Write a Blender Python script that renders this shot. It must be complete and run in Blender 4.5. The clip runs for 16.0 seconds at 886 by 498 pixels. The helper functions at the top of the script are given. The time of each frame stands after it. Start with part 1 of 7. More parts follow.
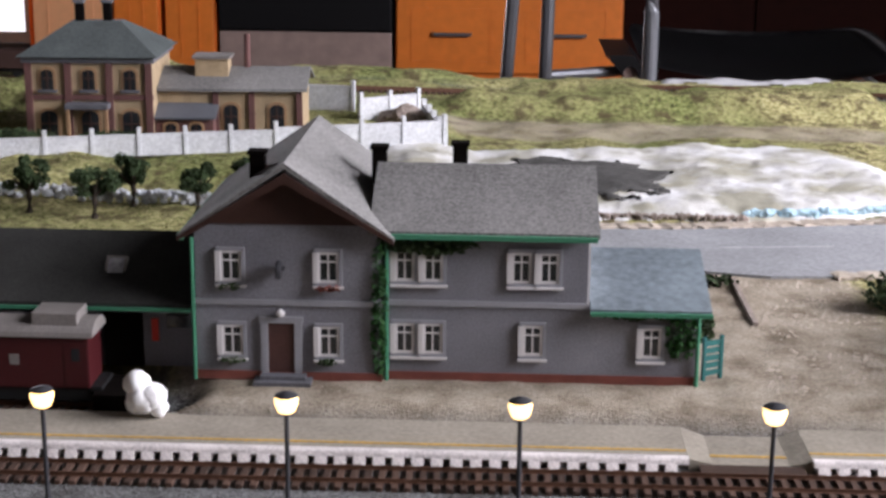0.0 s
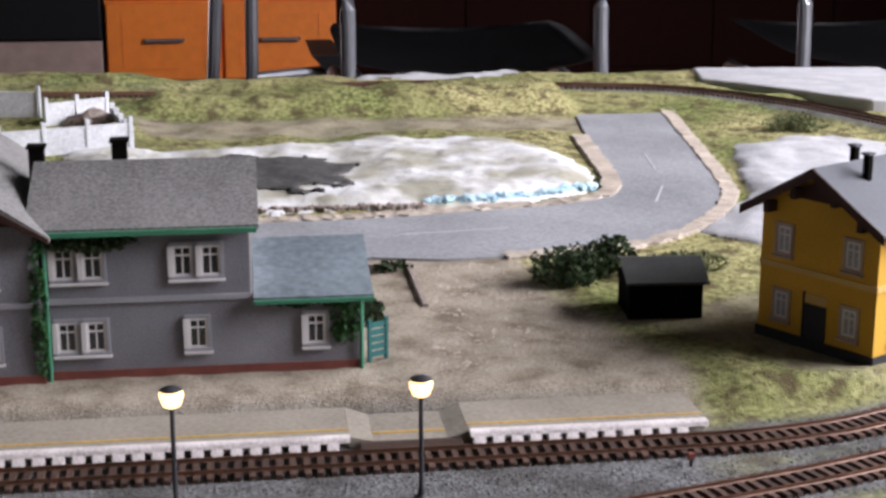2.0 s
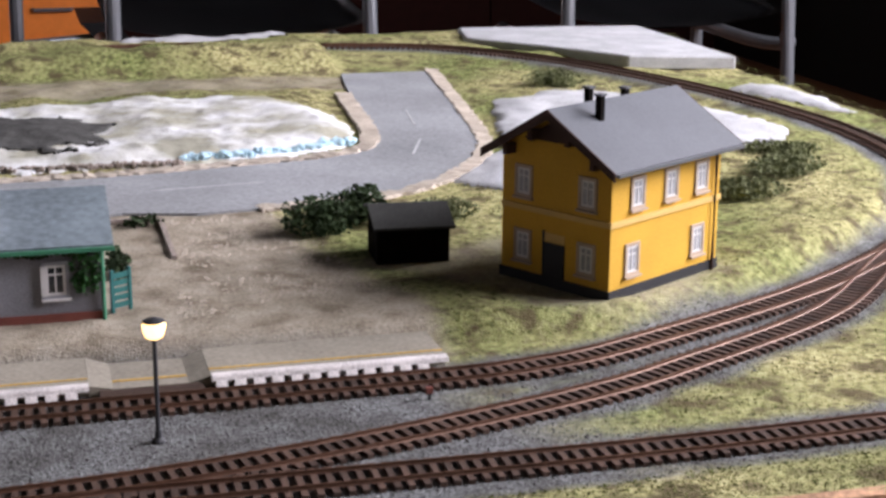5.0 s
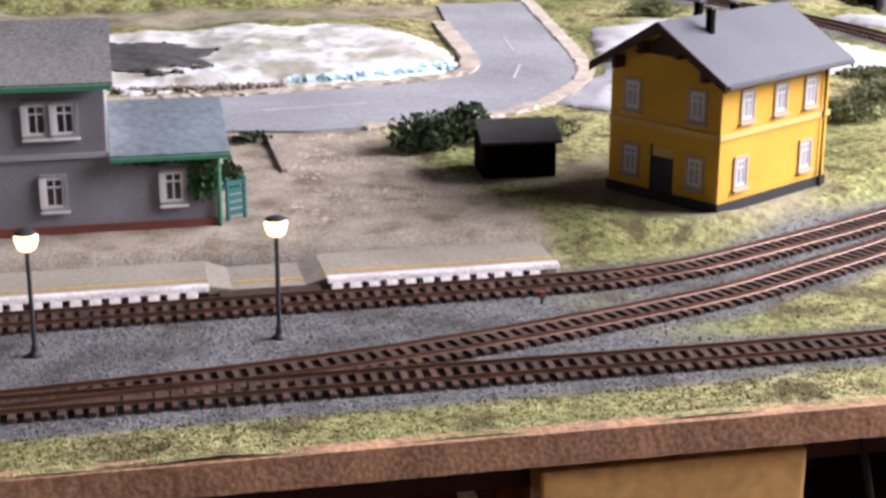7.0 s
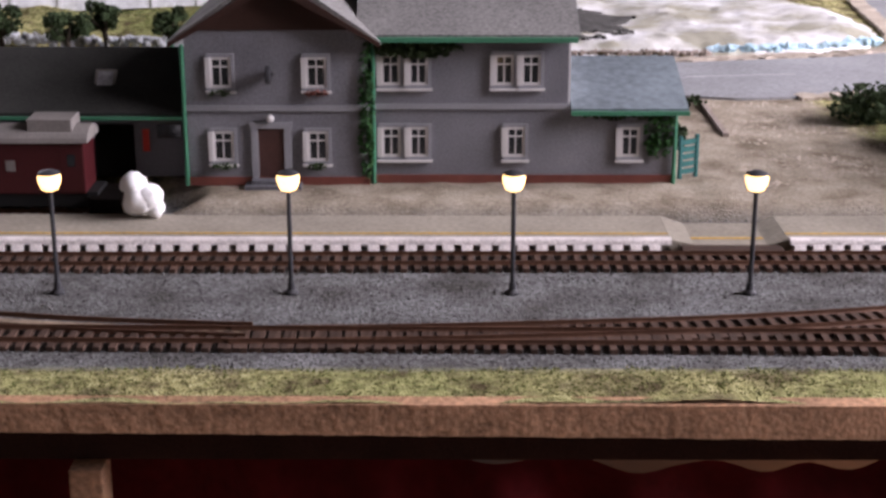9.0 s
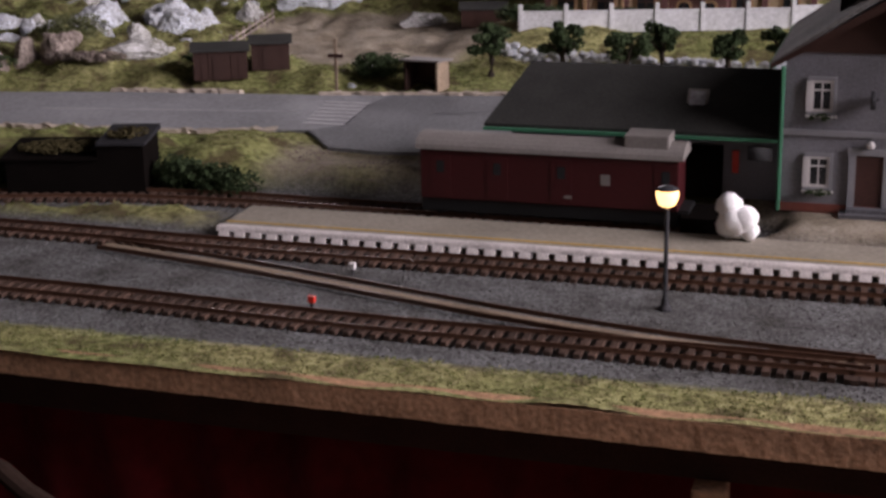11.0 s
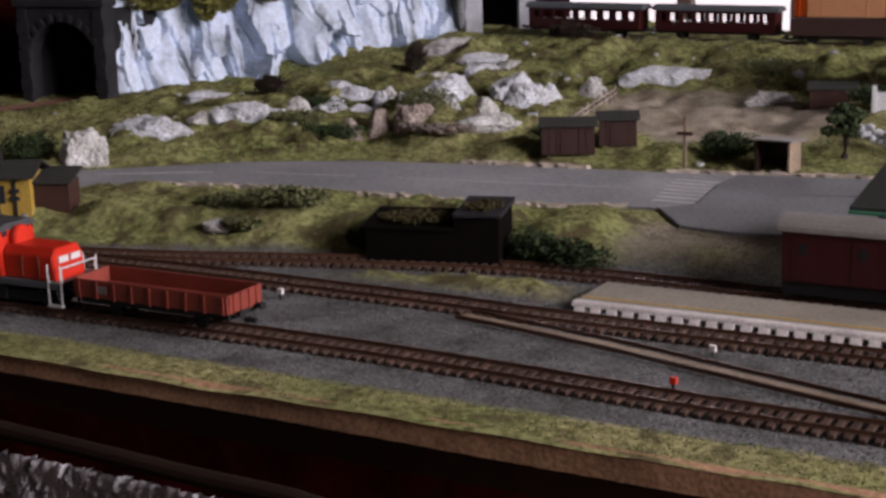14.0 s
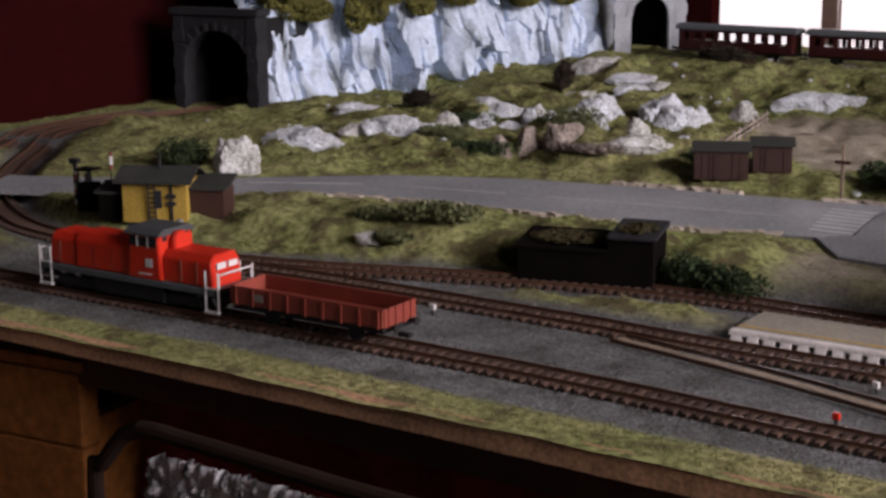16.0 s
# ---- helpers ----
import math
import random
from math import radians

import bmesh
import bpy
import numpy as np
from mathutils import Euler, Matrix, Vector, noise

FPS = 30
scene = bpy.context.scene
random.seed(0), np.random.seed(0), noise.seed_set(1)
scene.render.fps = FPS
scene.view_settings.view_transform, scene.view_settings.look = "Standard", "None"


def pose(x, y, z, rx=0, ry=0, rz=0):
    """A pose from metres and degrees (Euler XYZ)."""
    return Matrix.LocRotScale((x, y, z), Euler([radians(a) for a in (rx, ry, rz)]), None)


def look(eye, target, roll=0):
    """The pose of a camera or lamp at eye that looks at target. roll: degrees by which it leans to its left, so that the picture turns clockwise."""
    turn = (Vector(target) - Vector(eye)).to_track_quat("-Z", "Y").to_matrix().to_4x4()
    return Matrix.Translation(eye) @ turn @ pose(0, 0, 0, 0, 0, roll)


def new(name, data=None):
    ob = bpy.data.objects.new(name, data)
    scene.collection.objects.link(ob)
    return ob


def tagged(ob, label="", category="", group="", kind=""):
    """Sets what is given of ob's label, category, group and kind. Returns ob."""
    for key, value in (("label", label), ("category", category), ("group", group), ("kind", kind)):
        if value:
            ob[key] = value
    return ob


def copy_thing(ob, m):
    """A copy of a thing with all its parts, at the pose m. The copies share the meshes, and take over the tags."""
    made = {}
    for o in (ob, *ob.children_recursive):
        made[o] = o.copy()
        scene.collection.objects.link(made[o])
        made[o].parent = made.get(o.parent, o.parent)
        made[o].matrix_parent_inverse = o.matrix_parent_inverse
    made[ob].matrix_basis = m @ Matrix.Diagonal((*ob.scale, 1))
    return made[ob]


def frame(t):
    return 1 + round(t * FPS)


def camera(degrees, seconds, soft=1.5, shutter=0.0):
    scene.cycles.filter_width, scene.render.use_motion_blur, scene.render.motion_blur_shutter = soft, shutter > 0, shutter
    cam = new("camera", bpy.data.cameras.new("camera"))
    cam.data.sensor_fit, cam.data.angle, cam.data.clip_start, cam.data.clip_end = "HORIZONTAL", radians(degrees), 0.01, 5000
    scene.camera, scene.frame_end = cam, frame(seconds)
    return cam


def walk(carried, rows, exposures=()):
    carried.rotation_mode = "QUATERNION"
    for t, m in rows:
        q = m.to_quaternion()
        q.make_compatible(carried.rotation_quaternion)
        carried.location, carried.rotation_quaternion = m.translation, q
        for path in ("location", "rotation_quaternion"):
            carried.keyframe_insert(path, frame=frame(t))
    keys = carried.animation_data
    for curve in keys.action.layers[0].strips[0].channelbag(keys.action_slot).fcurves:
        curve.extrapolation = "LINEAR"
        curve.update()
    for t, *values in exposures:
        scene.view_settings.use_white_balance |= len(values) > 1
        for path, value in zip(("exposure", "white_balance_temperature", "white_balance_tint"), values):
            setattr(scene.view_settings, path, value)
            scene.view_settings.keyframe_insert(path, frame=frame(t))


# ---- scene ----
cam = camera(32.1, 16.0, soft=3.0)
PATH = [
    (0, (-0.1117, -0.8565, 0.3018), (-0.1192, -0.6805, 0.2561), 0.5),
    (0.5, (-0.0984, -0.8577, 0.3018), (-0.0946, -0.6816, 0.2561), 0.2),
    (1, (-0.0832, -0.8631, 0.2983), (-0.0730, -0.6870, 0.2538), -0.0),
    (1.5, (-0.0750, -0.8702, 0.2956), (-0.0584, -0.6948, 0.2499), -0.3),
    (2, (-0.0664, -0.8720, 0.2955), (-0.0433, -0.6972, 0.2505), -0.0),
    (2.5, (-0.0590, -0.8765, 0.2947), (-0.0278, -0.7024, 0.2518), 0.4),
    (3, (-0.0509, -0.8788, 0.2909), (-0.0147, -0.7059, 0.2470), 0.4),
    (3.5, (-0.0449, -0.8827, 0.2889), (-0.0026, -0.7111, 0.2452), 0.6),
    (4, (-0.0402, -0.8849, 0.2856), (0.0057, -0.7144, 0.2412), 0.3),
    (4.2, (-0.0372, -0.8852, 0.2849), (0.0096, -0.7152, 0.2401), 0.3),
    (6.5, (-0.0479, -0.8974, 0.2636), (-0.0052, -0.7287, 0.2104), 0.4),
    (7, (-0.0603, -0.8999, 0.2588), (-0.0230, -0.7300, 0.2054), 0.1),
    (7.5, (-0.0717, -0.9014, 0.2563), (-0.0409, -0.7302, 0.2032), -0.8),
    (8, (-0.0942, -0.9051, 0.2510), (-0.0737, -0.7334, 0.1942), -0.4),
    (8.5, (-0.1109, -0.9010, 0.2472), (-0.1024, -0.7273, 0.1937), -0.1),
    (9, (-0.1365, -0.9025, 0.2432), (-0.1370, -0.7290, 0.1883), 0.0),
    (9.5, (-0.1602, -0.9028, 0.2392), (-0.1747, -0.7291, 0.1870), -0.2),
    (10, (-0.1832, -0.9054, 0.2371), (-0.2141, -0.7345, 0.1831), -1.2),
    (12.3, (-0.2357, -0.8991, 0.2370), (-0.3044, -0.7371, 0.1905), -0.5),
    (12.5, (-0.2358, -0.9021, 0.2369), (-0.3072, -0.7411, 0.1910), -0.8),
    (13, (-0.2420, -0.9066, 0.2412), (-0.3198, -0.7477, 0.1988), -0.7),
    (13.5, (-0.2429, -0.9074, 0.2398), (-0.3249, -0.7507, 0.1967), -2.0),
    (14, (-0.2466, -0.9100, 0.2389), (-0.3329, -0.7553, 0.1968), -1.6),
    (14.5, (-0.2544, -0.9125, 0.2414), (-0.3451, -0.7603, 0.1996), -1.1),
    (15, (-0.2642, -0.9161, 0.2393), (-0.3618, -0.7682, 0.1980), -1.1),
    (15.5, (-0.2688, -0.9166, 0.2401), (-0.3695, -0.7704, 0.2000), -0.6),
    (16, (-0.2640, -0.9152, 0.2406), (-0.3632, -0.7679, 0.2005), -0.4),
]
EXPOSURES = [(0, -0.58, 6650, 21), (2.5, -0.65, 6650, 21), (4.2, -0.8, 6650, 21), (6.5, -0.32, 6650, 25), (8, -0.42, 6650, 27), (9, -0.6, 6800, 30), (10, -1.05, 7100, 31), (12.5, -1.08, 7150, 30), (16, -1.02, 7250, 27)]
walk(cam, [(t, look(eye, target, roll)) for t, eye, target, roll in PATH], EXPOSURES)

# ---------------------------------------------------------------- world and light
# All lengths below are decimetres of the model railway; U turns them into metres.
U = 0.091
world = bpy.data.worlds.new("world")
scene.world = world
world.use_nodes = True
wn = world.node_tree
sky = wn.nodes.new("ShaderNodeTexSky")
sky.sky_type = "NISHITA"
sky.sun_disc = False
sky.sun_elevation = radians(35)
sky.sun_rotation = radians(120)
wn.links.new(sky.outputs[0], wn.nodes["Background"].inputs[0])
wn.nodes["Background"].inputs[1].default_value = 0.1


def area_light(name, eye, target, w, h, watts, colour):
    la = bpy.data.lights.new(name, "AREA")
    la.shape, la.size, la.size_y, la.energy, la.color = "RECTANGLE", w, h, watts, colour
    ob = new(name, la)
    ob.matrix_world = look(eye, target)
    return ob


# Daylight: a large window in the wall on the east side, and one in the far north-west corner.
area_light("window_daylight", (2.25, -0.15, 1.15), (-0.1, 0.15, 0.0), 2.0, 1.2, 315, (0.90, 0.95, 1.0))
area_light("window_daylight", (-2.55, 5.0, 0.6), (-1.0, 0.2, 0.0), 1.1, 1.5, 110, (0.88, 0.94, 1.0))

# ---------------------------------------------------------------- materials


def mat(name, base, rough=0.7, var=0.25, scale=300.0, bump=0.25, metal=0.0, dark=None, fine=6.0, spec=0.35, object_var=0.0):
    """A surface with variation at two scales and a fine relief."""
    m = bpy.data.materials.new(name)
    m.use_nodes = True
    nt = m.node_tree
    b = nt.nodes["Principled BSDF"]
    b.inputs["Roughness"].default_value = rough
    b.inputs["Metallic"].default_value = metal
    b.inputs["Specular IOR Level"].default_value = spec
    tc = nt.nodes.new("ShaderNodeTexCoord")
    n1 = nt.nodes.new("ShaderNodeTexNoise")
    n1.inputs["Scale"].default_value = scale * 0.18
    n1.inputs["Detail"].default_value = 5
    n2 = nt.nodes.new("ShaderNodeTexNoise")
    n2.inputs["Scale"].default_value = scale * fine * 0.5
    n2.inputs["Detail"].default_value = 3
    nt.links.new(tc.outputs["Object"], n1.inputs["Vector"])
    nt.links.new(tc.outputs["Object"], n2.inputs["Vector"])
    add = nt.nodes.new("ShaderNodeMath")
    add.operation = "ADD"
    nt.links.new(n1.outputs["Fac"], add.inputs[0])
    nt.links.new(n2.outputs["Fac"], add.inputs[1])
    ramp = nt.nodes.new("ShaderNodeMapRange")
    ramp.inputs["From Min"].default_value = 0.65
    ramp.inputs["From Max"].default_value = 1.35
    nt.links.new(add.outputs[0], ramp.inputs["Value"])
    mix = nt.nodes.new("ShaderNodeMix")
    mix.data_type = "RGBA"
    d = dark or tuple(c * (1 - var) for c in base)
    mix.inputs[6].default_value = (*d, 1)
    mix.inputs[7].default_value = (*(min(1, c * (1 + var * 0.5)) for c in base), 1)
    nt.links.new(ramp.outputs[0], mix.inputs[0])
    colour = mix.outputs[2]
    if object_var:
        info = nt.nodes.new("ShaderNodeObjectInfo")
        mr = nt.nodes.new("ShaderNodeMapRange")
        mr.inputs["To Min"].default_value, mr.inputs["To Max"].default_value = 1 - object_var, 1 + object_var
        nt.links.new(info.outputs["Random"], mr.inputs["Value"])
        hsv = nt.nodes.new("ShaderNodeHueSaturation")
        nt.links.new(mr.outputs[0], hsv.inputs["Value"])
        nt.links.new(colour, hsv.inputs["Color"])
        colour = hsv.outputs[0]
    nt.links.new(colour, b.inputs["Base Color"])
    if bump:
        bp = nt.nodes.new("ShaderNodeBump")
        bp.inputs["Strength"].default_value = bump
        bp.inputs["Distance"].default_value = 0.0008
        nt.links.new(add.outputs[0], bp.inputs["Height"])
        nt.links.new(bp.outputs[0], b.inputs["Normal"])
    return m


def glow(name, colour, strength):
    m = bpy.data.materials.new(name)
    m.use_nodes = True
    b = m.node_tree.nodes["Principled BSDF"]
    b.inputs["Base Color"].default_value = (*colour, 1)
    b.inputs["Emission Color"].default_value = (*colour, 1)
    b.inputs["Emission Strength"].default_value = strength
    return m


M_GREY_PLASTER = mat("grey_plaster", (0.215, 0.213, 0.24), 0.85, 0.4, 110, 0.4, fine=16)
M_GREY_TRIM = mat("pale_grey_trim", (0.29, 0.29, 0.315), 0.8, 0.15, 300, 0.15)
M_SLATE = mat("weathered_grey_roofing", (0.20, 0.195, 0.19), 0.8, 0.65, 60, 0.3, fine=16)
M_TIN = mat("blue_grey_tin_roof", (0.165, 0.20, 0.225), 0.5, 0.5, 70, 0.15)
M_DARKROOF = mat("dark_roofing_felt", (0.036, 0.036, 0.034), 0.85, 0.45, 200, 0.3)
M_ANTHRACITE = mat("anthracite_slate_roof", (0.10, 0.105, 0.12), 0.6, 0.2, 150, 0.15)
M_GREEN = mat("green_paint", (0.05, 0.22, 0.13), 0.5, 0.2, 300, 0.1)
M_TEAL = mat("teal_paint", (0.02, 0.12, 0.115), 0.5, 0.2, 300, 0.1)
M_BRICKRED = mat("brick_red_plinth", (0.20, 0.06, 0.045), 0.85, 0.35, 500, 0.4)
M_BROWN = mat("dark_brown_wood", (0.05, 0.02, 0.014), 0.7, 0.4, 300, 0.3)
M_DOOR = mat("brown_door_paint", (0.08, 0.035, 0.03), 0.5, 0.3, 300, 0.15)
M_WHITE = mat("white_window_paint", (0.62, 0.6, 0.6), 0.5, 0.1, 300, 0.05)
M_GLASS = mat("dark_window_glass", (0.02, 0.022, 0.025), 0.12, 0.2, 60, 0.0, spec=0.6)
M_PALEGLASS = mat("curtained_window_glass", (0.40, 0.40, 0.43), 0.25, 0.5, 120, 0.0, spec=0.5)
M_YELLOW = mat("yellow_ochre_plaster", (0.62, 0.34, 0.035), 0.8, 0.28, 90, 0.3, fine=18)
M_DIRTYYELLOW = mat("dirty_yellow_boards", (0.42, 0.27, 0.05), 0.8, 0.4, 150, 0.3)
M_OCHRE = mat("pale_ochre_trim", (0.62, 0.40, 0.13), 0.8, 0.12, 300, 0.1)
M_TAUPE = mat("taupe_window_surround", (0.42, 0.32, 0.24), 0.8, 0.15, 300, 0.1)
M_BLACK = mat("black_base_paint", (0.02, 0.02, 0.024), 0.6, 0.3, 300, 0.1)
M_SOOT = mat("sooty_black_timber", (0.007, 0.0055, 0.005), 0.95, 0.4, 300, 0.3, spec=0.02)
M_RAIL = mat("rusty_steel_rail", (0.13, 0.065, 0.042), 0.45, 0.35, 300, 0.2, metal=0.35)
M_SLEEPER = mat("rust_brown_sleeper", (0.075, 0.042, 0.03), 0.85, 0.4, 400, 0.4, object_var=0.35)
M_ASPHALT = mat("worn_grey_asphalt", (0.30, 0.307, 0.322), 0.78, 0.42, 45, 0.3, fine=14, spec=0.25)
M_ASPHALT_DARK = mat("darker_patched_asphalt", (0.20, 0.206, 0.218), 0.8, 0.45, 50, 0.3, fine=14, spec=0.25)
M_FAINTLINE = mat("faded_road_paint", (0.44, 0.44, 0.455), 0.8, 0.3, 300, 0.1)
M_VERGE = mat("pale_sandy_verge", (0.48, 0.41, 0.34), 0.9, 0.4, 250, 0.6)
M_PLATTOP = mat("beige_platform_sand", (0.30, 0.268, 0.22), 0.9, 0.35, 110, 0.3)
M_PLATEDGE = mat("pinkish_white_platform_kerb", (0.70, 0.65, 0.64), 0.8, 0.5, 220, 0.4)
M_LINE = mat("ochre_safety_line", (0.55, 0.33, 0.08), 0.8, 0.4, 120, 0.2)
M_PLASTERSNOW = mat("bare_white_modelling_plaster", (0.46, 0.46, 0.475), 0.9, 0.35, 170, 0.9)
M_BLUEFOAM = mat("light_blue_foam_board", (0.46, 0.66, 0.77), 0.8, 0.5, 90, 0.5)
M_FASCIA = mat("raw_brown_chipboard_edge", (0.50, 0.28, 0.165), 0.8, 0.65, 130, 0.6)
M_LEAF = mat("dark_green_foliage", (0.035, 0.06, 0.022), 0.9, 0.6, 500, 0.5)
M_LEAF2 = mat("grey_green_foliage", (0.15, 0.165, 0.075), 0.9, 0.6, 500, 0.5)
M_IVY = mat("ivy_green_foliage", (0.03, 0.11, 0.03), 0.9, 0.6, 500, 0.5)
M_TRUNK = mat("dark_bark", (0.035, 0.025, 0.018), 0.9, 0.4, 400, 0.5)
M_ROCK = mat("grey_white_plaster_rock", (0.64, 0.69, 0.77), 0.9, 0.3, 110, 1.0, dark=(0.24, 0.23, 0.21))
M_BROWNROCK = mat("brownish_rock", (0.34, 0.28, 0.25), 0.9, 0.5, 120, 0.8, dark=(0.09, 0.07, 0.055))
M_RED = mat("traffic_red_loco_paint", (0.62, 0.03, 0.012), 0.38, 0.12, 120, 0.03, spec=0.5)
M_WAGON = mat("oxide_red_wagon_paint", (0.24, 0.045, 0.03), 0.55, 0.25, 250, 0.1)
M_CARRIAGE = mat("dark_red_carriage_paint", (0.055, 0.006, 0.008), 0.5, 0.2, 200, 0.05)
M_CARROOF = mat("grey_carriage_roof", (0.22, 0.20, 0.19), 0.7, 0.25, 200, 0.1)
M_LOCOGREY = mat("dark_grey_loco_frame", (0.09, 0.10, 0.11), 0.6, 0.25, 200, 0.1)
M_LOCOROOF = mat("black_grey_cab_roof", (0.06, 0.065, 0.07), 0.65, 0.25, 200, 0.1)
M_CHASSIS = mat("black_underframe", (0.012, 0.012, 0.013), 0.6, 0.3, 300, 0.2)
M_STEEL = mat("grey_painted_tube", (0.17, 0.175, 0.19), 0.35, 0.1, 30, 0.0, metal=0.5)
M_SEAT = mat("black_plastic_seat", (0.008, 0.008, 0.009), 0.45, 0.1, 40, 0.05, spec=0.2)
M_ORANGE = mat("orange_wood_veneer", (0.82, 0.22, 0.035), 0.4, 0.15, 12, 0.03)
M_DARKWOOD = mat("dark_reddish_wood", (0.014, 0.003, 0.002), 0.8, 0.3, 12, 0.05, spec=0.08)
M_LAMPPOLE = mat("dark_lamp_post", (0.035, 0.035, 0.04), 0.5, 0.2, 300, 0.1)
M_BULB = glow("lit_warm_lamp_globe", (1.0, 0.68, 0.28), 5.0)
M_BRICK_Y = mat("yellow_brick_wall", (0.37, 0.275, 0.17), 0.85, 0.35, 350, 0.35)
M_BRICK_R = mat("dull_red_brick_wall", (0.13, 0.06, 0.055), 0.85, 0.35, 350, 0.35)
M_STONEGREY = mat("grey_stone_blocks", (0.12, 0.12, 0.135), 0.9, 0.4, 200, 0.5)
M_CONCRETE = mat("white_concrete_fence", (0.56, 0.57, 0.59), 0.85, 0.35, 120, 0.25)
# Room walls and ceiling are kept this dark to hold down bounced fill light.
M_WALLPAINT = mat("fill_cutting_wall_paint", (0.018, 0.017, 0.017), 0.9, 0.08, 8, 0.05)
M_SOUTHWALL = mat("dark_south_wall_paint", (0.10, 0.095, 0.09), 0.9, 0.08, 8, 0.05)
M_CEILING = mat("fill_cutting_ceiling_paint", (0.05, 0.048, 0.046), 0.9, 0.08, 8, 0.05)
M_FLOOR = mat("varnished_wood_floor", (0.10, 0.038, 0.014), 0.55, 0.35, 12, 0.08)
M_CLOTH_RED = mat("dark_red_cloth", (0.16, 0.010, 0.013), 0.95, 0.4, 40, 0.5)
M_FUZZ = mat("grey_fleece", (0.52, 0.51, 0.54), 1.0, 0.8, 300, 1.0, dark=(0.03, 0.03, 0.03))
M_COTTON = mat("white_cotton_wool", (0.93, 0.93, 0.95), 1.0, 0.1, 400, 0.4)
# Stone made near black: the shadow over the west portal is in its colour.
M_DARKSTONE = mat("portal_shade_dark_stone", (0.03, 0.03, 0.034), 0.9, 0.4, 200, 0.5, spec=0.1)
M_MOSS = mat("olive_yellow_moss", (0.20, 0.19, 0.06), 0.95, 0.6, 300, 0.4, spec=0.1)
M_BRICKTRIM = mat("tan_brick_trim", (0.33, 0.20, 0.11), 0.85, 0.3, 300, 0.2)
M_WORKSROOF = mat("greenish_slate_roof", (0.085, 0.10, 0.10), 0.75, 0.45, 130, 0.3)
M_GLAREVENEER = mat("glare_lightened_veneer", (0.88, 0.44, 0.22), 0.4, 0.1, 12, 0.03)
M_CARDARK = mat("very_dark_red_coach_paint", (0.042, 0.005, 0.006), 0.5, 0.25, 200, 0.05)
M_PATHWOOD = mat("tan_plank_strip", (0.28, 0.21, 0.15), 0.85, 0.5, 150, 0.5)

# ---------------------------------------------------------------- helpers for shapes


def mesh_of(bm):
    me = bpy.data.meshes.new("mesh")
    for v in bm.verts:
        v.co *= U
    bm.to_mesh(me)
    bm.free()
    return me


def part(name, bm, material, parent=None, label="", smooth=False):
    """Links a bmesh, drawn in decimetres, as one mesh object under a thing or a part."""
    me = mesh_of(bm)
    me.materials.append(material)
    if smooth:
        for p in me.polygons:
            p.use_smooth = True
    ob = new(name, me)
    if parent:
        ob.parent = parent
    if label:
        tagged(ob, label)
    return ob


def thing(name, x, y, z, rz, label, category, group="", kind=""):
    e = new(name)
    e.empty_display_size = 0.01
    e.matrix_world = pose(x * U, y * U, z * U, 0, 0, rz)
    return tagged(e, label, category, group, kind)


def box(bm, x0, x1, y0, y1, z0, z1, bevel=0.0):
    vs = [bm.verts.new((x, y, z)) for z in (z0, z1) for x, y in ((x0, y0), (x1, y0), (x1, y1), (x0, y1))]
    fs = [(3, 2, 1, 0), (4, 5, 6, 7), (0, 1, 5, 4), (1, 2, 6, 5), (2, 3, 7, 6), (3, 0, 4, 7)]
    faces = [bm.faces.new([vs[i] for i in f]) for f in fs]
    if bevel:
        es = list({e for f in faces for e in f.edges})
        bmesh.ops.bevel(bm, geom=es, offset=bevel, segments=2, affect="EDGES", profile=0.6)
    return bm


def B(*a, **k):
    return box(bmesh.new(), *a, **k)


def prism(bm, pts, lo, hi, axis="z"):
    """A polygon drawn in two coordinates, pulled along the third."""
    def at(p, h):
        return {"z": (p[0], p[1], h), "y": (p[0], h, p[1]), "x": (h, p[0], p[1])}[axis]
    a = [bm.verts.new(at(p, lo)) for p in pts]
    b = [bm.verts.new(at(p, hi)) for p in pts]
    n = len(pts)
    bm.faces.new(a[::-1])
    bm.faces.new(b)
    for i in range(n):
        bm.faces.new((a[i], a[(i + 1) % n], b[(i + 1) % n], b[i]))
    bmesh.ops.recalc_face_normals(bm, faces=bm.faces[:])
    return bm


def tube(bm, pts, r, seg=8, taper=None):
    """A round bar along points; taper gives a radius for each point."""
    pts = [Vector(p) for p in pts]
    rings = []
    for i, p in enumerate(pts):
        d = (pts[min(i + 1, len(pts) - 1)] - pts[max(i - 1, 0)]).normalized()
        side = d.cross(Vector((0, 0, 1)))
        side = side.normalized() if side.length > 1e-3 else Vector((1, 0, 0))
        up = side.cross(d)
        rr = taper[i] if taper else r
        rings.append([bm.verts.new(p + rr * (math.cos(a) * side + math.sin(a) * up)) for a in (2 * math.pi * k / seg for k in range(seg))])
    for a, b in zip(rings, rings[1:]):
        for k in range(seg):
            bm.faces.new((a[k], a[(k + 1) % seg], b[(k + 1) % seg], b[k]))
    bm.faces.new(rings[0][::-1])
    bm.faces.new(rings[-1])
    bmesh.ops.recalc_face_normals(bm, faces=bm.faces[:])
    return bm


def lathe(bm, prof, x=0, y=0, seg=16):
    """A round body from (radius, height) pairs."""
    rings = [[bm.verts.new((x + r * math.cos(2 * math.pi * k / seg), y + r * math.sin(2 * math.pi * k / seg), z)) for k in range(seg)] for r, z in prof]
    for a, b in zip(rings, rings[1:]):
        for k in range(seg):
            bm.faces.new((a[k], a[(k + 1) % seg], b[(k + 1) % seg], b[k]))
    bm.faces.new(rings[0][::-1])
    bm.faces.new(rings[-1])
    return bm


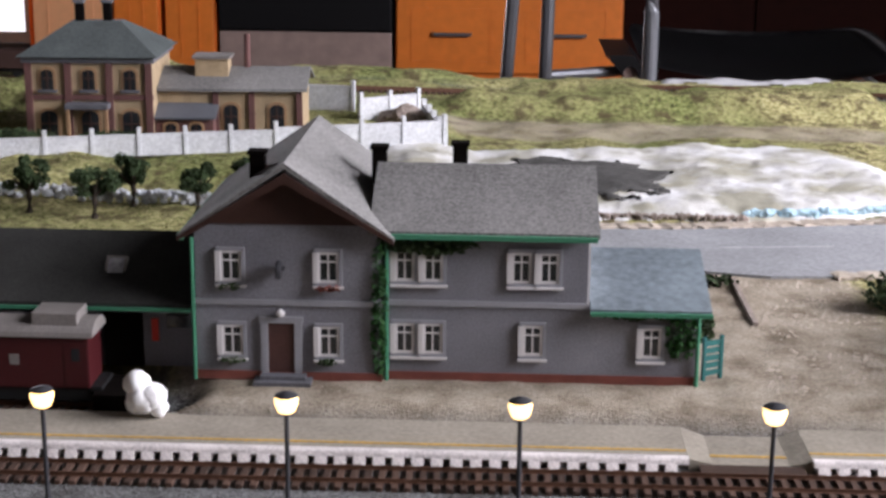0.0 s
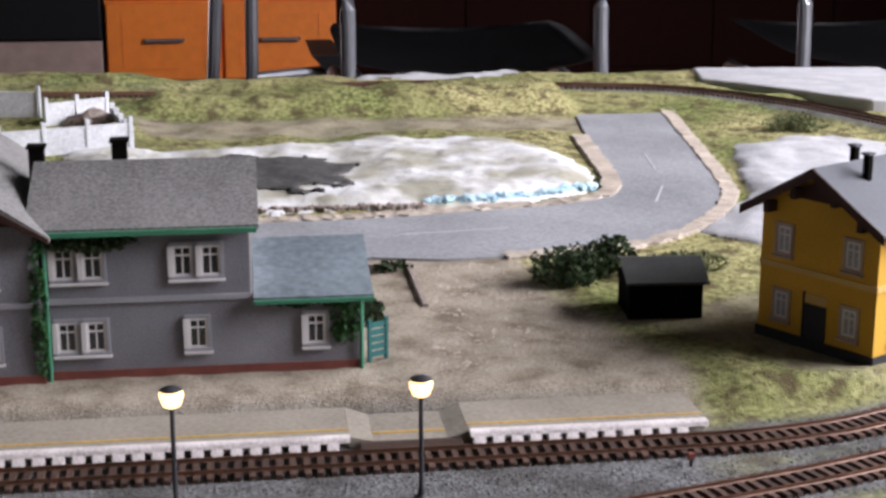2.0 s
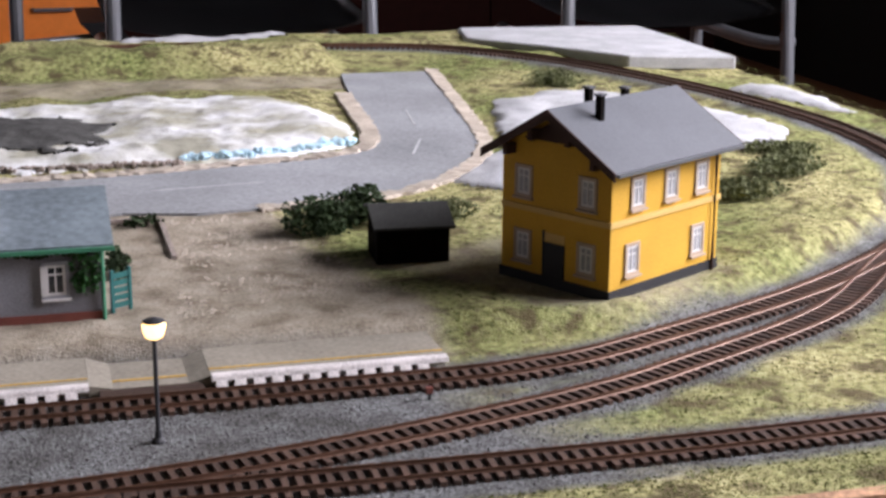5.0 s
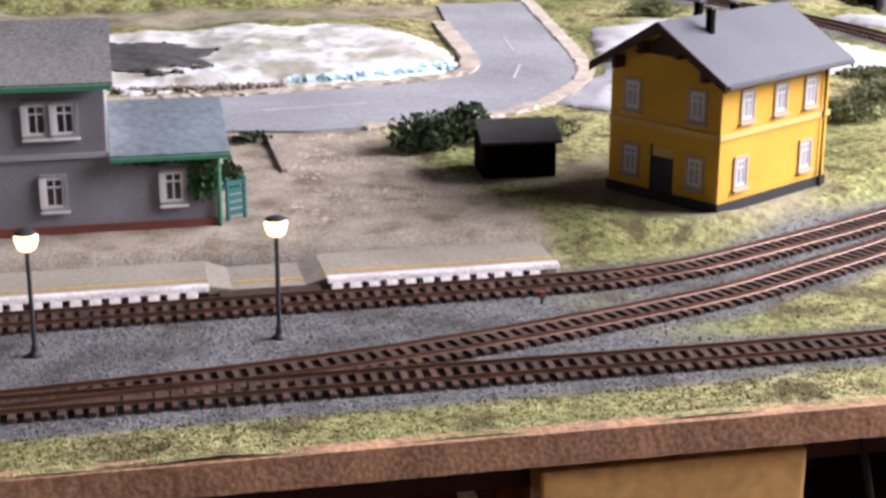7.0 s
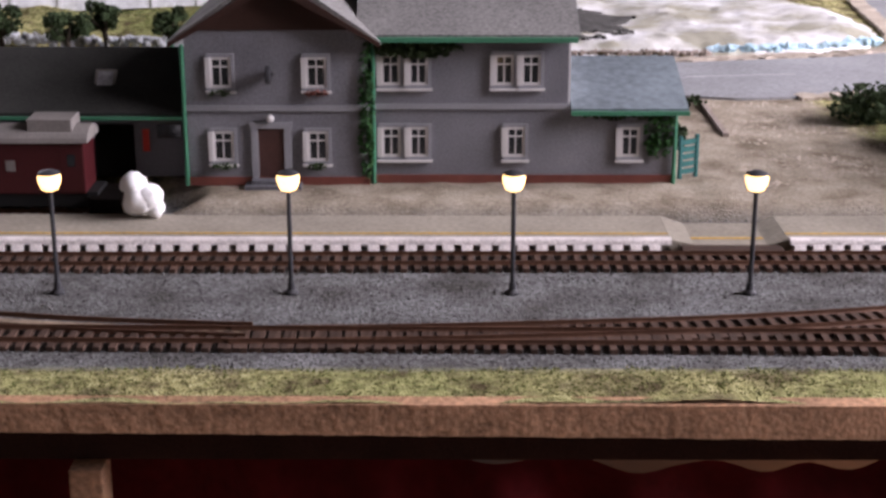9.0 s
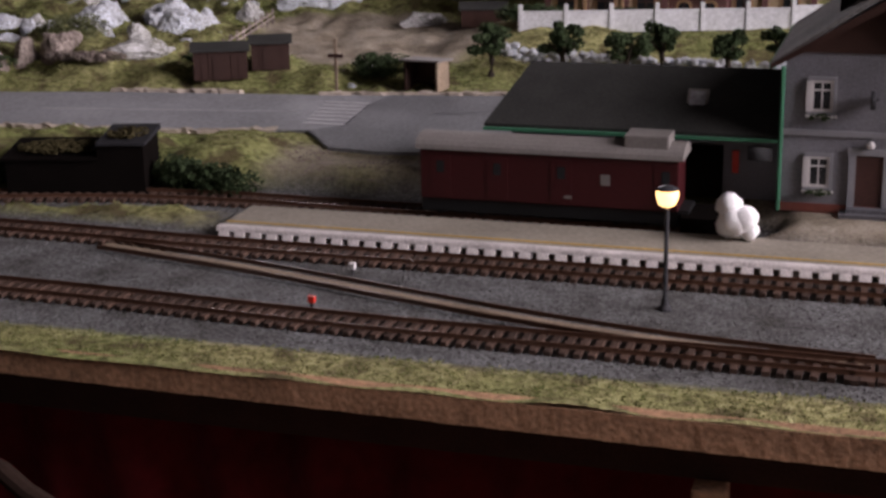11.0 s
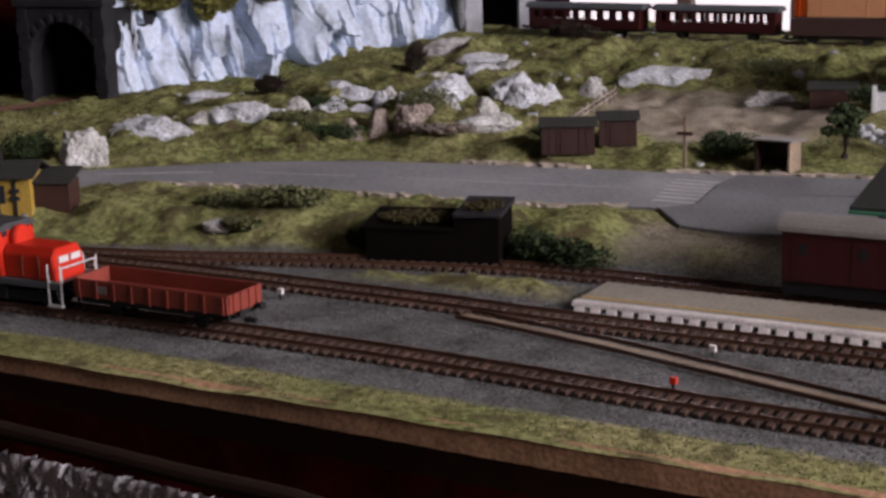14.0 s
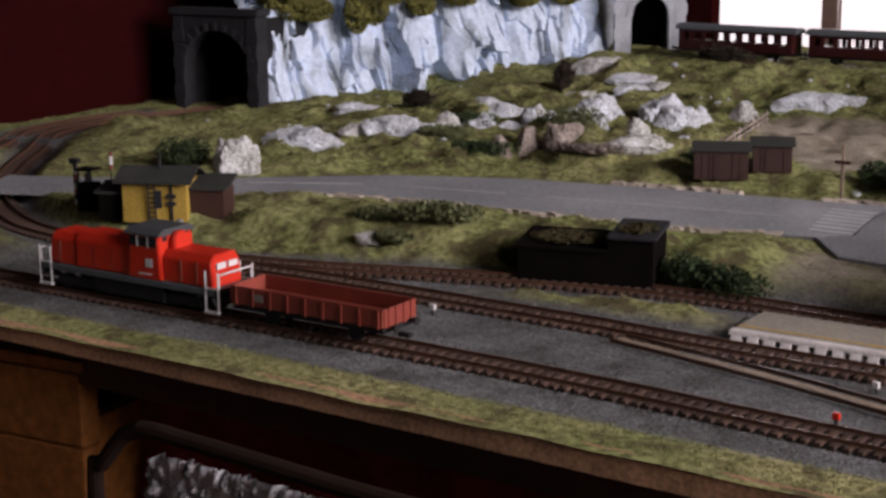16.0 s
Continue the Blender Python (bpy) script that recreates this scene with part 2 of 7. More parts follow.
def smooth_line(pts, step):
    """Points at an even step along a rounded line through pts (x, y, z)."""
    pts = [Vector(p) for p in pts]
    ext = [2 * pts[0] - pts[1], *pts, 2 * pts[-1] - pts[-2]]
    fine = []
    for i in range(1, len(ext) - 2):
        p0, p1, p2, p3 = ext[i - 1:i + 3]
        for k in range(24):
            t = k / 24
            fine.append(0.5 * (2 * p1 + (p2 - p0) * t + (2 * p0 - 5 * p1 + 4 * p2 - p3) * t * t + (3 * p1 - p0 - 3 * p2 + p3) * t ** 3))
    fine.append(pts[-1])
    out, left = [fine[0]], step
    for a, b in zip(fine, fine[1:]):
        seg = (b - a).length
        while seg >= left and seg > 0:
            a = a + (b - a) * (left / seg)
            out.append(a)
            seg -= left
            left = step
        left -= seg
    return out


def ribbon(bm, line, left, right, dz=0.0, thick=0.02):
    """A band along a line, from left to right of it, with real thickness."""
    n = len(line)
    rows = []
    for i, p in enumerate(line):
        d = (line[min(i + 1, n - 1)] - line[max(i - 1, 0)])
        s = Vector((-d.y, d.x, 0)).normalized()
        a, b = p + s * left, p - s * right
        rows.append([bm.verts.new((*q.xy, q.z + h)) for q, h in ((a, dz), (b, dz), (b, dz - thick), (a, dz - thick))])
    for r, q in zip(rows, rows[1:]):
        for k in range(4):
            bm.faces.new((r[k], r[(k + 1) % 4], q[(k + 1) % 4], q[k]))
    bm.faces.new(rows[0])
    bm.faces.new(rows[-1][::-1])
    bmesh.ops.recalc_face_normals(bm, faces=bm.faces[:])
    return bm


def lump(bm, x, y, z, rx, ry, rz, seed, rough=0.35, cuts=2):
    """An uneven rounded clump."""
    r = bmesh.ops.create_icosphere(bm, subdivisions=cuts, radius=1.0)
    off = Vector((seed * 3.7, seed * 1.3, seed * 7.1))
    for v in r["verts"]:
        k = 1 + rough * (noise.noise(v.co * 1.7 + off) + 0.6 * noise.noise(v.co * 4.1 + off))
        v.co = Vector((x + v.co.x * rx * k, y + v.co.y * ry * k, z + v.co.z * rz * k))
    return bm


def leaves(bm, x, y, z, rx, ry, rz, count, size, rnd):
    """Many small leaf flakes filling an uneven crown."""
    for _ in range(count):
        while True:
            p = Vector((rnd.uniform(-1, 1), rnd.uniform(-1, 1), rnd.uniform(-1, 1)))
            if p.length <= 1 and p.length > 0.25 and noise.noise(p * 2.2 + Vector((x, y, z))) > -0.18:
                break
        c = Vector((x + p.x * rx, y + p.y * ry, z + p.z * rz))
        a = Vector((rnd.gauss(0, 1), rnd.gauss(0, 1), rnd.gauss(0, 1))).normalized()
        b = a.cross(Vector((rnd.gauss(0, 1), rnd.gauss(0, 1), rnd.gauss(0, 1)))).normalized()
        s = size * rnd.uniform(0.6, 1.4)
        bm.faces.new([bm.verts.new(c + s * q) for q in (a, b, -a, -b * 0.8)])
    return bm


def sstep(a, b, v):
    t = min(1.0, max(0.0, (v - a) / (b - a)))
    return t * t * (3 - 2 * t)


def inside(x, y, poly):
    hit = False
    for (x1, y1), (x2, y2) in zip(poly, poly[1:] + poly[:1]):
        if (y1 > y) != (y2 > y) and x < (x2 - x1) * (y - y1) / (y2 - y1) + x1:
            hit = not hit
    return hit

# ---------------------------------------------------------------- plan of the layout
RAILBED = -0.13
FRONT = -3.47
LINE_FRONT = [(-17.25, 4.2), (-17.35, 3.3), (-17.2, 2.3), (-16.9, 1.3), (-16.4, 0.2), (-15.7, -0.95), (-14.6, -2.0), (-13.2, -2.44), (-12, -2.5), (-8.4, -2.44), (-6.8, -2.47), (-5.2, -2.57), (-3.5, -2.6), (0, -2.64), (3.4, -2.67), (6.0, -2.5), (8.6, -1.9)]
LINE_MAIN = [(-16.55, 5.6), (-16.75, 4.6), (-16.95, 3.5), (-16.6, 2.0), (-15, 0.0), (-13.8, -0.9), (-12.7, -1.25), (-10.85, -1.3), (-9.7, -1.27), (-7.7, -1.3), (-6.5, -1.35),
             (-4, -1.37), (-1, -1.35), (1.6, -1.33), (2.5, -1.27), (3.33, -1.0), (5.2, -0.05), (6.8, 1.25), (7.7, 2.9), (7.95, 4.4), (7.75, 5.9), (7.1, 8.0), (6.3, 9.9), (5.2, 11.1), (3.9, 11.55), (1.7, 12.0), (-1.4, 11.95), (-5.0, 12.0), (-9.0, 12.0)]
LINE_SWITCH = [(-2.6, -2.62), (-1.6, -2.58), (-0.6, -2.5), (0.15, -2.42), (0.95, -2.28), (1.8, -2.07), (2.7, -1.8), (3.35, -1.52), (4.83, -0.7), (5.9, 0.35), (6.5, 0.92)]
LINE_SIDING = [(-11.4, -1.27), (-10.2, -1.0), (-9.2, -0.68), (-7.9, -0.33), (-6.95, -0.24), (-6, -0.25), (-4.6, -0.26), (-3.45, -0.27)]
LINE_STRIP = [(-7.3, -1.52), (-6.9, -1.6), (-6.1, -1.78), (-5.2, -2.03), (-4.4, -2.25), (-3.5, -2.43), (-2.5, -2.53)]
LINE_BACK = [(-13.3, 10.75), (-12.2, 10.45), (-10.8, 10.35), (-9.5, 10.3), (-8, 10.2), (-6.6, 10.3), (-4, 10.6), (-1.0, 11.2)]

ROAD = [(-14.6, -0.55), (-13.2, 0.0), (-12.3, 0.42), (-11.5, 0.95), (-9.8, 1.17), (-8.3, 1.25), (-7.4, 1.46), (-7.12, 1.5), (-6.95, 1.25), (-6.72, 0.92), (-6.3, 0.85), (-5.5, 1.0), (-4.6, 1.7), (-3, 2.05),
        (-1, 2.45), (0.3, 2.75), (0.9, 2.6), (1.56, 2.68), (2.4, 2.85), (3.05, 3.25), (3.6, 3.95), (3.98, 4.75), (4.15, 5.6), (4.4, 7.3), (4.7, 9.5), (4.9, 11.1), (3.9, 11.3), (3.52, 9.5), (3.27, 7.7), (3.08, 5.8), (2.86, 4.95),
        (2.45, 4.65), (1.97, 4.5), (0.35, 4.22), (-0.7, 4.15), (-3, 3.75), (-5.9, 3.27), (-7.6, 2.97), (-9.2, 2.78), (-10.6, 2.5), (-11.65, 2.05), (-12.9, 1.1), (-14.0, 0.45), (-14.9, 0.05)]
PLAZA = [(-3.4, -1.12), (2.0, -1.12), (2.1, -0.1), (1.8, 0.75), (1.62, 1.6), (1.5, 2.75), (0.2, 2.85), (-3.3, 2.2), (-3.4, 0.0)]
SANDFIELD = [(-8.75, 4.5), (-8.0, 4.15), (-7.2, 4.5), (-6.6, 5.6), (-7.0, 6.9), (-8.3, 7.7), (-9.6, 7.4), (-10.0, 6.8)]
DIRT = [(-7.0, 1.1), (-6.2, 0.95), (-5.3, 1.0), (-5.0, 0.2), (-6.0, 0.05), (-6.9, 0.25)]
YARD = [(2.75, -0.45), (3.3, -0.75), (4.6, 0.1), (4.5, 0.9), (3.4, 1.5), (2.3, 1.25), (1.9, 0.9), (2.2, 0.4)]
PATHWAY = [(-1.9, 8.5), (3.5, 8.6), (3.62, 9.45), (-2.1, 9.65)]
SNOW_A = [(-2.6, 4.4), (-0.7, 4.48), (0.9, 4.5), (1.98, 4.72), (2.6, 5.0), (2.86, 5.5), (2.9, 6.5), (2.55, 7.6), (1.9, 8.2), (0.75, 8.1), (-0.7, 7.6), (-2.6, 7.5)]
SNOW_B = [(3.25, 3.3), (3.6, 2.62), (4.6, 2.9), (5.6, 3.7), (6.9, 4.1), (7.35, 4.7), (7.2, 5.9), (6.7, 7.1), (5.8, 7.75), (4.85, 7.2), (4.5, 5.9), (4.2, 4.7)]


def far_from(X, Y, pts, closed=False):
    """Distance from points to a line, for whole arrays."""
    best = np.full(X.shape, 1e9)
    ends = pts[1:] + (pts[:1] if closed else [])
    for (x1, y1), (x2, y2) in zip(pts, ends):
        dx, dy = x2 - x1, y2 - y1
        t = np.clip(((X - x1) * dx + (Y - y1) * dy) / (dx * dx + dy * dy + 1e-9), 0, 1)
        best = np.minimum(best, np.hypot(X - x1 - t * dx, Y - y1 - t * dy))
    return best


def within(X, Y, poly):
    """Signed distance to a polygon, negative inside, for whole arrays."""
    hit = np.zeros(X.shape, bool)
    for (x1, y1), (x2, y2) in zip(poly, poly[1:] + poly[:1]):
        c = ((y1 > Y) != (y2 > Y)) & (X < (x2 - x1) * (Y - y1) / (y2 - y1 + 1e-12) + x1)
        hit ^= c
    d = far_from(X, Y, poly, True)
    return np.where(hit, -d, d)


def ss(a, b, v):
    t = np.clip((v - a) / (b - a), 0, 1)
    return t * t * (3 - 2 * t)


def noise_grid(X, Y, f, seed):
    flat = [noise.noise(Vector((x * f, y * f, seed))) for x, y in zip(X.ravel(), Y.ravel())]
    return np.array(flat).reshape(X.shape)


GX = np.arange(-17.8, 8.8, 0.075)
GY = np.arange(FRONT, 12.85, 0.075)
X, Y = np.meshgrid(GX, GY)
d_tracks = np.minimum.reduce([far_from(X, Y, L) for L in (LINE_FRONT, LINE_MAIN, LINE_SWITCH, LINE_SIDING, LINE_STRIP)])
d_road, d_plaza, d_field = within(X, Y, ROAD), within(X, Y, PLAZA), within(X, Y, SANDFIELD)
d_dirt, d_yard, d_path = within(X, Y, DIRT), within(X, Y, YARD), within(X, Y, PATHWAY)
n_big, n_mid, n_small = noise_grid(X, Y, 0.55, 1.0), noise_grid(X, Y, 1.7, 5.0), noise_grid(X, Y, 5.5, 9.0)

# Heights: a flat rail yard in front, the station level behind it, hills in the north-west, banks in the north.
yard_edge = np.interp(X, [-18.6, -12, -9.5, -7.5, -5.2, -3.5, -3.3, 2.0, 2.6, 3.5, 5.0, 9.6], [-1.0, -0.8, -0.3, 0.0, 0.1, 0.1, -0.74, -0.74, -0.8, -0.75, 0.2, 3.0])
level = ss(0.0, 0.28, Y - yard_edge)
Z = RAILBED * (1 - level)
Z += level * 0.015 * n_small * ss(0.05, 0.3, d_road)
lawn = ss(0.1, 0.6, d_road) * ss(0.0, 0.3, d_plaza) * level
Z += lawn * (0.03 + 0.05 * n_mid) * ss(-0.2, 0.3, d_field)
hill = ss(0.15, 1.2, d_road) * ss(-5.3, -6.6, X) * ss(2.2, 4.2, Y + 0.12 * np.maximum(0, -X - 8) * 2.2) * ss(-0.1, 0.9, d_field)
hill = hill * ss(0.2, 0.8, d_tracks) * ss(-17.1, -16.0, X)
crest = np.abs(noise_grid(X, Y, 0.9, 21.0))
Z += hill * (0.05 + 0.06 * n_mid + 0.07 * np.maximum(0, n_big + 0.2) + 0.06 * crest + 0.045 * n_small)
Z += 0.22 * ss(6.6, 10.0, Y) * ss(-6.6, -7.6, X) * ss(-17.0, -16.0, X)
bank = ss(9.7, 10.2, Y) * ss(11.5, 10.9, Y) * ss(-2.2, -1.6, X) * ss(3.7, 3.4, X)
Z += bank * (0.2 + 0.06 * n_mid)
Z += 0.10 * ss(9.0, 11.2, Y) * ss(-6, -3, X)
terrace = ss(4.95, 5.75, Y) * ss(-1.55, -2.3, X) * ss(-7.5, -6.7, X)
Z += terrace * (0.17 - 0.06 * ss(-4.5, -2.0, X) + 0.02 * n_mid)
back_z = np.interp(X, [-9.0, -6.0, -3.5, -1.0], [0.385, 0.36, 0.24, 0.12])
bank_k = ss(0.8, 0.28, far_from(X, Y, LINE_BACK)) * ss(-0.9, -1.6, X)
Z = Z * (1 - bank_k) + bank_k * (back_z + 0.03 * n_small * (1 - bank_k))
Z *= 1 - 0.92 * ss(0.25, -0.05, d_yard) * ss(-0.6, -0.3, Y)
near_track = ss(0.42, 0.2, d_tracks)
high = ss(3.0, 8.0, Y) * ss(4.5, 6.5, X) + ss(9, 11, Y) * ss(-6, 0, X) * (1 - ss(4.5, 6.5, X))
Z = Z * (1 - near_track) + near_track * np.where(Y > 2.0, np.where(X > 0, 0.1 * np.minimum(1, high), -0.02), RAILBED)
front_strip = ss(-2.95, -3.1, Y)
Z += front_strip * (0.03 + 0.03 * n_mid)

mossy = ss(-6.7, -7.2, X) * ss(-1.02, -0.85, Y + 0.08 * n_mid) * ss(-14.5, -13.0, X) * ss(0.28, 0.36, d_tracks)
Z += mossy * ss(0.05, 0.3, d_road) * (0.05 + 0.07 * n_mid + 0.05 * n_small)
gravel = np.maximum(ss(0.36, 0.2, d_tracks + 0.06 * n_mid), (1 - level) * ss(-3.12, -2.98, Y + 0.08 * n_mid) * ss(2.9, 1.8, X + 0.5 * (Y + 2)) * ss(-13.5, -12.3, X)) * (1 - mossy)
sand = np.maximum.reduce([ss(0.12, -0.12, d_plaza + 0.12 * n_mid), ss(0.15, -0.15, d_field + 0.15 * n_mid), 0.8 * ss(0.15, -0.2, d_dirt + 0.2 * n_mid), 0.75 * ss(0.1, -0.1, d_path + 0.08 * n_mid),
                          0.6 * ss(0.05, -0.25, d_yard + 0.25 * n_mid)])
dry = np.clip(0.5 + 0.9 * n_big + 0.5 * n_mid, 0, 1) * (1 - 0.5 * ss(-6.0, -7.5, X) * ss(-2.6, -1.5, Y))

g_verts = np.stack([X, Y, Z], -1).reshape(-1, 3) * U
rows_n, cols_n = X.shape
idx = np.arange(rows_n * cols_n).reshape(rows_n, cols_n)
g_faces = np.stack([idx[:-1, :-1], idx[:-1, 1:], idx[1:, 1:], idx[1:, :-1]], -1).reshape(-1, 4)
g_mesh = bpy.data.meshes.new("ground")
g_mesh.from_pydata(g_verts.tolist(), [], g_faces.tolist())
att = g_mesh.color_attributes.new("cover", "FLOAT_COLOR", "POINT")
att.data.foreach_set("color", np.stack([sand, gravel, dry, np.ones_like(dry)], -1).ravel().astype(np.float32))
for p in g_mesh.polygons:
    p.use_smooth = True


def ground_z(x, y):
    i = int(min(cols_n - 1, max(0, round((x - GX[0]) / 0.075))))
    j = int(min(rows_n - 1, max(0, round((y - GY[0]) / 0.075))))
    return float(Z[j, i])


def ground_material():
    m = bpy.data.materials.new("grass_sand_and_ballast")
    m.use_nodes = True
    nt = m.node_tree
    b = nt.nodes["Principled BSDF"]
    b.inputs["Roughness"].default_value = 0.95
    b.inputs["Specular IOR Level"].default_value = 0.1
    tc = nt.nodes.new("ShaderNodeTexCoord")
    cov = nt.nodes.new("ShaderNodeAttribute")
    cov.attribute_name = "cover"
    sep = nt.nodes.new("ShaderNodeSeparateColor")
    nt.links.new(cov.outputs["Color"], sep.inputs[0])

    def noise_node(s, detail=4):
        n = nt.nodes.new("ShaderNodeTexNoise")
        n.inputs["Scale"].default_value = s
        n.inputs["Detail"].default_value = detail
        nt.links.new(tc.outputs["Object"], n.inputs["Vector"])
        return n.outputs["Fac"]

    def ramp(fac, stops):
        r = nt.nodes.new("ShaderNodeValToRGB")
        while len(r.color_ramp.elements) < len(stops):
            r.color_ramp.elements.new(0.5)
        for e, (p, c) in zip(r.color_ramp.elements, stops):
            e.position, e.color = p, (*c, 1)
        nt.links.new(fac, r.inputs[0])
        return r.outputs[0]

    def mix(fac, a, c):
        n = nt.nodes.new("ShaderNodeMix")
        n.data_type = "RGBA"
        nt.links.new(fac, n.inputs[0])
        nt.links.new(a, n.inputs[6])
        nt.links.new(c, n.inputs[7])
        return n.outputs[2]

    lush = ramp(noise_node(190, 7), [(0.32, (0.05, 0.052, 0.02)), (0.5, (0.18, 0.206, 0.07)), (0.68, (0.33, 0.35, 0.145))])
    straw = ramp(noise_node(210, 7), [(0.32, (0.11, 0.09, 0.045)), (0.5, (0.37, 0.335, 0.155)), (0.68, (0.55, 0.5, 0.27))])
    sandc = ramp(noise_node(420, 6), [(0.25, (0.24, 0.205, 0.17)), (0.5, (0.38, 0.335, 0.275)), (0.75, (0.50, 0.44, 0.37))])
    stain = ramp(noise_node(36, 8), [(0.34, (0.42, 0.37, 0.31)), (0.5, (0.82, 0.79, 0.74)), (0.66, (1.05, 1.03, 1.0))])
    mul = nt.nodes.new("ShaderNodeMix")
    mul.data_type, mul.blend_type = "RGBA", "MULTIPLY"
    mul.inputs[0].default_value = 0.8
    nt.links.new(sandc, mul.inputs[6])
    nt.links.new(stain, mul.inputs[7])
    vor = nt.nodes.new("ShaderNodeTexVoronoi")
    vor.inputs["Scale"].default_value = 900
    nt.links.new(tc.outputs["Object"], vor.inputs["Vector"])
    vsep = nt.nodes.new("ShaderNodeSeparateColor")
    nt.links.new(vor.outputs["Color"], vsep.inputs[0])
    stones = ramp(vsep.outputs[0], [(0.0, (0.075, 0.075, 0.076)), (0.5, (0.15, 0.152, 0.155)), (1.0, (0.25, 0.255, 0.26))])
    soil = nt.nodes.new("ShaderNodeRGB")
    soil.outputs[0].default_value = (0.085, 0.06, 0.035, 1)
    col = mix(sep.outputs[2], lush, straw)
    bare_fac = nt.nodes.new("ShaderNodeMapRange")
    bare_fac.inputs["From Min"].default_value, bare_fac.inputs["From Max"].default_value = 0.51, 0.63
    bare_fac.inputs["To Max"].default_value = 0.8
    nt.links.new(noise_node(46, 6), bare_fac.inputs["Value"])
    col = mix(bare_fac.outputs[0], col, soil.outputs[0])
    col = mix(sep.outputs[0], col, mul.outputs[2])
    mul2 = nt.nodes.new("ShaderNodeMix")
    mul2.data_type, mul2.blend_type = "RGBA", "MULTIPLY"
    mul2.inputs[0].default_value = 0.9
    nt.links.new(stones, mul2.inputs[6])
    nt.links.new(ramp(noise_node(34, 6), [(0.3, (0.38, 0.35, 0.32)), (0.62, (1, 1, 1))]), mul2.inputs[7])
    col = mix(sep.outputs[1], col, mul2.outputs[2])
    nt.links.new(col, b.inputs["Base Color"])
    add = nt.nodes.new("ShaderNodeMath")
    add.operation = "ADD"
    nt.links.new(noise_node(600, 3), add.inputs[0])
    nt.links.new(vor.outputs["Distance"], add.inputs[1])
    bp = nt.nodes.new("ShaderNodeBump")
    bp.inputs["Strength"].default_value = 0.7
    bp.inputs["Distance"].default_value = 0.001
    nt.links.new(add.outputs[0], bp.inputs["Height"])
    nt.links.new(bp.outputs[0], b.inputs["Normal"])
    return m


M_GROUND = ground_material()
g_mesh.materials.append(M_GROUND)
ground = new("ground", g_mesh)
tagged(ground, "model landscape of scattered grass, sand and grey ballast", "ground", kind="structure")

# The base board of the layout with its raw edge.
bm = bmesh.new()
box(bm, -17.8, 8.75, FRONT + 0.25, 12.85, -0.5, -0.2)
board = tagged(part("layout_board", bm, M_BROWN), "raw brown wooden base board of the model railway", "board", kind="structure")
bm = bmesh.new()
line = smooth_line([(-17.8, FRONT, -0.1), (-9, FRONT + 0.05, -0.1), (-5, FRONT + 0.02, -0.1), (0, FRONT, -0.1), (8.75, FRONT - 0.05, -0.1)], 0.05)
rnd = random.Random(4)
rows_ = []
for p in line:
    j = [rnd.uniform(-0.0012, 0.0012) for _ in range(4)]
    low = float(np.interp(p.x, [-12, -5, 0, 8], [-0.205, -0.235, -0.27, -0.285]))
    rows_.append([bm.verts.new(q) for q in ((p.x, p.y + 0.05, -0.092 + j[0]), (p.x, p.y - 0.015 + j[1], -0.108 + j[2]), (p.x, p.y - 0.02 + j[3], low + 2 * j[0]), (p.x, p.y + 0.05, low - 0.01))])
for a, b in zip(rows_, rows_[1:]):
    for k in range(3):
        bm.faces.new((a[k], a[k + 1], b[k + 1], b[k]))
bmesh.ops.recalc_face_normals(bm, faces=bm.faces[:])
tagged(part("board_edge", bm, M_FASCIA), "splintered raw brown edge of the layout board", "trim", kind="structure")

# Roads
def flat_poly(name, poly, z, thick, material, label, category, step=0.0):
    bm = bmesh.new()
    prism(bm, poly, z - thick, z)
    bmesh.ops.triangulate(bm, faces=bm.faces[:])
    return tagged(part(name, bm, material), label, category, kind="structure")


road = flat_poly("road", ROAD, 0.022, 0.06, M_ASPHALT, "worn grey asphalt model road with a pale centre line", "road")
flat_poly("side_road", [(-7.0, 2.62), (-6.9, 1.72), (-7.1, 1.49), (-6.94, 1.25), (-6.71, 0.93), (-6.3, 0.86), (-5.5, 1.01), (-4.6, 1.71), (-3.2, 2.02), (-3.3, 3.68), (-5.9, 3.25), (-6.95, 3.08)], 0.026, 0.004, M_ASPHALT_DARK, "darker patched asphalt of the road to the station", "road")

# ---------------------------------------------------------------- tracks


def rail_profile(bm, line, off):
    n = len(line)
    rows = []
    for i, p in enumerate(line):
        d = line[min(i + 1, n - 1)] - line[max(i - 1, 0)]
        s = Vector((-d.y, d.x, 0)).normalized()
        c = p + s * off
        prof = ((-0.009, 0.0), (-0.004, 0.006), (-0.0045, 0.025), (0.0045, 0.025), (0.004, 0.006), (0.009, 0.0))
        rows.append([bm.verts.new((c.x + s.x * u, c.y + s.y * u, c.z + h)) for u, h in prof])
    for a, b in zip(rows, rows[1:]):
        for k in range(6):
            bm.faces.new((a[k], a[(k + 1) % 6], b[(k + 1) % 6], b[k]))
    bm.faces.new(rows[0])
    bm.faces.new(rows[-1][::-1])
    bmesh.ops.recalc_face_normals(bm, faces=bm.faces[:])
    return bm


SLEEPER_MESH = mesh_of(B(-0.018, 0.018, -0.165, 0.165, -0.02, 0.014))
SLEEPER_MESH.materials.append(M_SLEEPER)


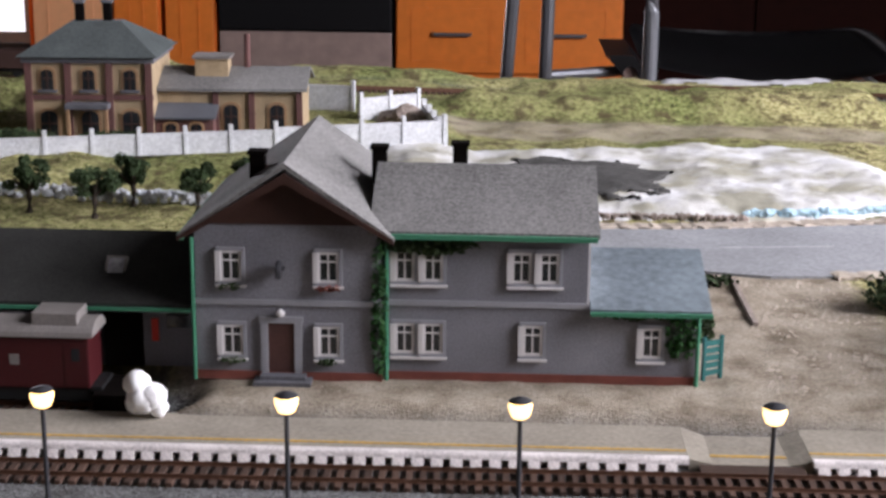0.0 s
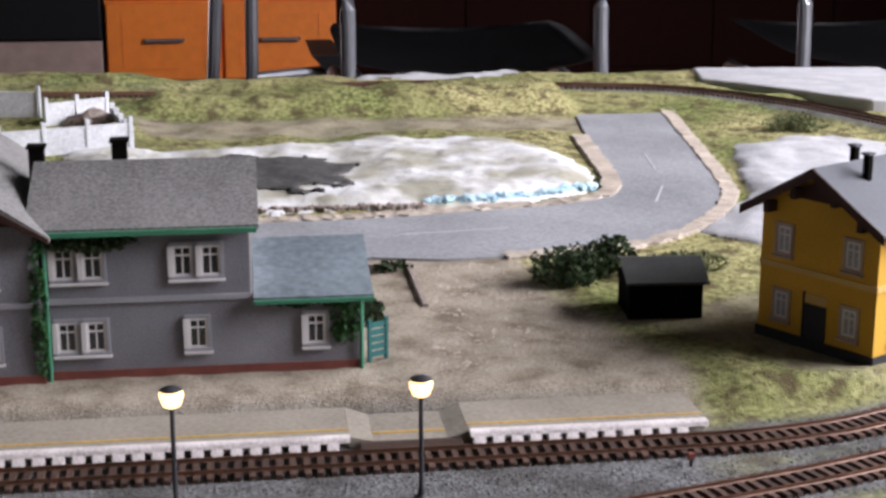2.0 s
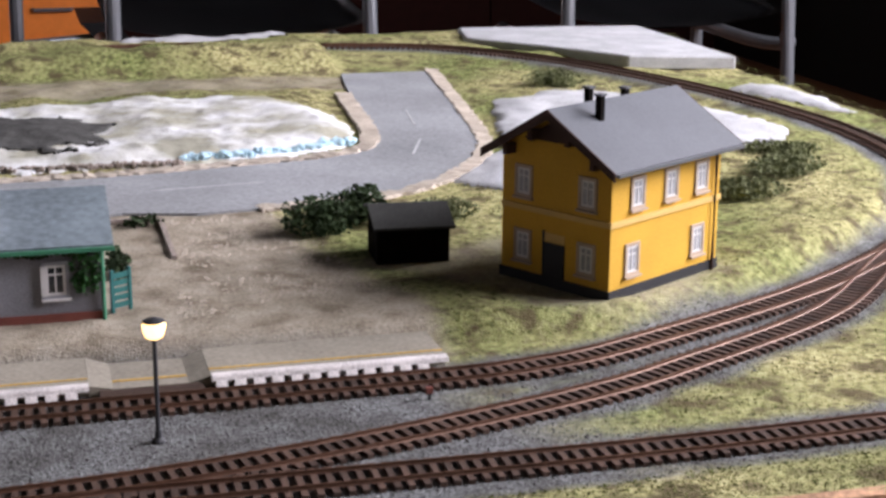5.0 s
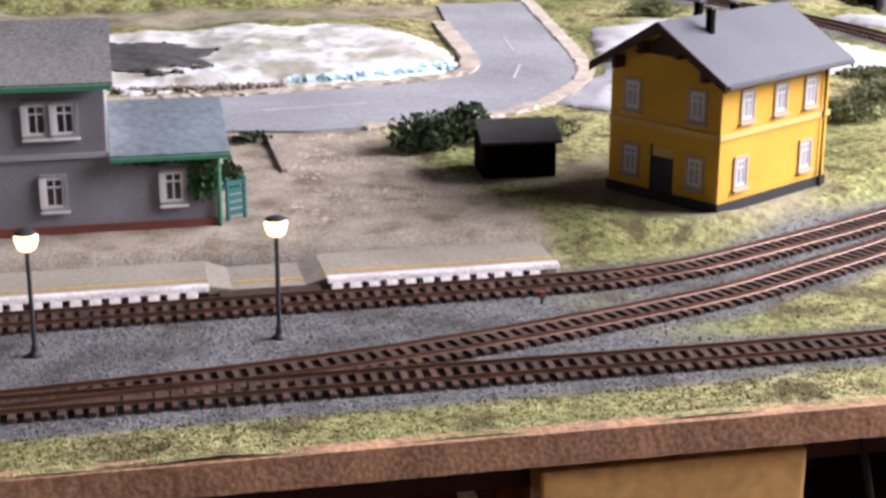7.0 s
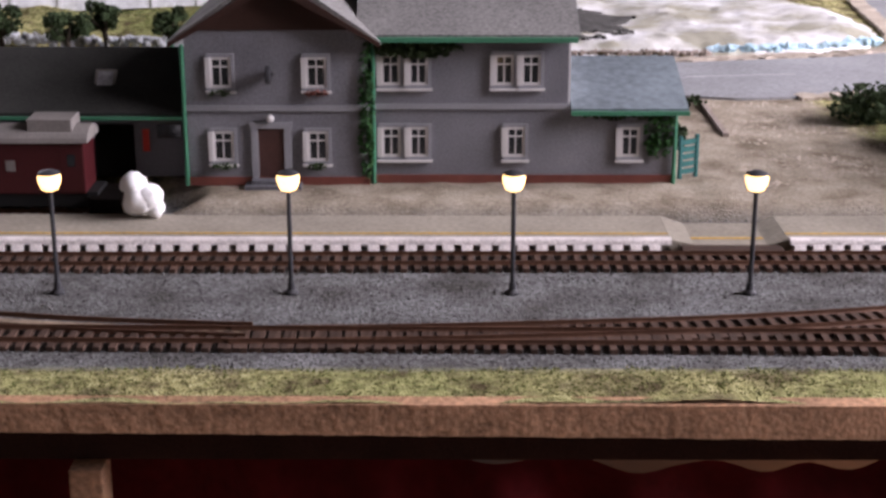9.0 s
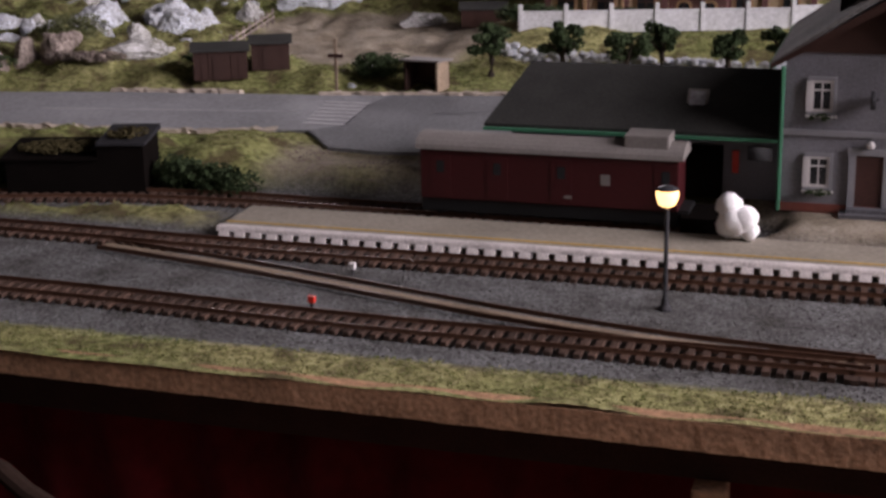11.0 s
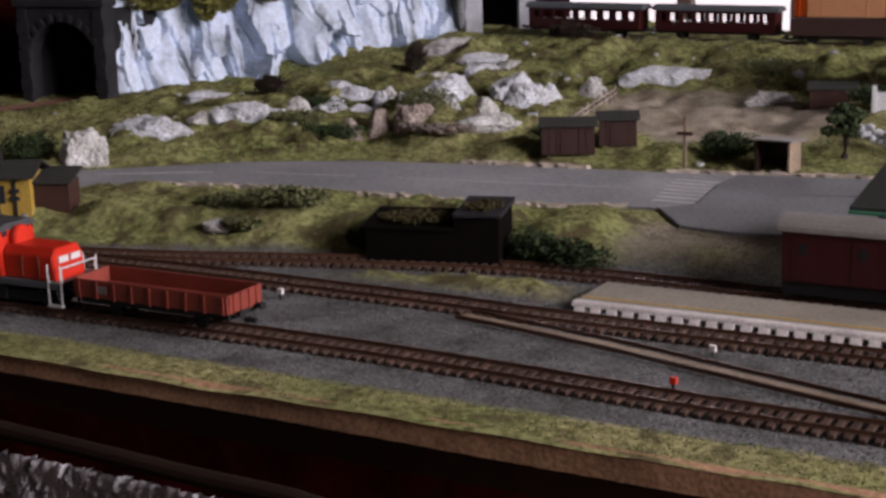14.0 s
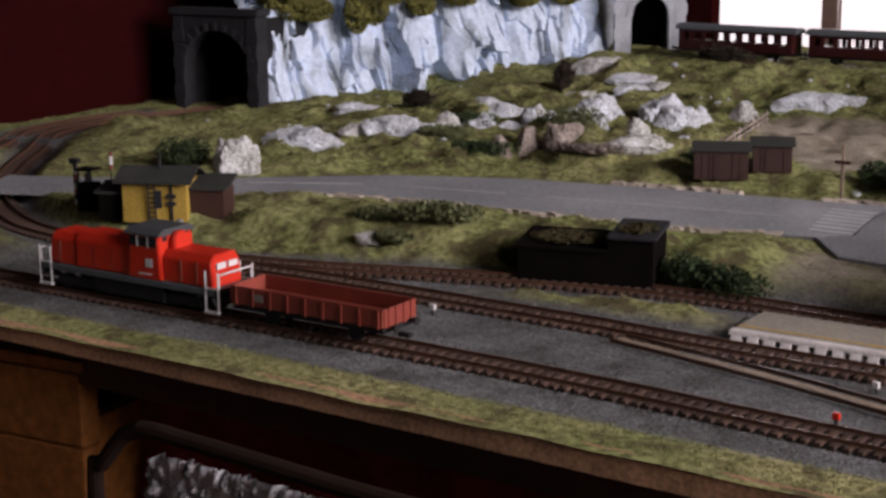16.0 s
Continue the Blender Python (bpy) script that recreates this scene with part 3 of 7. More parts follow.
def track(pts, label, near=None, z=None):
    """Two rails on sleepers; the sleepers in the stretch near=(x0, x1) are pieces of their own."""
    line = smooth_line([(x, y, 0) for x, y in pts], 0.078)
    for p in line:
        p.z = (ground_z(p.x, p.y) if z is None else float(np.interp(p.x, *z))) + 0.012
    for _ in range(6):
        for a, b, c in zip(line, line[1:], line[2:]):
            b.z = (a.z + b.z + c.z) / 3
    t = thing("railway_track", line[0].x, line[0].y, line[0].z, 0, label, "track", kind="structure")
    o = line[0].copy()
    loc = [p - o for p in line]
    for off in (-0.0915, 0.0915):
        part("rail", rail_profile(bmesh.new(), [p + Vector((0, 0, 0.014)) for p in loc], off), M_RAIL, t)
    rest = bmesh.new()
    for i, p in enumerate(loc[:-1]):
        d = loc[i + 1] - p
        ang = math.atan2(d.y, d.x)
        if near and near[0] < p.x + o.x < near[1]:
            s = new("sleeper", SLEEPER_MESH)
            s.parent = t
            s.matrix_local = Matrix.LocRotScale(p * U, Euler((0, 0, ang + random.uniform(-0.03, 0.03))), None)
        else:
            m = Matrix.LocRotScale(p, Euler((0, 0, ang)), None)
            k = len(rest.verts)
            box(rest, -0.018, 0.018, -0.165, 0.165, -0.02, 0.014)
            rest.verts.ensure_lookup_table()
            for v in rest.verts[k:]:
                v.co = m @ v.co
    if rest.verts:
        tagged(part("sleepers", rest, M_SLEEPER, t), kind="stuff")
    else:
        rest.free()
    return t


track(LINE_FRONT, "rusty model railway track along the layout's front edge", (-10.5, 5.0))
track(LINE_MAIN, "rusty model railway main line looping past the platform", (-9.0, 6.0))
track(LINE_SWITCH, "rusty model railway track branching off through a turnout", (-3.0, 7.0))
track(LINE_SIDING, "dark model railway siding behind the platform")
track(LINE_BACK, "model railway track along the back of the layout", z=([-9.0, -6.0, -3.5, -1.0], [0.385, 0.36, 0.24, 0.12]))
bm = ribbon(bmesh.new(), [p + Vector((0, 0, RAILBED)) for p in smooth_line([(x, y, 0) for x, y in LINE_STRIP], 0.1)], 0.028, 0.03, 0.026, 0.06)
strip = tagged(part("plank_strip", bm, M_PATHWOOD), "tan wooden strip laid between the yard tracks", "plank strip", kind="structure")
for off in (-0.083, 0.083):
    part("rail", rail_profile(bmesh.new(), [p + Vector((0, 0, RAILBED + 0.016)) for p in smooth_line([(x, y, 0) for x, y in LINE_STRIP], 0.1)], off), M_RAIL, strip)

# ---------------------------------------------------------------- platform


def platform(x0, x1, y_front, y_back, label):
    """A sand-topped platform with a pale toothed kerb in front."""
    t = thing("platform", (x0 + x1) / 2, y_front, -0.062, 0, label, "platform", kind="structure")
    w = (x1 - x0) / 2
    prism(bm := bmesh.new(), [(-w, -0.075), (w, -0.075), (w, 0.004), (-w, 0.004)], 0.05, y_back - y_front, "y")
    part("deck", bm, M_PLATTOP, t)
    part("kerb", prism(bmesh.new(), [(-0.026, -0.016), (-0.016, 0.006), (-0.006, 0.014), (0.045, 0.014), (0.045, -0.016)], -w, w, "x"), M_PLATEDGE, t)
    n = int(2 * w / 0.112)
    tooth = mesh_of(prism(bmesh.new(), [(-0.068, -0.078), (-0.03, -0.0165), (0.03, -0.0165), (0.03, -0.078)], -0.034, 0.034, "x"))
    tooth.materials.append(M_PLATEDGE)
    for i in range(n):
        s = new("kerb_block", tooth)
        s.parent = t
        s.location = ((-w + 0.056 + i * 0.112) * U, 0, 0)
    part("safety_line", B(-w, w, 0.13, 0.155, 0.0045, 0.0075), M_LINE, t)
    return t


platform(-6.7, -0.16, -1.12, -0.56, "sandy station platform with pale toothed kerb and ochre line")
platform(0.55, 2.0, -1.12, -0.56, "short sandy platform end with pale toothed kerb")
ramp_bm = prism(bmesh.new(), [(-0.159, -0.058), (-0.02, -0.09), (0.42, -0.09), (0.549, -0.058), (0.549, -0.13), (-0.159, -0.13)], -1.1, -0.57, "y")
tagged(part("platform_dip", ramp_bm, M_PLATTOP), "lowered sandy crossing between two platform edges", "platform", kind="structure")
part("safety_line", B(-0.02, 0.42, -0.985, -0.955, -0.0895, -0.086), M_LINE, bpy.data.objects["platform_dip"])
tagged(part("board_crossing", B(-0.1, 0.5, -1.24, -1.105, -0.118, -0.09), M_SLEEPER), "brown boarded crossing over the rails beside the platform", "crossing")

# ---------------------------------------------------------------- buildings


def window(parent, x, z, w, h, sill=True, shutters=False, frame=M_WHITE, glass=M_GLASS, surround=M_GREY_TRIM, flowers=None, y=0.0):
    """A casement with a cross of bars, set on a wall that faces -y at y."""
    t = new("window")
    t.parent = parent
    t.matrix_local = pose(x * U, y * U, z * U)
    b = bmesh.new()
    s = 0.022
    for a in ((-w / 2 - s, -w / 2, -s, h + s), (w / 2, w / 2 + s, -s, h + s), (-w / 2, w / 2, h, h + s), (-w / 2, w / 2, -s, 0)):
        box(b, a[0], a[1], -0.012, 0.004, a[2], a[3])
    part("surround", b, surround, t)
    b = bmesh.new()
    f = 0.017
    for a in ((-w / 2, -w / 2 + f, 0, h), (w / 2 - f, w / 2, 0, h), (-w / 2 + f, w / 2 - f, h - f, h), (-w / 2 + f, w / 2 - f, 0, f), (-0.005, 0.005, f, h - f), (-w / 2 + f, -0.005, h * 0.66, h * 0.66 + 0.011), (0.005, w / 2 - f, h * 0.66, h * 0.66 + 0.011)):
        box(b, a[0], a[1], -0.006, 0.003, a[2], a[3])
    part("frame", b, frame, t)
    part("pane", B(-w / 2 + 0.002, w / 2 - 0.002, -0.002, 0.001, 0.002, h - 0.002), glass, t)
    if sill:
        part("sill", B(-w / 2 - 0.03, w / 2 + 0.03, -0.03, 0.0, -s - 0.014, -s), surround if not shutters else M_WHITE, t)
    if shutters:
        part("shutter", B(-w / 2 - 0.03, -w / 2 + 0.004, -0.022, -0.006, 0.0, h * 0.98), frame, t)
    if flowers:
        r = random.Random(int(1000 * (x + z) + 5000))
        part("flower_box", leaves(bmesh.new(), 0, -0.035, -0.03, w * 0.62, 0.02, 0.022, 60, 0.012, r), flowers, t)
    return t


def gable_roof(bm, x0, x1, y0, y1, z, rise, over, thick=0.03, ridge="x"):
    """Two roof slabs with thickness over a rectangle."""
    if ridge == "x":
        ym = (y0 + y1) / 2
        k = rise / (ym - y0)
        lo, hi = y0 - over, y1 + over
        pts = [(lo, z - k * over), (ym, z + rise), (hi, z - k * over), (hi, z - k * over + thick), (ym, z + rise + thick * 1.25), (lo, z - k * over + thick)]
        prism(bm, pts, x0 - over, x1 + over, "x")
    else:
        xm = (x0 + x1) / 2
        k = rise / (xm - x0)
        lo, hi = x0 - over, x1 + over
        pts = [(lo, z - k * over), (xm, z + rise), (hi, z - k * over), (hi, z - k * over + thick), (xm, z + rise + thick * 1.25), (lo, z - k * over + thick)]
        prism(bm, pts, y0 - over, y1 + over, "y")
    return bm


# Station: a gabled wing, a long two-storey range and a low annex.
station = thing("station_building", -1.6, 0, 0, 0, "grey plastered two-storey model station with gabled wing and ivy", "station")
SX = 1.6
b = prism(bmesh.new(), [(-3.2, 0.0), (-2.02, 0.0), (-2.02, 1.0), (-2.61, 1.36), (-3.2, 1.0)], -0.06, 1.55, "y")
bmesh.ops.translate(b, verts=b.verts, vec=(SX, 0, 0))
part("gabled_wing", b, M_GREY_PLASTER, station)
part("long_range", B(-2.0 + SX, -0.71 + SX, 0.0, 1.3, 0.0, 1.0), M_GREY_PLASTER, station)
part("annex", B(-0.712 + SX, SX, 0.002, 1.1, 0.0, 0.5), M_GREY_PLASTER, station)
part("gable_end", B(-0.708 + SX, -0.695 + SX, 0.01, 1.3, 0.5, 1.02), M_WHITE, station, "bare white end wall")
b = bmesh.new()
box(b, -3.21 + SX, -2.01 + SX, -0.075, -0.062, 0.0, 0.055)
box(b, -1.99 + SX, 0.005 + SX, -0.014, -0.002, 0.0, 0.055)
part("plinth", b, M_BRICKRED, station, "brick-red base course")
b = bmesh.new()
box(b, -3.21 + SX, -2.01 + SX, -0.078, -0.062, 0.50, 0.535)
box(b, -1.99 + SX, -0.70 + SX, -0.018, -0.002, 0.50, 0.535)
part("cornice", b, M_GREY_TRIM, station)
b = gable_roof(bmesh.new(), -3.2 + SX, -2.02 + SX, -0.06, 1.55, 1.0, 0.40, 0.09, 0.03, "y")
part("wing_roof", b, M_SLATE, station)
b = bmesh.new()
box(b, -3.3 + SX, -3.26 + SX, -0.12, 1.6, 0.93, 0.965)
part("gutter", b, M_GREEN, station, "green gutter")
b = prism(bmesh.new(), [(-3.29, 0.96), (-2.61, 1.375), (-1.93, 0.96), (-1.93, 0.93), (-2.61, 1.31), (-3.29, 0.93)], -0.162, -0.15, "y")
bmesh.ops.translate(b, verts=b.verts, vec=(SX, 0, 0))
part("barge_board", b, M_BROWN, station, "brown barge board")
b = prism(bmesh.new(), [(-3.13, 1.03), (-2.61, 1.335), (-2.09, 1.03)], -0.072, -0.0605, "y")
bmesh.ops.translate(b, verts=b.verts, vec=(SX, 0, 0))
part("gable_boarding", b, M_BROWN, station, "dark brown boarding")
b = gable_roof(bmesh.new(), -2.02 + SX, -0.72 + SX, 0.0, 1.3, 1.0, 0.26, 0.075, 0.03, "x")
part("range_roof", b, M_SLATE, station)
part("eaves_gutter", B(-1.95 + SX, -0.66 + SX, -0.105, -0.075, 0.955, 0.985), M_GREEN, station, "green eaves gutter")
b = prism(bmesh.new(), [(-0.07, 0.49), (-0.07, 0.515), (0.7, 0.725), (1.1, 0.62), (1.1, 0.59), (0.7, 0.695)], -0.69 + SX, 0.075 + SX, "x")
part("annex_roof", b, M_TIN, station, "blue-grey tin annex roof")
part("annex_gutter", B(-0.69 + SX, 0.08 + SX, -0.095, -0.072, 0.475, 0.5), M_GREEN, station, "green gutter")
for x, y in ((-3.215, -0.085), (-1.985, -0.03), (-0.0, -0.02)):
    part("downpipe", tube(bmesh.new(), [(x + SX, y, 0.0), (x + SX, y, 0.94 if x < -1 else 0.48)], 0.014), M_GREEN, station, "green downpipe")
for x, y, z in ((-2.86, 0.35, 1.2), (-1.55, 0.75, 1.2), (-2.1, 0.8, 1.16)):
    c = part("chimney", B(x - 0.05 + SX, x + 0.05 + SX, y, y + 0.1, z - 0.15, z + 0.19, bevel=0.006), M_SOOT, station, "sooty chimney")
    part("cap", B(x - 0.062 + SX, x + 0.062 + SX, y - 0.012, y + 0.112, z + 0.191, z + 0.215), M_SOOT, c)
for x in (-2.97, -2.35):
    window(station, x + SX, 0.655, 0.135, 0.2, shutters=True, flowers=M_LEAF if x < -2.5 else M_BRICKRED, y=-0.066)
    window(station, x + SX, 0.165, 0.135, 0.2, shutters=True, flowers=M_LEAF, y=-0.066)
for x, z in ((-1.87, 0.66), (-1.69, 0.66), (-1.87, 0.18), (-1.69, 0.18), (-1.13, 0.66), (-0.955, 0.66), (-1.05, 0.18), (-0.295, 0.18)):
    window(station, x + SX, z, 0.125, 0.2, shutters=True, y=-0.004)
d = new("entrance_door")
d.parent = station
d.matrix_local = pose((-2.655 + SX) * U, -0.066 * U, 0.05 * U)
part("leaf", B(-0.085, 0.085, -0.006, 0.004, 0.0, 0.33), M_DOOR, d)
b = bmesh.new()
for a in ((-0.13, -0.085, 0, 0.34), (0.085, 0.13, 0, 0.34), (-0.14, 0.14, 0.335, 0.375)):
    box(b, a[0], a[1], -0.018, 0.003, a[2], a[3])
part("surround", b, M_GREY_TRIM, d)
part("door_lamp", lathe(bmesh.new(), [(0.004, 0.38), (0.025, 0.39), (0.03, 0.41), (0.012, 0.43)], 0, -0.03, 10), M_WHITE, d, "small white lamp")
b = bmesh.new()
box(b, -0.17, 0.2, -0.14, 0.0, -0.05, -0.025)
box(b, -0.13, 0.16, -0.09, 0.0, -0.025, 0.0)
part("step", b, M_STONEGREY, d, "grey stone steps")
c = new("station_clock")
c.parent = station
c.matrix_local = pose((-2.655 + SX) * U, -0.066 * U, 0.75 * U)
part("arm", B(-0.01, 0.03, -0.05, 0.0, -0.008, 0.008), M_LAMPPOLE, c)
b = bmesh.new()
lathe(b, [(0.03, -0.016), (0.058, -0.016), (0.063, 0.0), (0.058, 0.016), (0.03, 0.016)], 0, 0, 14)
bmesh.ops.rotate(b, verts=b.verts, matrix=Matrix.Rotation(radians(90), 3, "Y"))
bmesh.ops.translate(b, verts=b.verts, vec=(0.0, -0.07, 0))
part("case", b, M_LAMPPOLE, c, "round dark clock case")
rnd = random.Random(11)
b = leaves(bmesh.new(), -2.03 + SX, -0.06, 0.47, 0.055, 0.04, 0.5, 900, 0.014, rnd)
part("ivy", b, M_IVY, station, "green ivy")
b = leaves(bmesh.new(), -1.7 + SX, -0.035, 0.915, 0.33, 0.035, 0.075, 1300, 0.014, rnd)
part("ivy", b, M_LEAF, station, "green ivy")
b = leaves(bmesh.new(), -0.1 + SX, -0.02, 0.33, 0.11, 0.03, 0.17, 420, 0.014, rnd)
part("ivy", b, M_IVY, station, "green ivy")
b = leaves(bmesh.new(), -0.33 + SX, -0.02, 0.46, 0.3, 0.03, 0.03, 260, 0.013, rnd)
part("ivy", b, M_LEAF, station, "green ivy")

# Small teal fence beside the annex.
f = thing("garden_gate", 0.06, 0.1, 0, 30, "small teal slatted gate leaning beside the station annex", "gate")
for i in range(5):
    part("slat", B(0.0, 0.14, -0.006, 0.006, 0.03 + i * 0.05, 0.065 + i * 0.05), M_TEAL, f)
for x in (0.0, 0.135):
    part("post", B(x - 0.01, x + 0.01, -0.012, 0.012, 0, 0.29), M_TEAL, f)

# Goods shed joined to the station's west end.
shed = thing("goods_shed", -4.2, 0.1, 0, 0, "low grey goods shed with wide dark felt roof", "shed")
part("body", B(-0.85, 0.99, 0.05, 1.1, 0.0, 0.5), M_GREY_PLASTER, shed)
b = prism(bmesh.new(), [(-0.12, 0.44), (0.55, 0.76), (1.25, 0.44), (1.25, 0.47), (0.55, 0.795), (-0.12, 0.475)], -1.0, 0.99, "x")
bmesh.ops.recalc_face_normals(b, faces=b.faces[:])
for v in b.verts:
    if v.co.x < -0.5 and v.co.z > 0.6:
        v.co.x += 0.17
part("roof", b, M_DARKROOF, shed)
part("gutter", B(-1.0, 0.985, -0.145, -0.12, 0.432, 0.452), M_GREEN, shed, "green gutter")
b = bmesh.new()
box(b, 0.34, 0.60, 0.03, 0.055, 0.0, 0.36)
part("sliding_door", b, M_SOOT, shed)
part("red_sign", B(0.66, 0.705, 0.025, 0.049, 0.18, 0.33), M_RED, shed, "small red notice")
part("dark_window", B(0.76, 0.92, 0.03, 0.052, 0.27, 0.36), M_GLASS, shed)
sk = new("skylight")
sk.parent = shed
sk.matrix_local = pose(0.4 * U, 0.2 * U, 0.62 * U, 46, 0, 0)
part("frame", B(-0.07, 0.07, -0.085, 0.085, -0.035, 0.02), M_CARROOF, sk)
part("pane", B(-0.052, 0.052, -0.066, 0.066, 0.02, 0.025), M_PALEGLASS, sk)

# Yellow two-storey house.
ang = math.degrees(math.atan2(0.157 + 0.475, 4.368 - 3.299))
house = thing("yellow_house", 3.3, -0.475, -0.01, ang, "yellow ochre plastered two-storey model house with grey roof", "house")
HW, HD = 1.25, 0.97
b = prism(bmesh.new(), [(0.0, 0.06), (HD, 0.06), (HD, 0.97), (HD / 2, 1.23), (0.0, 0.97)], 0.0, HW, "x")
part("plaster_shell", b, M_YELLOW, house)
part("plinth", B(-0.012, HW + 0.012, -0.012, HD + 0.012, -0.03, 0.085), M_BLACK, house, "black base course")
b = bmesh.new()
box(b, -0.014, HW + 0.014, -0.014, 0.0, 0.525, 0.565)
box(b, -0.014, 0.0, 0.0, HD, 0.525, 0.565)
part("string_course", b, M_OCHRE, house)
b = gable_roof(bmesh.new(), 0, HW, 0, HD, 0.97, 0.28, 0.11, 0.028, "x")
part("roof", b, M_ANTHRACITE, house)
for s in (0, 1):
    b = bmesh.new()
    pts = [(-0.11, 0.875), (HD / 2, 1.21), (HD + 0.11, 0.875), (HD + 0.11, 0.935), (HD / 2, 1.283), (-0.11, 0.935)]
    prism(b, pts, -0.122 if s == 0 else HW + 0.11, -0.11 if s == 0 else HW + 0.122, "x")
    part("barge_board", b, M_BROWN, house, "dark brown barge board")
for y in (0.1, 0.32, HD - 0.32, HD - 0.1):
    zz = 0.97 + 0.28 * (1 - abs(y - HD / 2) / (HD / 2))
    part("bracket", B(-0.1, 0.0, y - 0.02, y + 0.02, zz - 0.11, zz - 0.035), M_BROWN, house)
b = prism(bmesh.new(), [(0.2, 1.04), (HD / 2, 1.2), (HD - 0.2, 1.04)], -0.012, 0.0, "x")
part("gable_boarding", b, M_BROWN, house, "dark brown gable boarding")
b = bmesh.new()
tube(b, [(HW - 0.07, -0.02, 0.0), (HW - 0.07, -0.02, 0.87), (HW - 0.04, -0.1, 0.92)], 0.013)
part("downpipe", b, M_BROWN, house)
part("gutter", B(-0.1, HW + 0.1, -0.135, -0.108, 0.905, 0.925), M_STEEL, house, "pale grey gutter")
for x, y, h in ((0.26, 0.33, 0.17), (0.42, 0.56, 0.13), (0.78, 0.52, 0.07)):
    zz = 0.99 + 0.28 * (1 - abs(y - HD / 2) / (HD / 2))
    c = part("chimney", B(x - 0.024, x + 0.024, y - 0.024, y + 0.024, zz - 0.06, zz + h, bevel=0.004), M_SOOT, house, "dark chimney")
    part("cap", B(x - 0.033, x + 0.033, y - 0.033, y + 0.033, zz + h + 0.001, zz + h + 0.016), M_STONEGREY, c)
part("roof_hatch", B(0.1, 0.19, 0.3, 0.4, 1.13, 1.175), M_SOOT, house, "dark roof hatch")
for x, z in ((0.28, 0.63), (0.66, 0.63), (1.02, 0.63), (0.24, 0.17), (1.0, 0.17)):
    window(house, x, z + 0.01, 0.115, 0.185, glass=M_PALEGLASS, surround=M_TAUPE)
side = new("gable_side")
side.parent = house
side.matrix_local = pose(0, HD * U, 0, 0, 0, -90)
for x, z in ((0.2, 0.63), (0.77, 0.63), (0.2, 0.17), (0.77, 0.17)):
    window(side, x, z + 0.01, 0.115, 0.185, glass=M_PALEGLASS, surround=M_TAUPE)
d = new("house_door")
d.parent = house
d.matrix_local = pose(0, (HD - 0.49) * U, 0, 0, 0, -90)
part("leaf", B(-0.09, 0.09, -0.008, 0.003, 0.0, 0.33), M_BLACK, d)
part("fanlight", B(-0.09, 0.09, -0.006, 0.003, 0.335, 0.4), M_OCHRE, d)
part("surround", B(-0.105, -0.092, -0.012, 0.003, 0.0, 0.41), M_BLACK, d)
part("step", B(-0.13, 0.13, -0.12, 0.0, -0.03, 0.0), M_STONEGREY, d)

# ---------------------------------------------------------------- road details
def edge_strip(name, pts, left, right, z, material, label):
    bm = ribbon(bmesh.new(), smooth_line([(x, y, 0) for x, y in pts], 0.055), left, right, z, 0.05)
    rr = random.Random(len(pts))
    for v in bm.verts:
        v.co.x += rr.uniform(-0.02, 0.02)
        v.co.y += rr.uniform(-0.02, 0.02)
        v.co.z += rr.uniform(-0.014, 0.008)
    return tagged(part(name, bm, material), label, "verge", kind="structure")


edge_strip("verge", [(1.4, 2.72), (2.4, 2.88), (3.05, 3.28), (3.6, 3.97), (3.98, 4.77), (4.15, 5.6), (4.4, 7.3), (4.7, 9.5), (4.85, 10.6)], 0.04, 0.12, 0.035, M_VERGE, "pale sandy verge along the road's outer bend")
edge_strip("verge", [(3.3, 8.2), (3.22, 7.4), (3.08, 5.8), (2.86, 4.95), (2.45, 4.65), (1.97, 4.5), (0.35, 4.22), (-0.7, 4.15), (-2.5, 3.85)], 0.06, 0.13, 0.04, M_VERGE, "pale sandy verge along the road's inner bend")
edge_strip("verge", [(-13.2, 0.02), (-12.3, 0.42), (-11.5, 0.95), (-9.8, 1.17), (-8.3, 1.25), (-7.4, 1.5)], 0.02, 0.04, 0.035, M_VERGE, "pale kerb line along the road")
edge_strip("verge", [(-9.6, 2.74), (-8.8, 2.84), (-8.3, 2.9)], 0.05, 0.02, 0.05, M_VERGE, "pale pavement edge beside the road")
edge_strip("verge", [(-7.6, 2.98), (-6.8, 3.12), (-5.5, 3.34), (-4, 3.58)], 0.05, 0.02, 0.05, M_VERGE, "pale pavement edge beside the road")
for pts in ([(-12.6, 1.0), (-11.6, 1.5)], [(-11.2, 1.62), (-10.2, 1.8)], [(-9.8, 1.86), (-7.5, 2.2)], [(-6.3, 2.35), (-5.4, 2.55)], [(0.6, 3.5), (1.6, 3.62)], [(3.2, 4.5), (3.45, 5.2)], [(3.6, 6.0), (3.72, 6.9)]):
    bm = ribbon(bmesh.new(), [Vector((x, y, 0.0)) for x, y in pts], 0.012, 0.012, 0.026, 0.004)
    part("centre_line", bm, M_FAINTLINE, road)
for i in range(7):
    y = 1.72 + i * 0.15
    part("crossing_stripe", prism(bmesh.new(), [(-7.26 - i * 0.024, y), (-6.87 - i * 0.018, y), (-6.885 - i * 0.018, y + 0.075), (-7.275 - i * 0.024, y + 0.075)], 0.022, 0.026), M_FAINTLINE, road)


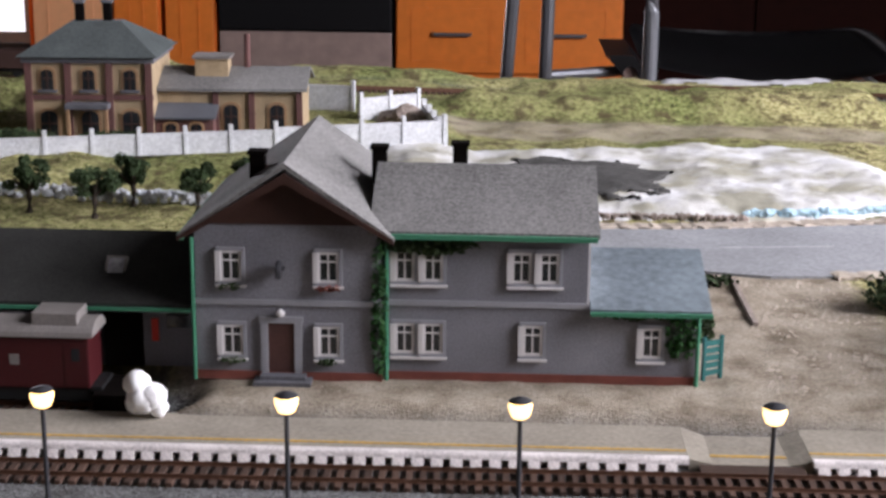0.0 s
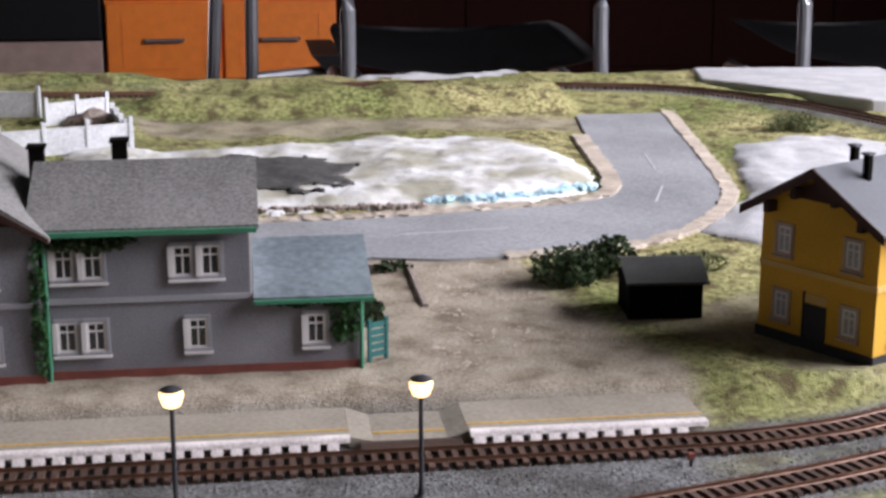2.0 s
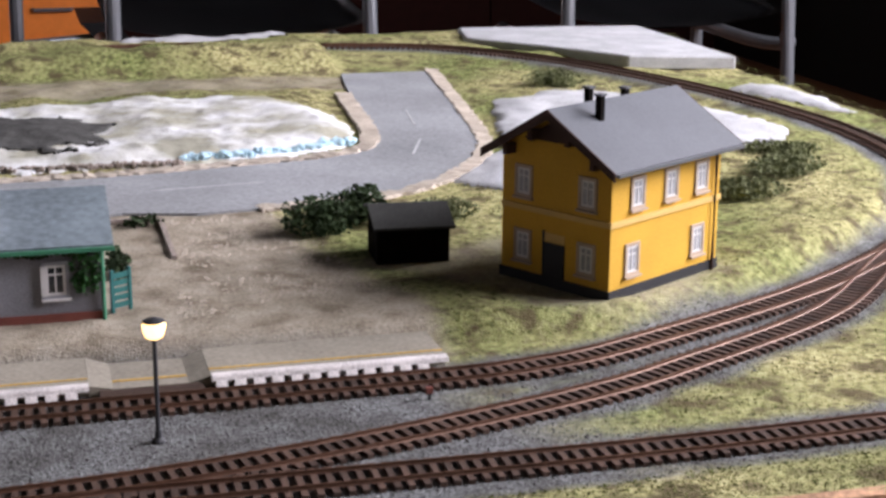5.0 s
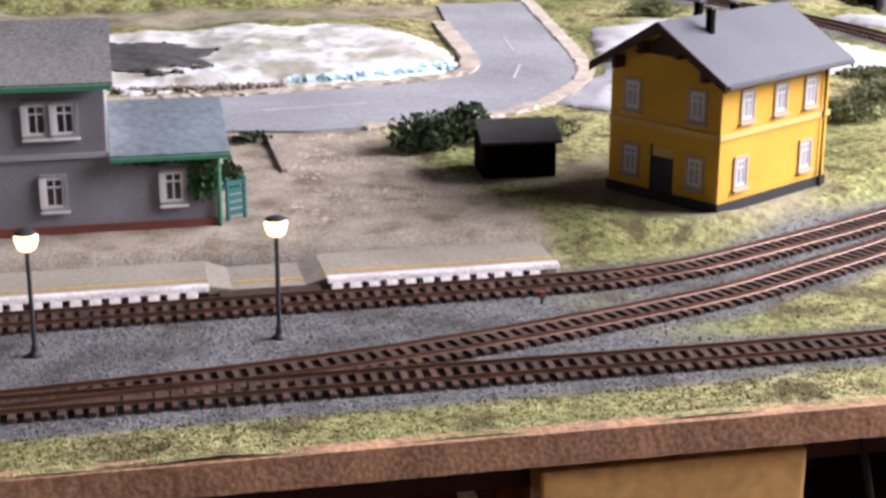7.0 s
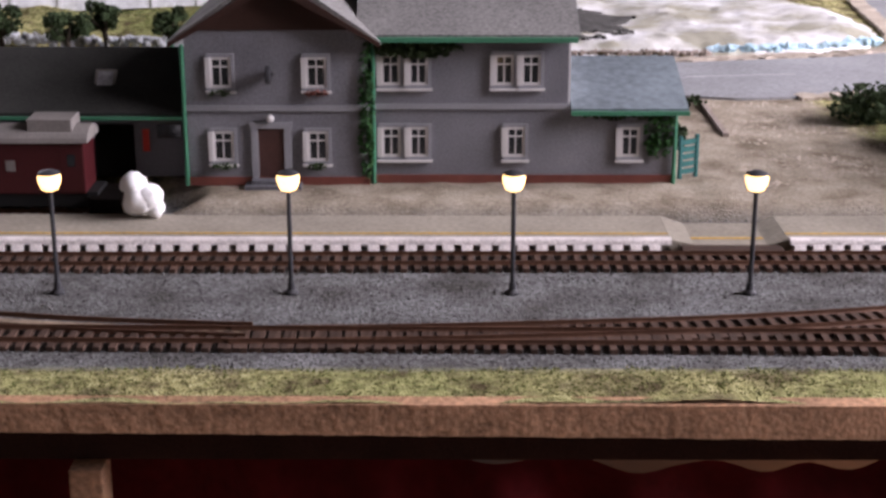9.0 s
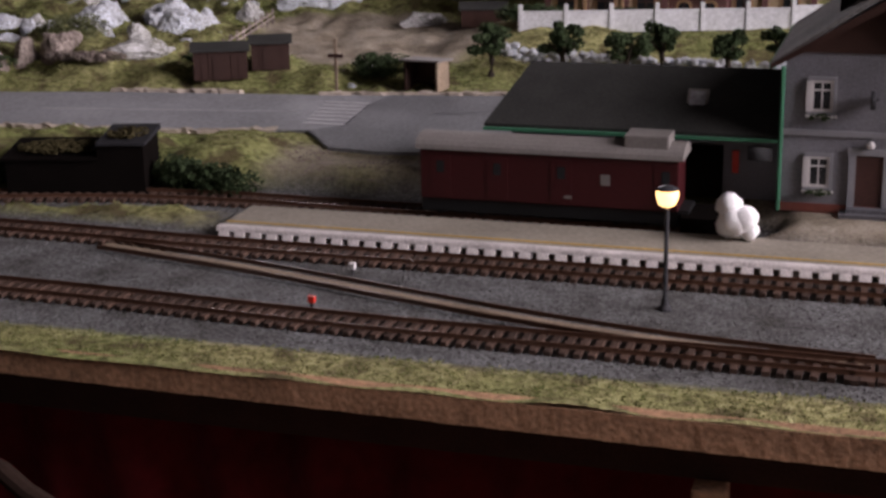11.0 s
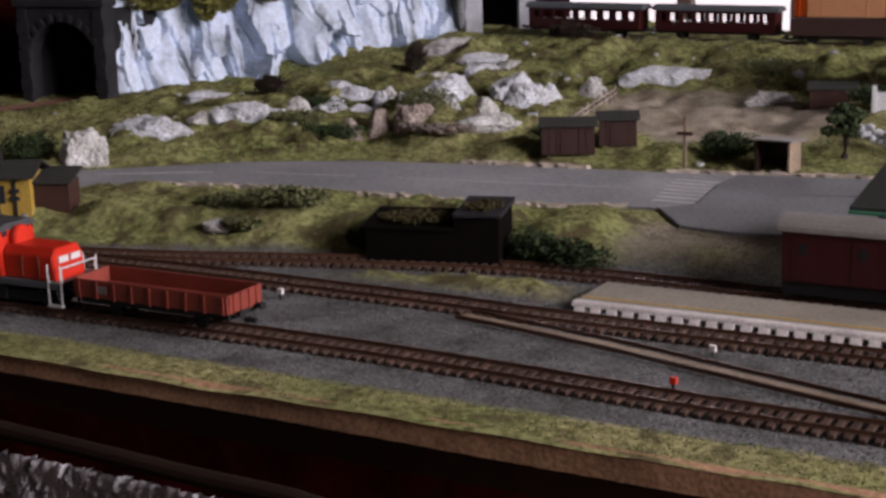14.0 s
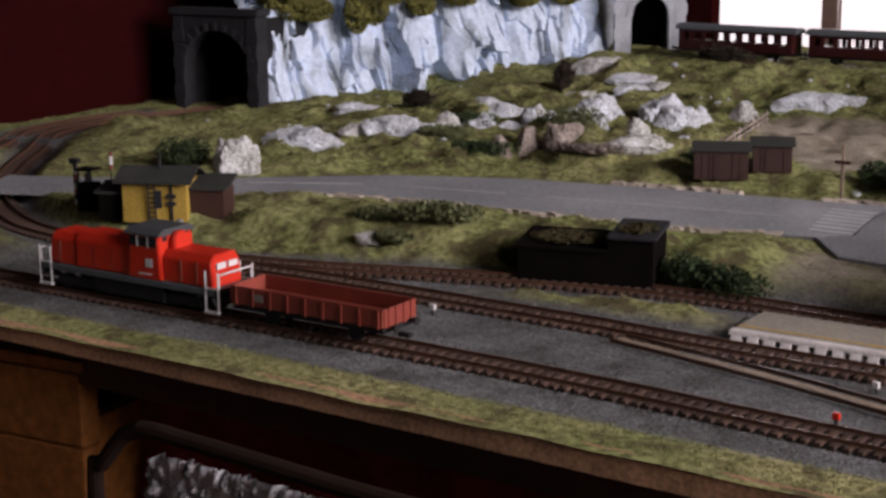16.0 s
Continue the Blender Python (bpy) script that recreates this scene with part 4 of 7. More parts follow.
def mound(name, poly, h, material, label, category, seed=0.0, step=0.06, fine=0.009, base=0.02, ragged=0.09):
    """A lumpy sheet over a patch of ground, falling to its edge."""
    xs = np.arange(min(p[0] for p in poly), max(p[0] for p in poly) + step, step)
    ys = np.arange(min(p[1] for p in poly), max(p[1] for p in poly) + step, step)
    A, C = np.meshgrid(xs, ys)
    rough_ = np.random.RandomState(int(seed) + 1)
    d = within(A, C, poly) + ragged * noise_grid(A, C, 1.9, seed + 3) + 0.6 * ragged * noise_grid(A, C, 5.3, seed + 4)
    H = ss(0.04, -0.35, d) * (h * (0.6 + 0.25 * noise_grid(A, C, 0.9, seed)) + fine * 0.9 * noise_grid(A, C, 3.6, seed + 7) + fine * 1.3 * noise_grid(A, C, 9.0, seed + 9) + fine * rough_.uniform(-0.6, 0.6, A.shape))
    bm = bmesh.new()
    verts = {}
    for j in range(A.shape[0]):
        for i in range(A.shape[1]):
            if d[j, i] < 0.05:
                verts[j, i] = bm.verts.new((A[j, i], C[j, i], ground_z(A[j, i], C[j, i]) + (base + H[j, i] if d[j, i] < 0.0 else -0.03)))
    for (j, i), v in list(verts.items()):
        q = [verts.get(k) for k in ((j, i), (j, i + 1), (j + 1, i + 1), (j + 1, i))]
        if all(q):
            bm.faces.new(q)
    return tagged(part(name, bm, material, smooth=True), label, category, kind="structure")


def stained_plaster():
    m = mat("stained_white_plaster", (0.68, 0.68, 0.69), 0.9, 0.1, 120, 0.6)
    nt = m.node_tree
    b = nt.nodes["Principled BSDF"]
    src = b.inputs["Base Color"].links[0].from_socket
    n = nt.nodes.new("ShaderNodeTexNoise")
    n.inputs["Scale"].default_value, n.inputs["Detail"].default_value = 17, 9
    tc = nt.nodes.new("ShaderNodeTexCoord")
    nt.links.new(tc.outputs["Object"], n.inputs["Vector"])
    r = nt.nodes.new("ShaderNodeValToRGB")
    r.color_ramp.elements[0].position, r.color_ramp.elements[0].color = 0.4, (0.5, 0.48, 0.38, 1)
    r.color_ramp.elements[1].position, r.color_ramp.elements[1].color = 0.6, (1, 1, 1, 1)
    nt.links.new(n.outputs["Fac"], r.inputs[0])
    mx = nt.nodes.new("ShaderNodeMix")
    mx.data_type, mx.blend_type = "RGBA", "MULTIPLY"
    mx.inputs[0].default_value = 1.0
    nt.links.new(src, mx.inputs[6])
    nt.links.new(r.outputs[0], mx.inputs[7])
    nt.links.new(mx.outputs[2], b.inputs["Base Color"])
    return m


M_STAINED = stained_plaster()
M_ASH = mat("dark_ash_patch", (0.07, 0.068, 0.065), 0.95, 0.5, 200, 0.6)
mound("plaster_field", SNOW_A, 0.09, M_STAINED, "unfinished white plaster ground with beige stains", "plaster ground", 2.0, step=0.045, fine=0.012)
mound("plaster_field", SNOW_B, 0.05, M_PLASTERSNOW, "unfinished white plaster slope beside the yellow house", "plaster ground", 11.0)
slab = prism(bmesh.new(), [(5.75, 11.5), (6.65, 10.35), (7.35, 9.25), (8.72, 8.85), (8.72, 12.3), (5.95, 12.6)], 0.02, 0.2)
bmesh.ops.bevel(slab, geom=slab.edges[:], offset=0.02, segments=1, affect="EDGES")
tagged(part("plaster_slab", slab, M_PLASTERSNOW), "flat white plaster board lying behind the track", "plaster board", kind="structure")
mound("plaster_field", [(8.3, 5.9), (8.6, 5.5), (8.75, 6.6), (8.3, 7.6), (7.95, 7.4)], 0.1, M_PLASTERSNOW, "white plaster lump outside the curve", "plaster ground", 23.0)
mound("plaster_field", [(0.9, 12.5), (2.2, 12.4), (3.4, 12.5), (3.2, 12.8), (1.0, 12.8)], 0.12, M_PLASTERSNOW, "white plaster hump behind the track", "plaster ground", 27.0)
mound("ash_patch", [(-1.4, 5.0), (-0.2, 4.95), (0.35, 5.5), (0.5, 6.3), (-0.05, 6.8), (-1.2, 6.85)], 0.03, M_ASH, "dark ash-coloured patch on the plaster ground", "ash patch", 31.0, step=0.04, base=0.095, fine=0.012, ragged=0.45)
bm = bmesh.new()
rnd = random.Random(3)
for i in range(46):
    x = 1.0 + 1.75 * i / 46
    y = 4.66 + 0.5 * ((x - 1.0) / 1.75) ** 2.2
    lump(bm, x, y + rnd.uniform(-0.02, 0.06), 0.03 + rnd.uniform(0, 0.04), rnd.uniform(0.03, 0.07), rnd.uniform(0.02, 0.045), rnd.uniform(0.02, 0.055), i, 0.6, 2)
tagged(part("foam_edge", bm, M_BLUEFOAM), "crumbly light blue foam edge of the plaster ground", "foam edge", kind="stuff")
bm = bmesh.new()
for i in range(70):
    x = -1.4 + 2.4 * i / 70
    lump(bm, x, 4.52 + rnd.uniform(-0.03, 0.04), 0.045, rnd.uniform(0.02, 0.045), 0.03, rnd.uniform(0.02, 0.05), i + 60, 0.5, 1)
tagged(part("stone_edge", bm, M_BROWNROCK), "row of small brown stones along the road", "stone edge", kind="stuff")

# ---------------------------------------------------------------- lamps
def street_lamp():
    t = thing("street_lamp", 0, 0, 0, 0, "dark model street lamp with a lit warm globe", "street lamp", "lamps along the tracks")
    part("foot", lathe(bmesh.new(), [(0.04, 0.0), (0.04, 0.012), (0.022, 0.03), (0.018, 0.07)], seg=12), M_LAMPPOLE, t)
    part("pole", lathe(bmesh.new(), [(0.0135, 0.06), (0.012, 0.59)], seg=10), M_LAMPPOLE, t)
    part("globe", lathe(bmesh.new(), [(0.026, 0.59), (0.045, 0.60), (0.06, 0.64), (0.063, 0.665), (0.055, 0.685)], seg=16), M_BULB, t, "glowing warm white globe", True)
    part("cap", lathe(bmesh.new(), [(0.062, 0.684), (0.056, 0.692), (0.03, 0.703), (0.008, 0.708)], seg=16), M_LAMPPOLE, t)
    return t


lamp = street_lamp()
lamp.matrix_world = pose(-3.65 * U, -1.88 * U, RAILBED * U)
for x in (-2.36, -1.14, 0.17):
    copy_thing(lamp, pose(x * U, -1.88 * U, RAILBED * U))

# ---------------------------------------------------------------- planting


def bush(x, y, rx, ry, h, material, label, count=260, size=0.02, seed=1, z=None):
    t = thing("bush", x, y, ground_z(x, y) if z is None else z, 0, label, "bush")
    r = random.Random(seed)
    part("stems", tube(bmesh.new(), [(0, 0, -0.02), (0.01, 0, h * 0.4)], 0.015, 6), M_TRUNK, t)
    b = bmesh.new()
    for k in range(4):
        leaves(b, r.uniform(-0.55, 0.45) * rx, r.uniform(-0.4, 0.4) * ry, h * r.uniform(0.35, 0.62), rx * 0.7, ry * 0.7, h * 0.5, count // 4, size, r)
    part("foliage", b, material, t)
    return t


def tree(x, y, h, r0, label, seed):
    t = thing("tree", x, y, ground_z(x, y) - 0.01, 0, label, "tree", "trees along the stone wall")
    r = random.Random(seed)
    part("trunk", tube(bmesh.new(), [(0, 0, 0), (0.01, 0.0, h * 0.3), (-0.01, 0.01, h * 0.62)], 0.03, 8, [0.04, 0.028, 0.016]), M_TRUNK, t)
    for k in range(5):
        a = k * 1.3
        part("limb", tube(bmesh.new(), [(0, 0, h * 0.4), (math.cos(a) * r0 * 0.5, math.sin(a) * r0 * 0.5, h * 0.62), (math.cos(a) * r0 * 0.8, math.sin(a) * r0 * 0.8, h * 0.75)], 0.01, 5, [0.014, 0.01, 0.004]), M_TRUNK, t)
    b = bmesh.new()
    for k in range(11):
        a = r.uniform(0, 6.3)
        d = r.uniform(0.15, 1.0) * r0
        q = r.uniform(0.28, 0.55) * r0
        leaves(b, math.cos(a) * d, math.sin(a) * d, h * r.uniform(0.5, 0.92), q, q, h * r.uniform(0.06, 0.16), 170, 0.016, r)
    part("crown", b, M_LEAF, t)
    return t


bush(1.75, 1.85, 0.3, 0.28, 0.32, M_LEAF, "dark green bush beside the hut", 1400, 0.019, 2)
bush(2.1, 1.95, 0.26, 0.22, 0.3, M_LEAF, "dark green bush beside the hut", 1200, 0.019, 3)
bush(2.75, 1.9, 0.45, 0.2, 0.2, M_LEAF2, "low olive hedge behind the hut", 2600, 0.013, 4)
bush(5.85, 8.0, 0.35, 0.22, 0.22, M_LEAF2, "grey-green low bush by the back track", 2200, 0.013, 5)
bush(5.5, 2.0, 0.5, 0.4, 0.16, M_LEAF2, "grey-green bushes behind the yellow house", 3000, 0.013, 6)
bush(6.3, 2.8, 0.5, 0.4, 0.16, M_LEAF2, "grey-green bushes behind the yellow house", 3000, 0.013, 7)
bush(6.7, 3.7, 0.4, 0.3, 0.12, M_LEAF2, "grey-green bushes on the white slope", 2600, 0.013, 8)
bush(0.18, 1.0, 0.1, 0.25, 0.2, M_LEAF, "small green bush at the station annex", 200, 0.025, 9)
bush(0.45, 2.35, 0.2, 0.1, 0.09, M_LEAF, "tuft of weeds on the sandy yard", 120, 0.02, 10)
b = bmesh.new()
box(b, 0.56, 0.6, 1.3, 2.5, -0.01, 0.03)
box(b, 0.12, 0.55, 2.45, 2.5, -0.01, 0.04)
tagged(part("low_wall", b, M_BROWNROCK), "low crumbling brown wall beside the sandy yard", "low wall")

# Hut with a felt roof.
hut = thing("storage_hut", 2.28, 1.0, ground_z(2.28, 1.0), -4, "small black timber storage hut with grey felt roof", "hut")
part("body", B(-0.27, 0.27, -0.2, 0.24, -0.02, 0.27), M_SOOT, hut)
for i in range(9):
    part("plank", B(-0.268 + i * 0.06, -0.215 + i * 0.06, -0.207, -0.2, -0.01, 0.262), M_SOOT, hut)
part("roof", prism(bmesh.new(), [(-0.27, 0.265), (-0.27, 0.285), (0.04, 0.40), (0.3, 0.34), (0.3, 0.32), (0.04, 0.38)], -0.3, 0.3, "x"), M_DARKROOF, hut)

# ---------------------------------------------------------------- rolling stock


def bogie(parent, x):
    g = new("bogie")
    g.parent = parent
    g.matrix_local = pose(x * U, 0, 0)
    part("side_frame", B(-0.2, 0.2, -0.125, -0.095, 0.035, 0.1, bevel=0.006), M_CHASSIS, g)
    part("side_frame", B(-0.2, 0.2, 0.095, 0.125, 0.035, 0.1, bevel=0.006), M_CHASSIS, g)
    for wx in (-0.14, 0.14):
        axle(g, wx)


def axle(parent, wx, r=0.055):
    for s in (-1, 1):
        b = lathe(bmesh.new(), [(r, -0.012), (r, 0.006), (r + 0.008, 0.007), (r + 0.008, 0.012)], seg=18)
        bmesh.ops.rotate(b, verts=b.verts, matrix=Matrix.Rotation(radians(90 * s), 3, "X"))
        bmesh.ops.translate(b, verts=b.verts, vec=(wx, s * 0.083, r + 0.002))
        part("wheel", b, M_CHASSIS, parent)


def buffers(parent, x, s):
    for y in (-0.1, 0.1):
        part("buffer", tube(bmesh.new(), [(x, y, 0.125), (x + s * 0.055, y, 0.125), (x + s * 0.056, y, 0.125), (x + s * 0.066, y, 0.125)], 0.02, 10, [0.014, 0.014, 0.028, 0.028]), M_CHASSIS, parent)
    part("coupling", B(min(x, x + s * 0.09), max(x, x + s * 0.09), -0.018, 0.018, 0.05, 0.075), M_CHASSIS, parent)


RAILTOP = RAILBED + 0.05
loco = thing("diesel_locomotive", -10.57, -2.46, RAILTOP, 1.0, "bright red model diesel locomotive with centre cab and white rails", "locomotive")
loco.scale = (1.1, 1.1, 1.1)
part("frame", B(-0.75, 0.75, -0.165, 0.165, 0.135, 0.175, bevel=0.006), M_LOCOGREY, loco, "dark grey frame")
part("underframe", B(-0.3, 0.3, -0.14, 0.14, 0.03, 0.135, bevel=0.01), M_CHASSIS, loco)
bogie(loco, -0.45)
bogie(loco, 0.45)


def hood(x0, x1, w, z, name, slope0, slope1):
    b = bmesh.new()
    prof = [(-w, 0.176), (w, 0.176), (w, z - 0.05), (w - 0.035, z), (-w + 0.035, z), (-w, z - 0.05)]
    prism(b, prof, x0, x1, "x")
    for v in b.verts:
        if v.co.z > 0.3 and slope0 and v.co.x < x0 + 0.01:
            v.co.x += slope0
        if v.co.z > 0.3 and slope1 and v.co.x > x1 - 0.01:
            v.co.x -= slope1
    bmesh.ops.bevel(b, geom=b.edges[:], offset=0.007, segments=2, affect="EDGES")
    return part(name, b, M_RED, loco)


hood(-0.71, -0.46, 0.13, 0.385, "end_hood", 0.02, 0.0)
hood(-0.458, 0.03, 0.138, 0.40, "long_hood", 0.0, 0.0)
hood(0.3, 0.71, 0.134, 0.375, "short_hood", 0.0, 0.02)
cab = hood(0.03, 0.30, 0.16, 0.475, "cab", 0.012, 0.012)
part("roof", prism(bmesh.new(), [(-0.17, 0.455), (0.17, 0.455), (0.17, 0.465), (0.12, 0.497), (-0.12, 0.497), (-0.17, 0.465)], 0.01, 0.30, "x"), M_LOCOROOF, cab, "dark grey cab roof")
hood(0.30, 0.375, 0.07, 0.475, "exhaust_tower", 0.0, 0.03)
hood(-0.045, 0.03, 0.07, 0.455, "front_fairing", 0.03, 0.0)
for s in (-1, 1):
    for x0, x1 in ((0.052, 0.112), (0.122, 0.2), (0.21, 0.278)):
        part("window_pane", B(x0, x1, s * 0.163 - 0.002, s * 0.163 + 0.002, 0.385, 0.445), M_GLASS, cab)
    part("window_frame", B(0.112, 0.122, s * 0.163 - 0.004, s * 0.163 + 0.004, 0.38, 0.45), M_WHITE, cab)
    part("window_frame", B(0.2, 0.21, s * 0.163 - 0.004, s * 0.163 + 0.004, 0.38, 0.45), M_WHITE, cab)
    part("emblem", B(0.18, 0.235, s * 0.164 - 0.002, s * 0.164 + 0.002, 0.255, 0.31), M_WHITE, cab, "plain white square emblem")
    part("number_bar", B(0.12, 0.22, s * 0.163 - 0.002, s * 0.163 + 0.002, 0.205, 0.216), M_WHITE, cab, "plain white bar")
    for x in (-0.6, -0.3, -0.14, 0.45, 0.58):
        part("panel_seam", B(x - 0.002, x + 0.002, s * 0.137 - 0.003, s * 0.137 + 0.003, 0.19, 0.33), M_BRICKRED, loco)
for s in (-1, 1):
    part("cab_front_window", B(0.045 if s < 0 else 0.284, 0.05 if s < 0 else 0.289, -0.12, -0.075, 0.405, 0.45), M_GLASS, cab)
    part("cab_front_window", B(0.045 if s < 0 else 0.284, 0.05 if s < 0 else 0.289, 0.075, 0.12, 0.405, 0.45), M_GLASS, cab)
    part("buffer_beam", B(s * 0.755 - 0.01, s * 0.755 + 0.01, -0.165, 0.165, 0.09, 0.176), M_CHASSIS, loco)
    buffers(loco, s * 0.765, s)
    # Headlamps as enlarged plain white blocks, with their glare painted in.
    part("lamp_panel", B(s * 0.706 - 0.006, s * 0.706 + 0.006, -0.095, -0.012, 0.285, 0.325, bevel=0.003), M_WHITE, loco, "twin headlamp, its glare painted as white")
    part("lamp_panel", B(s * 0.706 - 0.006, s * 0.706 + 0.006, 0.012, 0.095, 0.285, 0.325, bevel=0.003), M_WHITE, loco, "twin headlamp, its glare painted as white")
    for y in (-1, 1):
        b = bmesh.new()
        x = s * 0.72
        yy = y * 0.163
        tube(b, [(x - 0.05, yy, 0.04), (x - 0.05, yy, 0.29)], 0.006, 6)
        tube(b, [(x + 0.05, yy, 0.04), (x + 0.05, yy, 0.29)], 0.006, 6)
        tube(b, [(x - 0.05, yy, 0.185), (x + 0.05, yy, 0.185)], 0.006, 6)
        part("handrail", b, M_WHITE, loco, "white handrail")
        part("step", B(x - 0.056, x + 0.056, yy - 0.014, yy + 0.014, 0.03, 0.042), M_WHITE, loco, "white footstep")
    b = bmesh.new()
    tube(b, [(s * 0.768, -0.15, 0.18), (s * 0.768, -0.15, 0.27), (s * 0.768, 0.15, 0.27), (s * 0.768, 0.15, 0.18)], 0.006, 6)
    part("front_rail", b, M_WHITE, loco, "white front rail")

wagon = thing("low_side_wagon", -8.98, -2.45, RAILTOP, 0.5, "empty oxide-red low-sided model goods wagon", "wagon")
wagon.scale = (0.95, 1.1, 1.05)
part("floor", B(-0.64, 0.64, -0.155, 0.155, 0.135, 0.15), M_WAGON, wagon)
for s in (-1, 1):
    w = part("side_board", B(-0.65, 0.65, s * 0.162 - 0.007, s * 0.162 + 0.007, 0.13, 0.245, bevel=0.003), M_WAGON, wagon)
    for i in range(9):
        part("stanchion", B(-0.61 + i * 0.152, -0.59 + i * 0.152, s * 0.172 - 0.005, s * 0.172 + 0.005, 0.125, 0.235), M_WAGON, w)
    part("lettering_bar", B(-0.45, -0.36, s * 0.1705 - 0.002, s * 0.1705 + 0.002, 0.165, 0.21), M_CARROOF, w, "plain pale lettering block")
    e = part("end_board", B(s * 0.65 - 0.007, s * 0.65 + 0.007, -0.154, 0.154, 0.13, 0.245, bevel=0.003), M_WAGON, wagon)
    for y in (-0.11, -0.04, 0.04, 0.11):
        part("stanchion", B(s * 0.661 - 0.005, s * 0.661 + 0.005, y - 0.012, y + 0.012, 0.125, 0.245), M_WAGON, e)
    part("buffer_beam", B(s * 0.63 - 0.012, s * 0.63 + 0.012, -0.15, 0.15, 0.09, 0.134), M_CHASSIS, wagon)
    buffers(wagon, s * 0.65, s)
    part("sole_bar", B(-0.62, 0.62, s * 0.12 - 0.012, s * 0.12 + 0.012, 0.085, 0.134), M_CHASSIS, wagon)
axle(wagon, -0.36)
axle(wagon, 0.36)

van = thing("luggage_van", -4.67, -0.27, RAILTOP - 0.005, 0, "dark red model luggage van with grey rounded roof", "railway van")
part("body", B(-0.86, 0.86, -0.15, 0.15, 0.12, 0.46, bevel=0.006), M_CARRIAGE, van)
prof = [(-0.17, 0.455), (0.17, 0.455)] + [(0.17 * math.cos(a), 0.46 + 0.085 * math.sin(a)) for a in (math.pi * k / 10 for k in range(11))]
part("roof", prism(bmesh.new(), prof, -0.89, 0.89, "x"), M_CARROOF, van, "grey rounded roof")
part("lookout", B(0.5, 0.79, -0.12, 0.12, 0.5, 0.6, bevel=0.01), M_CARROOF, van, "raised grey roof lookout")
part("underframe", B(-0.86, 0.86, -0.13, 0.13, 0.03, 0.119), M_CHASSIS, van)
for x in (-0.72, -0.33, 0.1, 0.78):
    part("door", B(x - 0.07, x + 0.07, -0.154, -0.15, 0.14, 0.42), M_CARRIAGE, van)
    part("window_pane", B(x - 0.025, x + 0.025, -0.157, -0.154, 0.3, 0.38), M_GLASS, van)
part("emblem", B(0.36, 0.42, -0.153, -0.15, 0.27, 0.34), M_CARROOF, van, "plain pale emblem block")
part("lettering_bar", B(0.12, 0.17, -0.156, -0.154, 0.17, 0.19), M_CARROOF, van, "plain pale bar")
for x in (-0.6, 0.6):
    bogie(van, x)
part("end_step", B(0.86, 0.93, -0.14, 0.14, 0.1, 0.13), M_CHASSIS, van)
# Plain black block added to fill the dark area beyond the van.
tagged(part("siding_end_block", B(-3.78, -3.5, -0.5, -0.1, -0.14, 0.02), M_SOOT), "low black block filling the dark area at the siding's end", "ramp")
b = bmesh.new()
for k, (x, y, z, r) in enumerate(((-3.46, -0.62, 0.15, 0.085), (-3.42, -0.64, 0.07, 0.1), (-3.36, -0.65, 0.08, 0.085), (-3.47, -0.6, 0.02, 0.075), (-3.33, -0.64, 0.005, 0.06))):
    lump(b, x, y, z, r, r, r, k + 5, 0.12, 3)
tagged(part("cotton_tuft", b, M_COTTON, smooth=True), "fluffy white cotton wool tuft on the platform", "cotton wool")
for x, y, m, l in ((-5.55, -2.35, M_RED, "tiny red track marker"), (-8.67, -1.62, M_WHITE, "tiny white track marker"), (-5.55, -1.7, M_WHITE, "tiny white track marker"), (1.75, -1.62, M_BRICKRED, "tiny reddish track marker")):
    mk = thing("track_marker", x, y, RAILBED, 0, l + " standing in the ballast", "track marker", "track markers")
    part("post", B(-0.008, 0.008, -0.008, 0.008, 0, 0.04), M_LAMPPOLE, mk)
    part("lantern", B(-0.02, 0.02, -0.015, 0.015, 0.04, 0.08, bevel=0.004), m, mk)

# ---------------------------------------------------------------- hills, rocks and tunnels in the north-west


def rock(x, y, rx, ry, h, material, label, seed, rz=32):
    """A broken stone bounded by many flat fracture faces."""
    r = random.Random(seed * 7 + 1)
    planes = []
    for _ in range(34):
        d = Vector((r.gauss(0, 1), r.gauss(0, 1), r.gauss(0, 1))).normalized()
        planes.append((d, r.uniform(0.68, 1.05)))
    b = bmesh.new()
    ico = bmesh.ops.create_icosphere(b, subdivisions=5 if rx > 0.25 else 4, radius=1.0)
    off = Vector((seed * 2.3, seed * 5.1, seed))
    turn = Matrix.Rotation(radians(rz), 3, "Z")
    for v in ico["verts"]:
        n = v.co.normalized()
        k = min([q / n.dot(d) for d, q in planes if n.dot(d) > 0.2] + [1.15])
        k *= 1 + 0.24 * noise.noise(n * 1.6 + off) + 0.16 * abs(noise.noise(n * 3.4 + off)) + 0.07 * noise.noise(n * 7 + off) + 0.04 * noise.noise(n * 16 + off)
        v.co = turn @ Vector((n.x * rx * k, n.y * ry * k, n.z * h * k))
    t = part("rock", b, material)
    t.location = (x * U, y * U, (ground_z(x, y) - 0.08 * h) * U)
    return tagged(t, label, "rock", "rocks on the hillside")


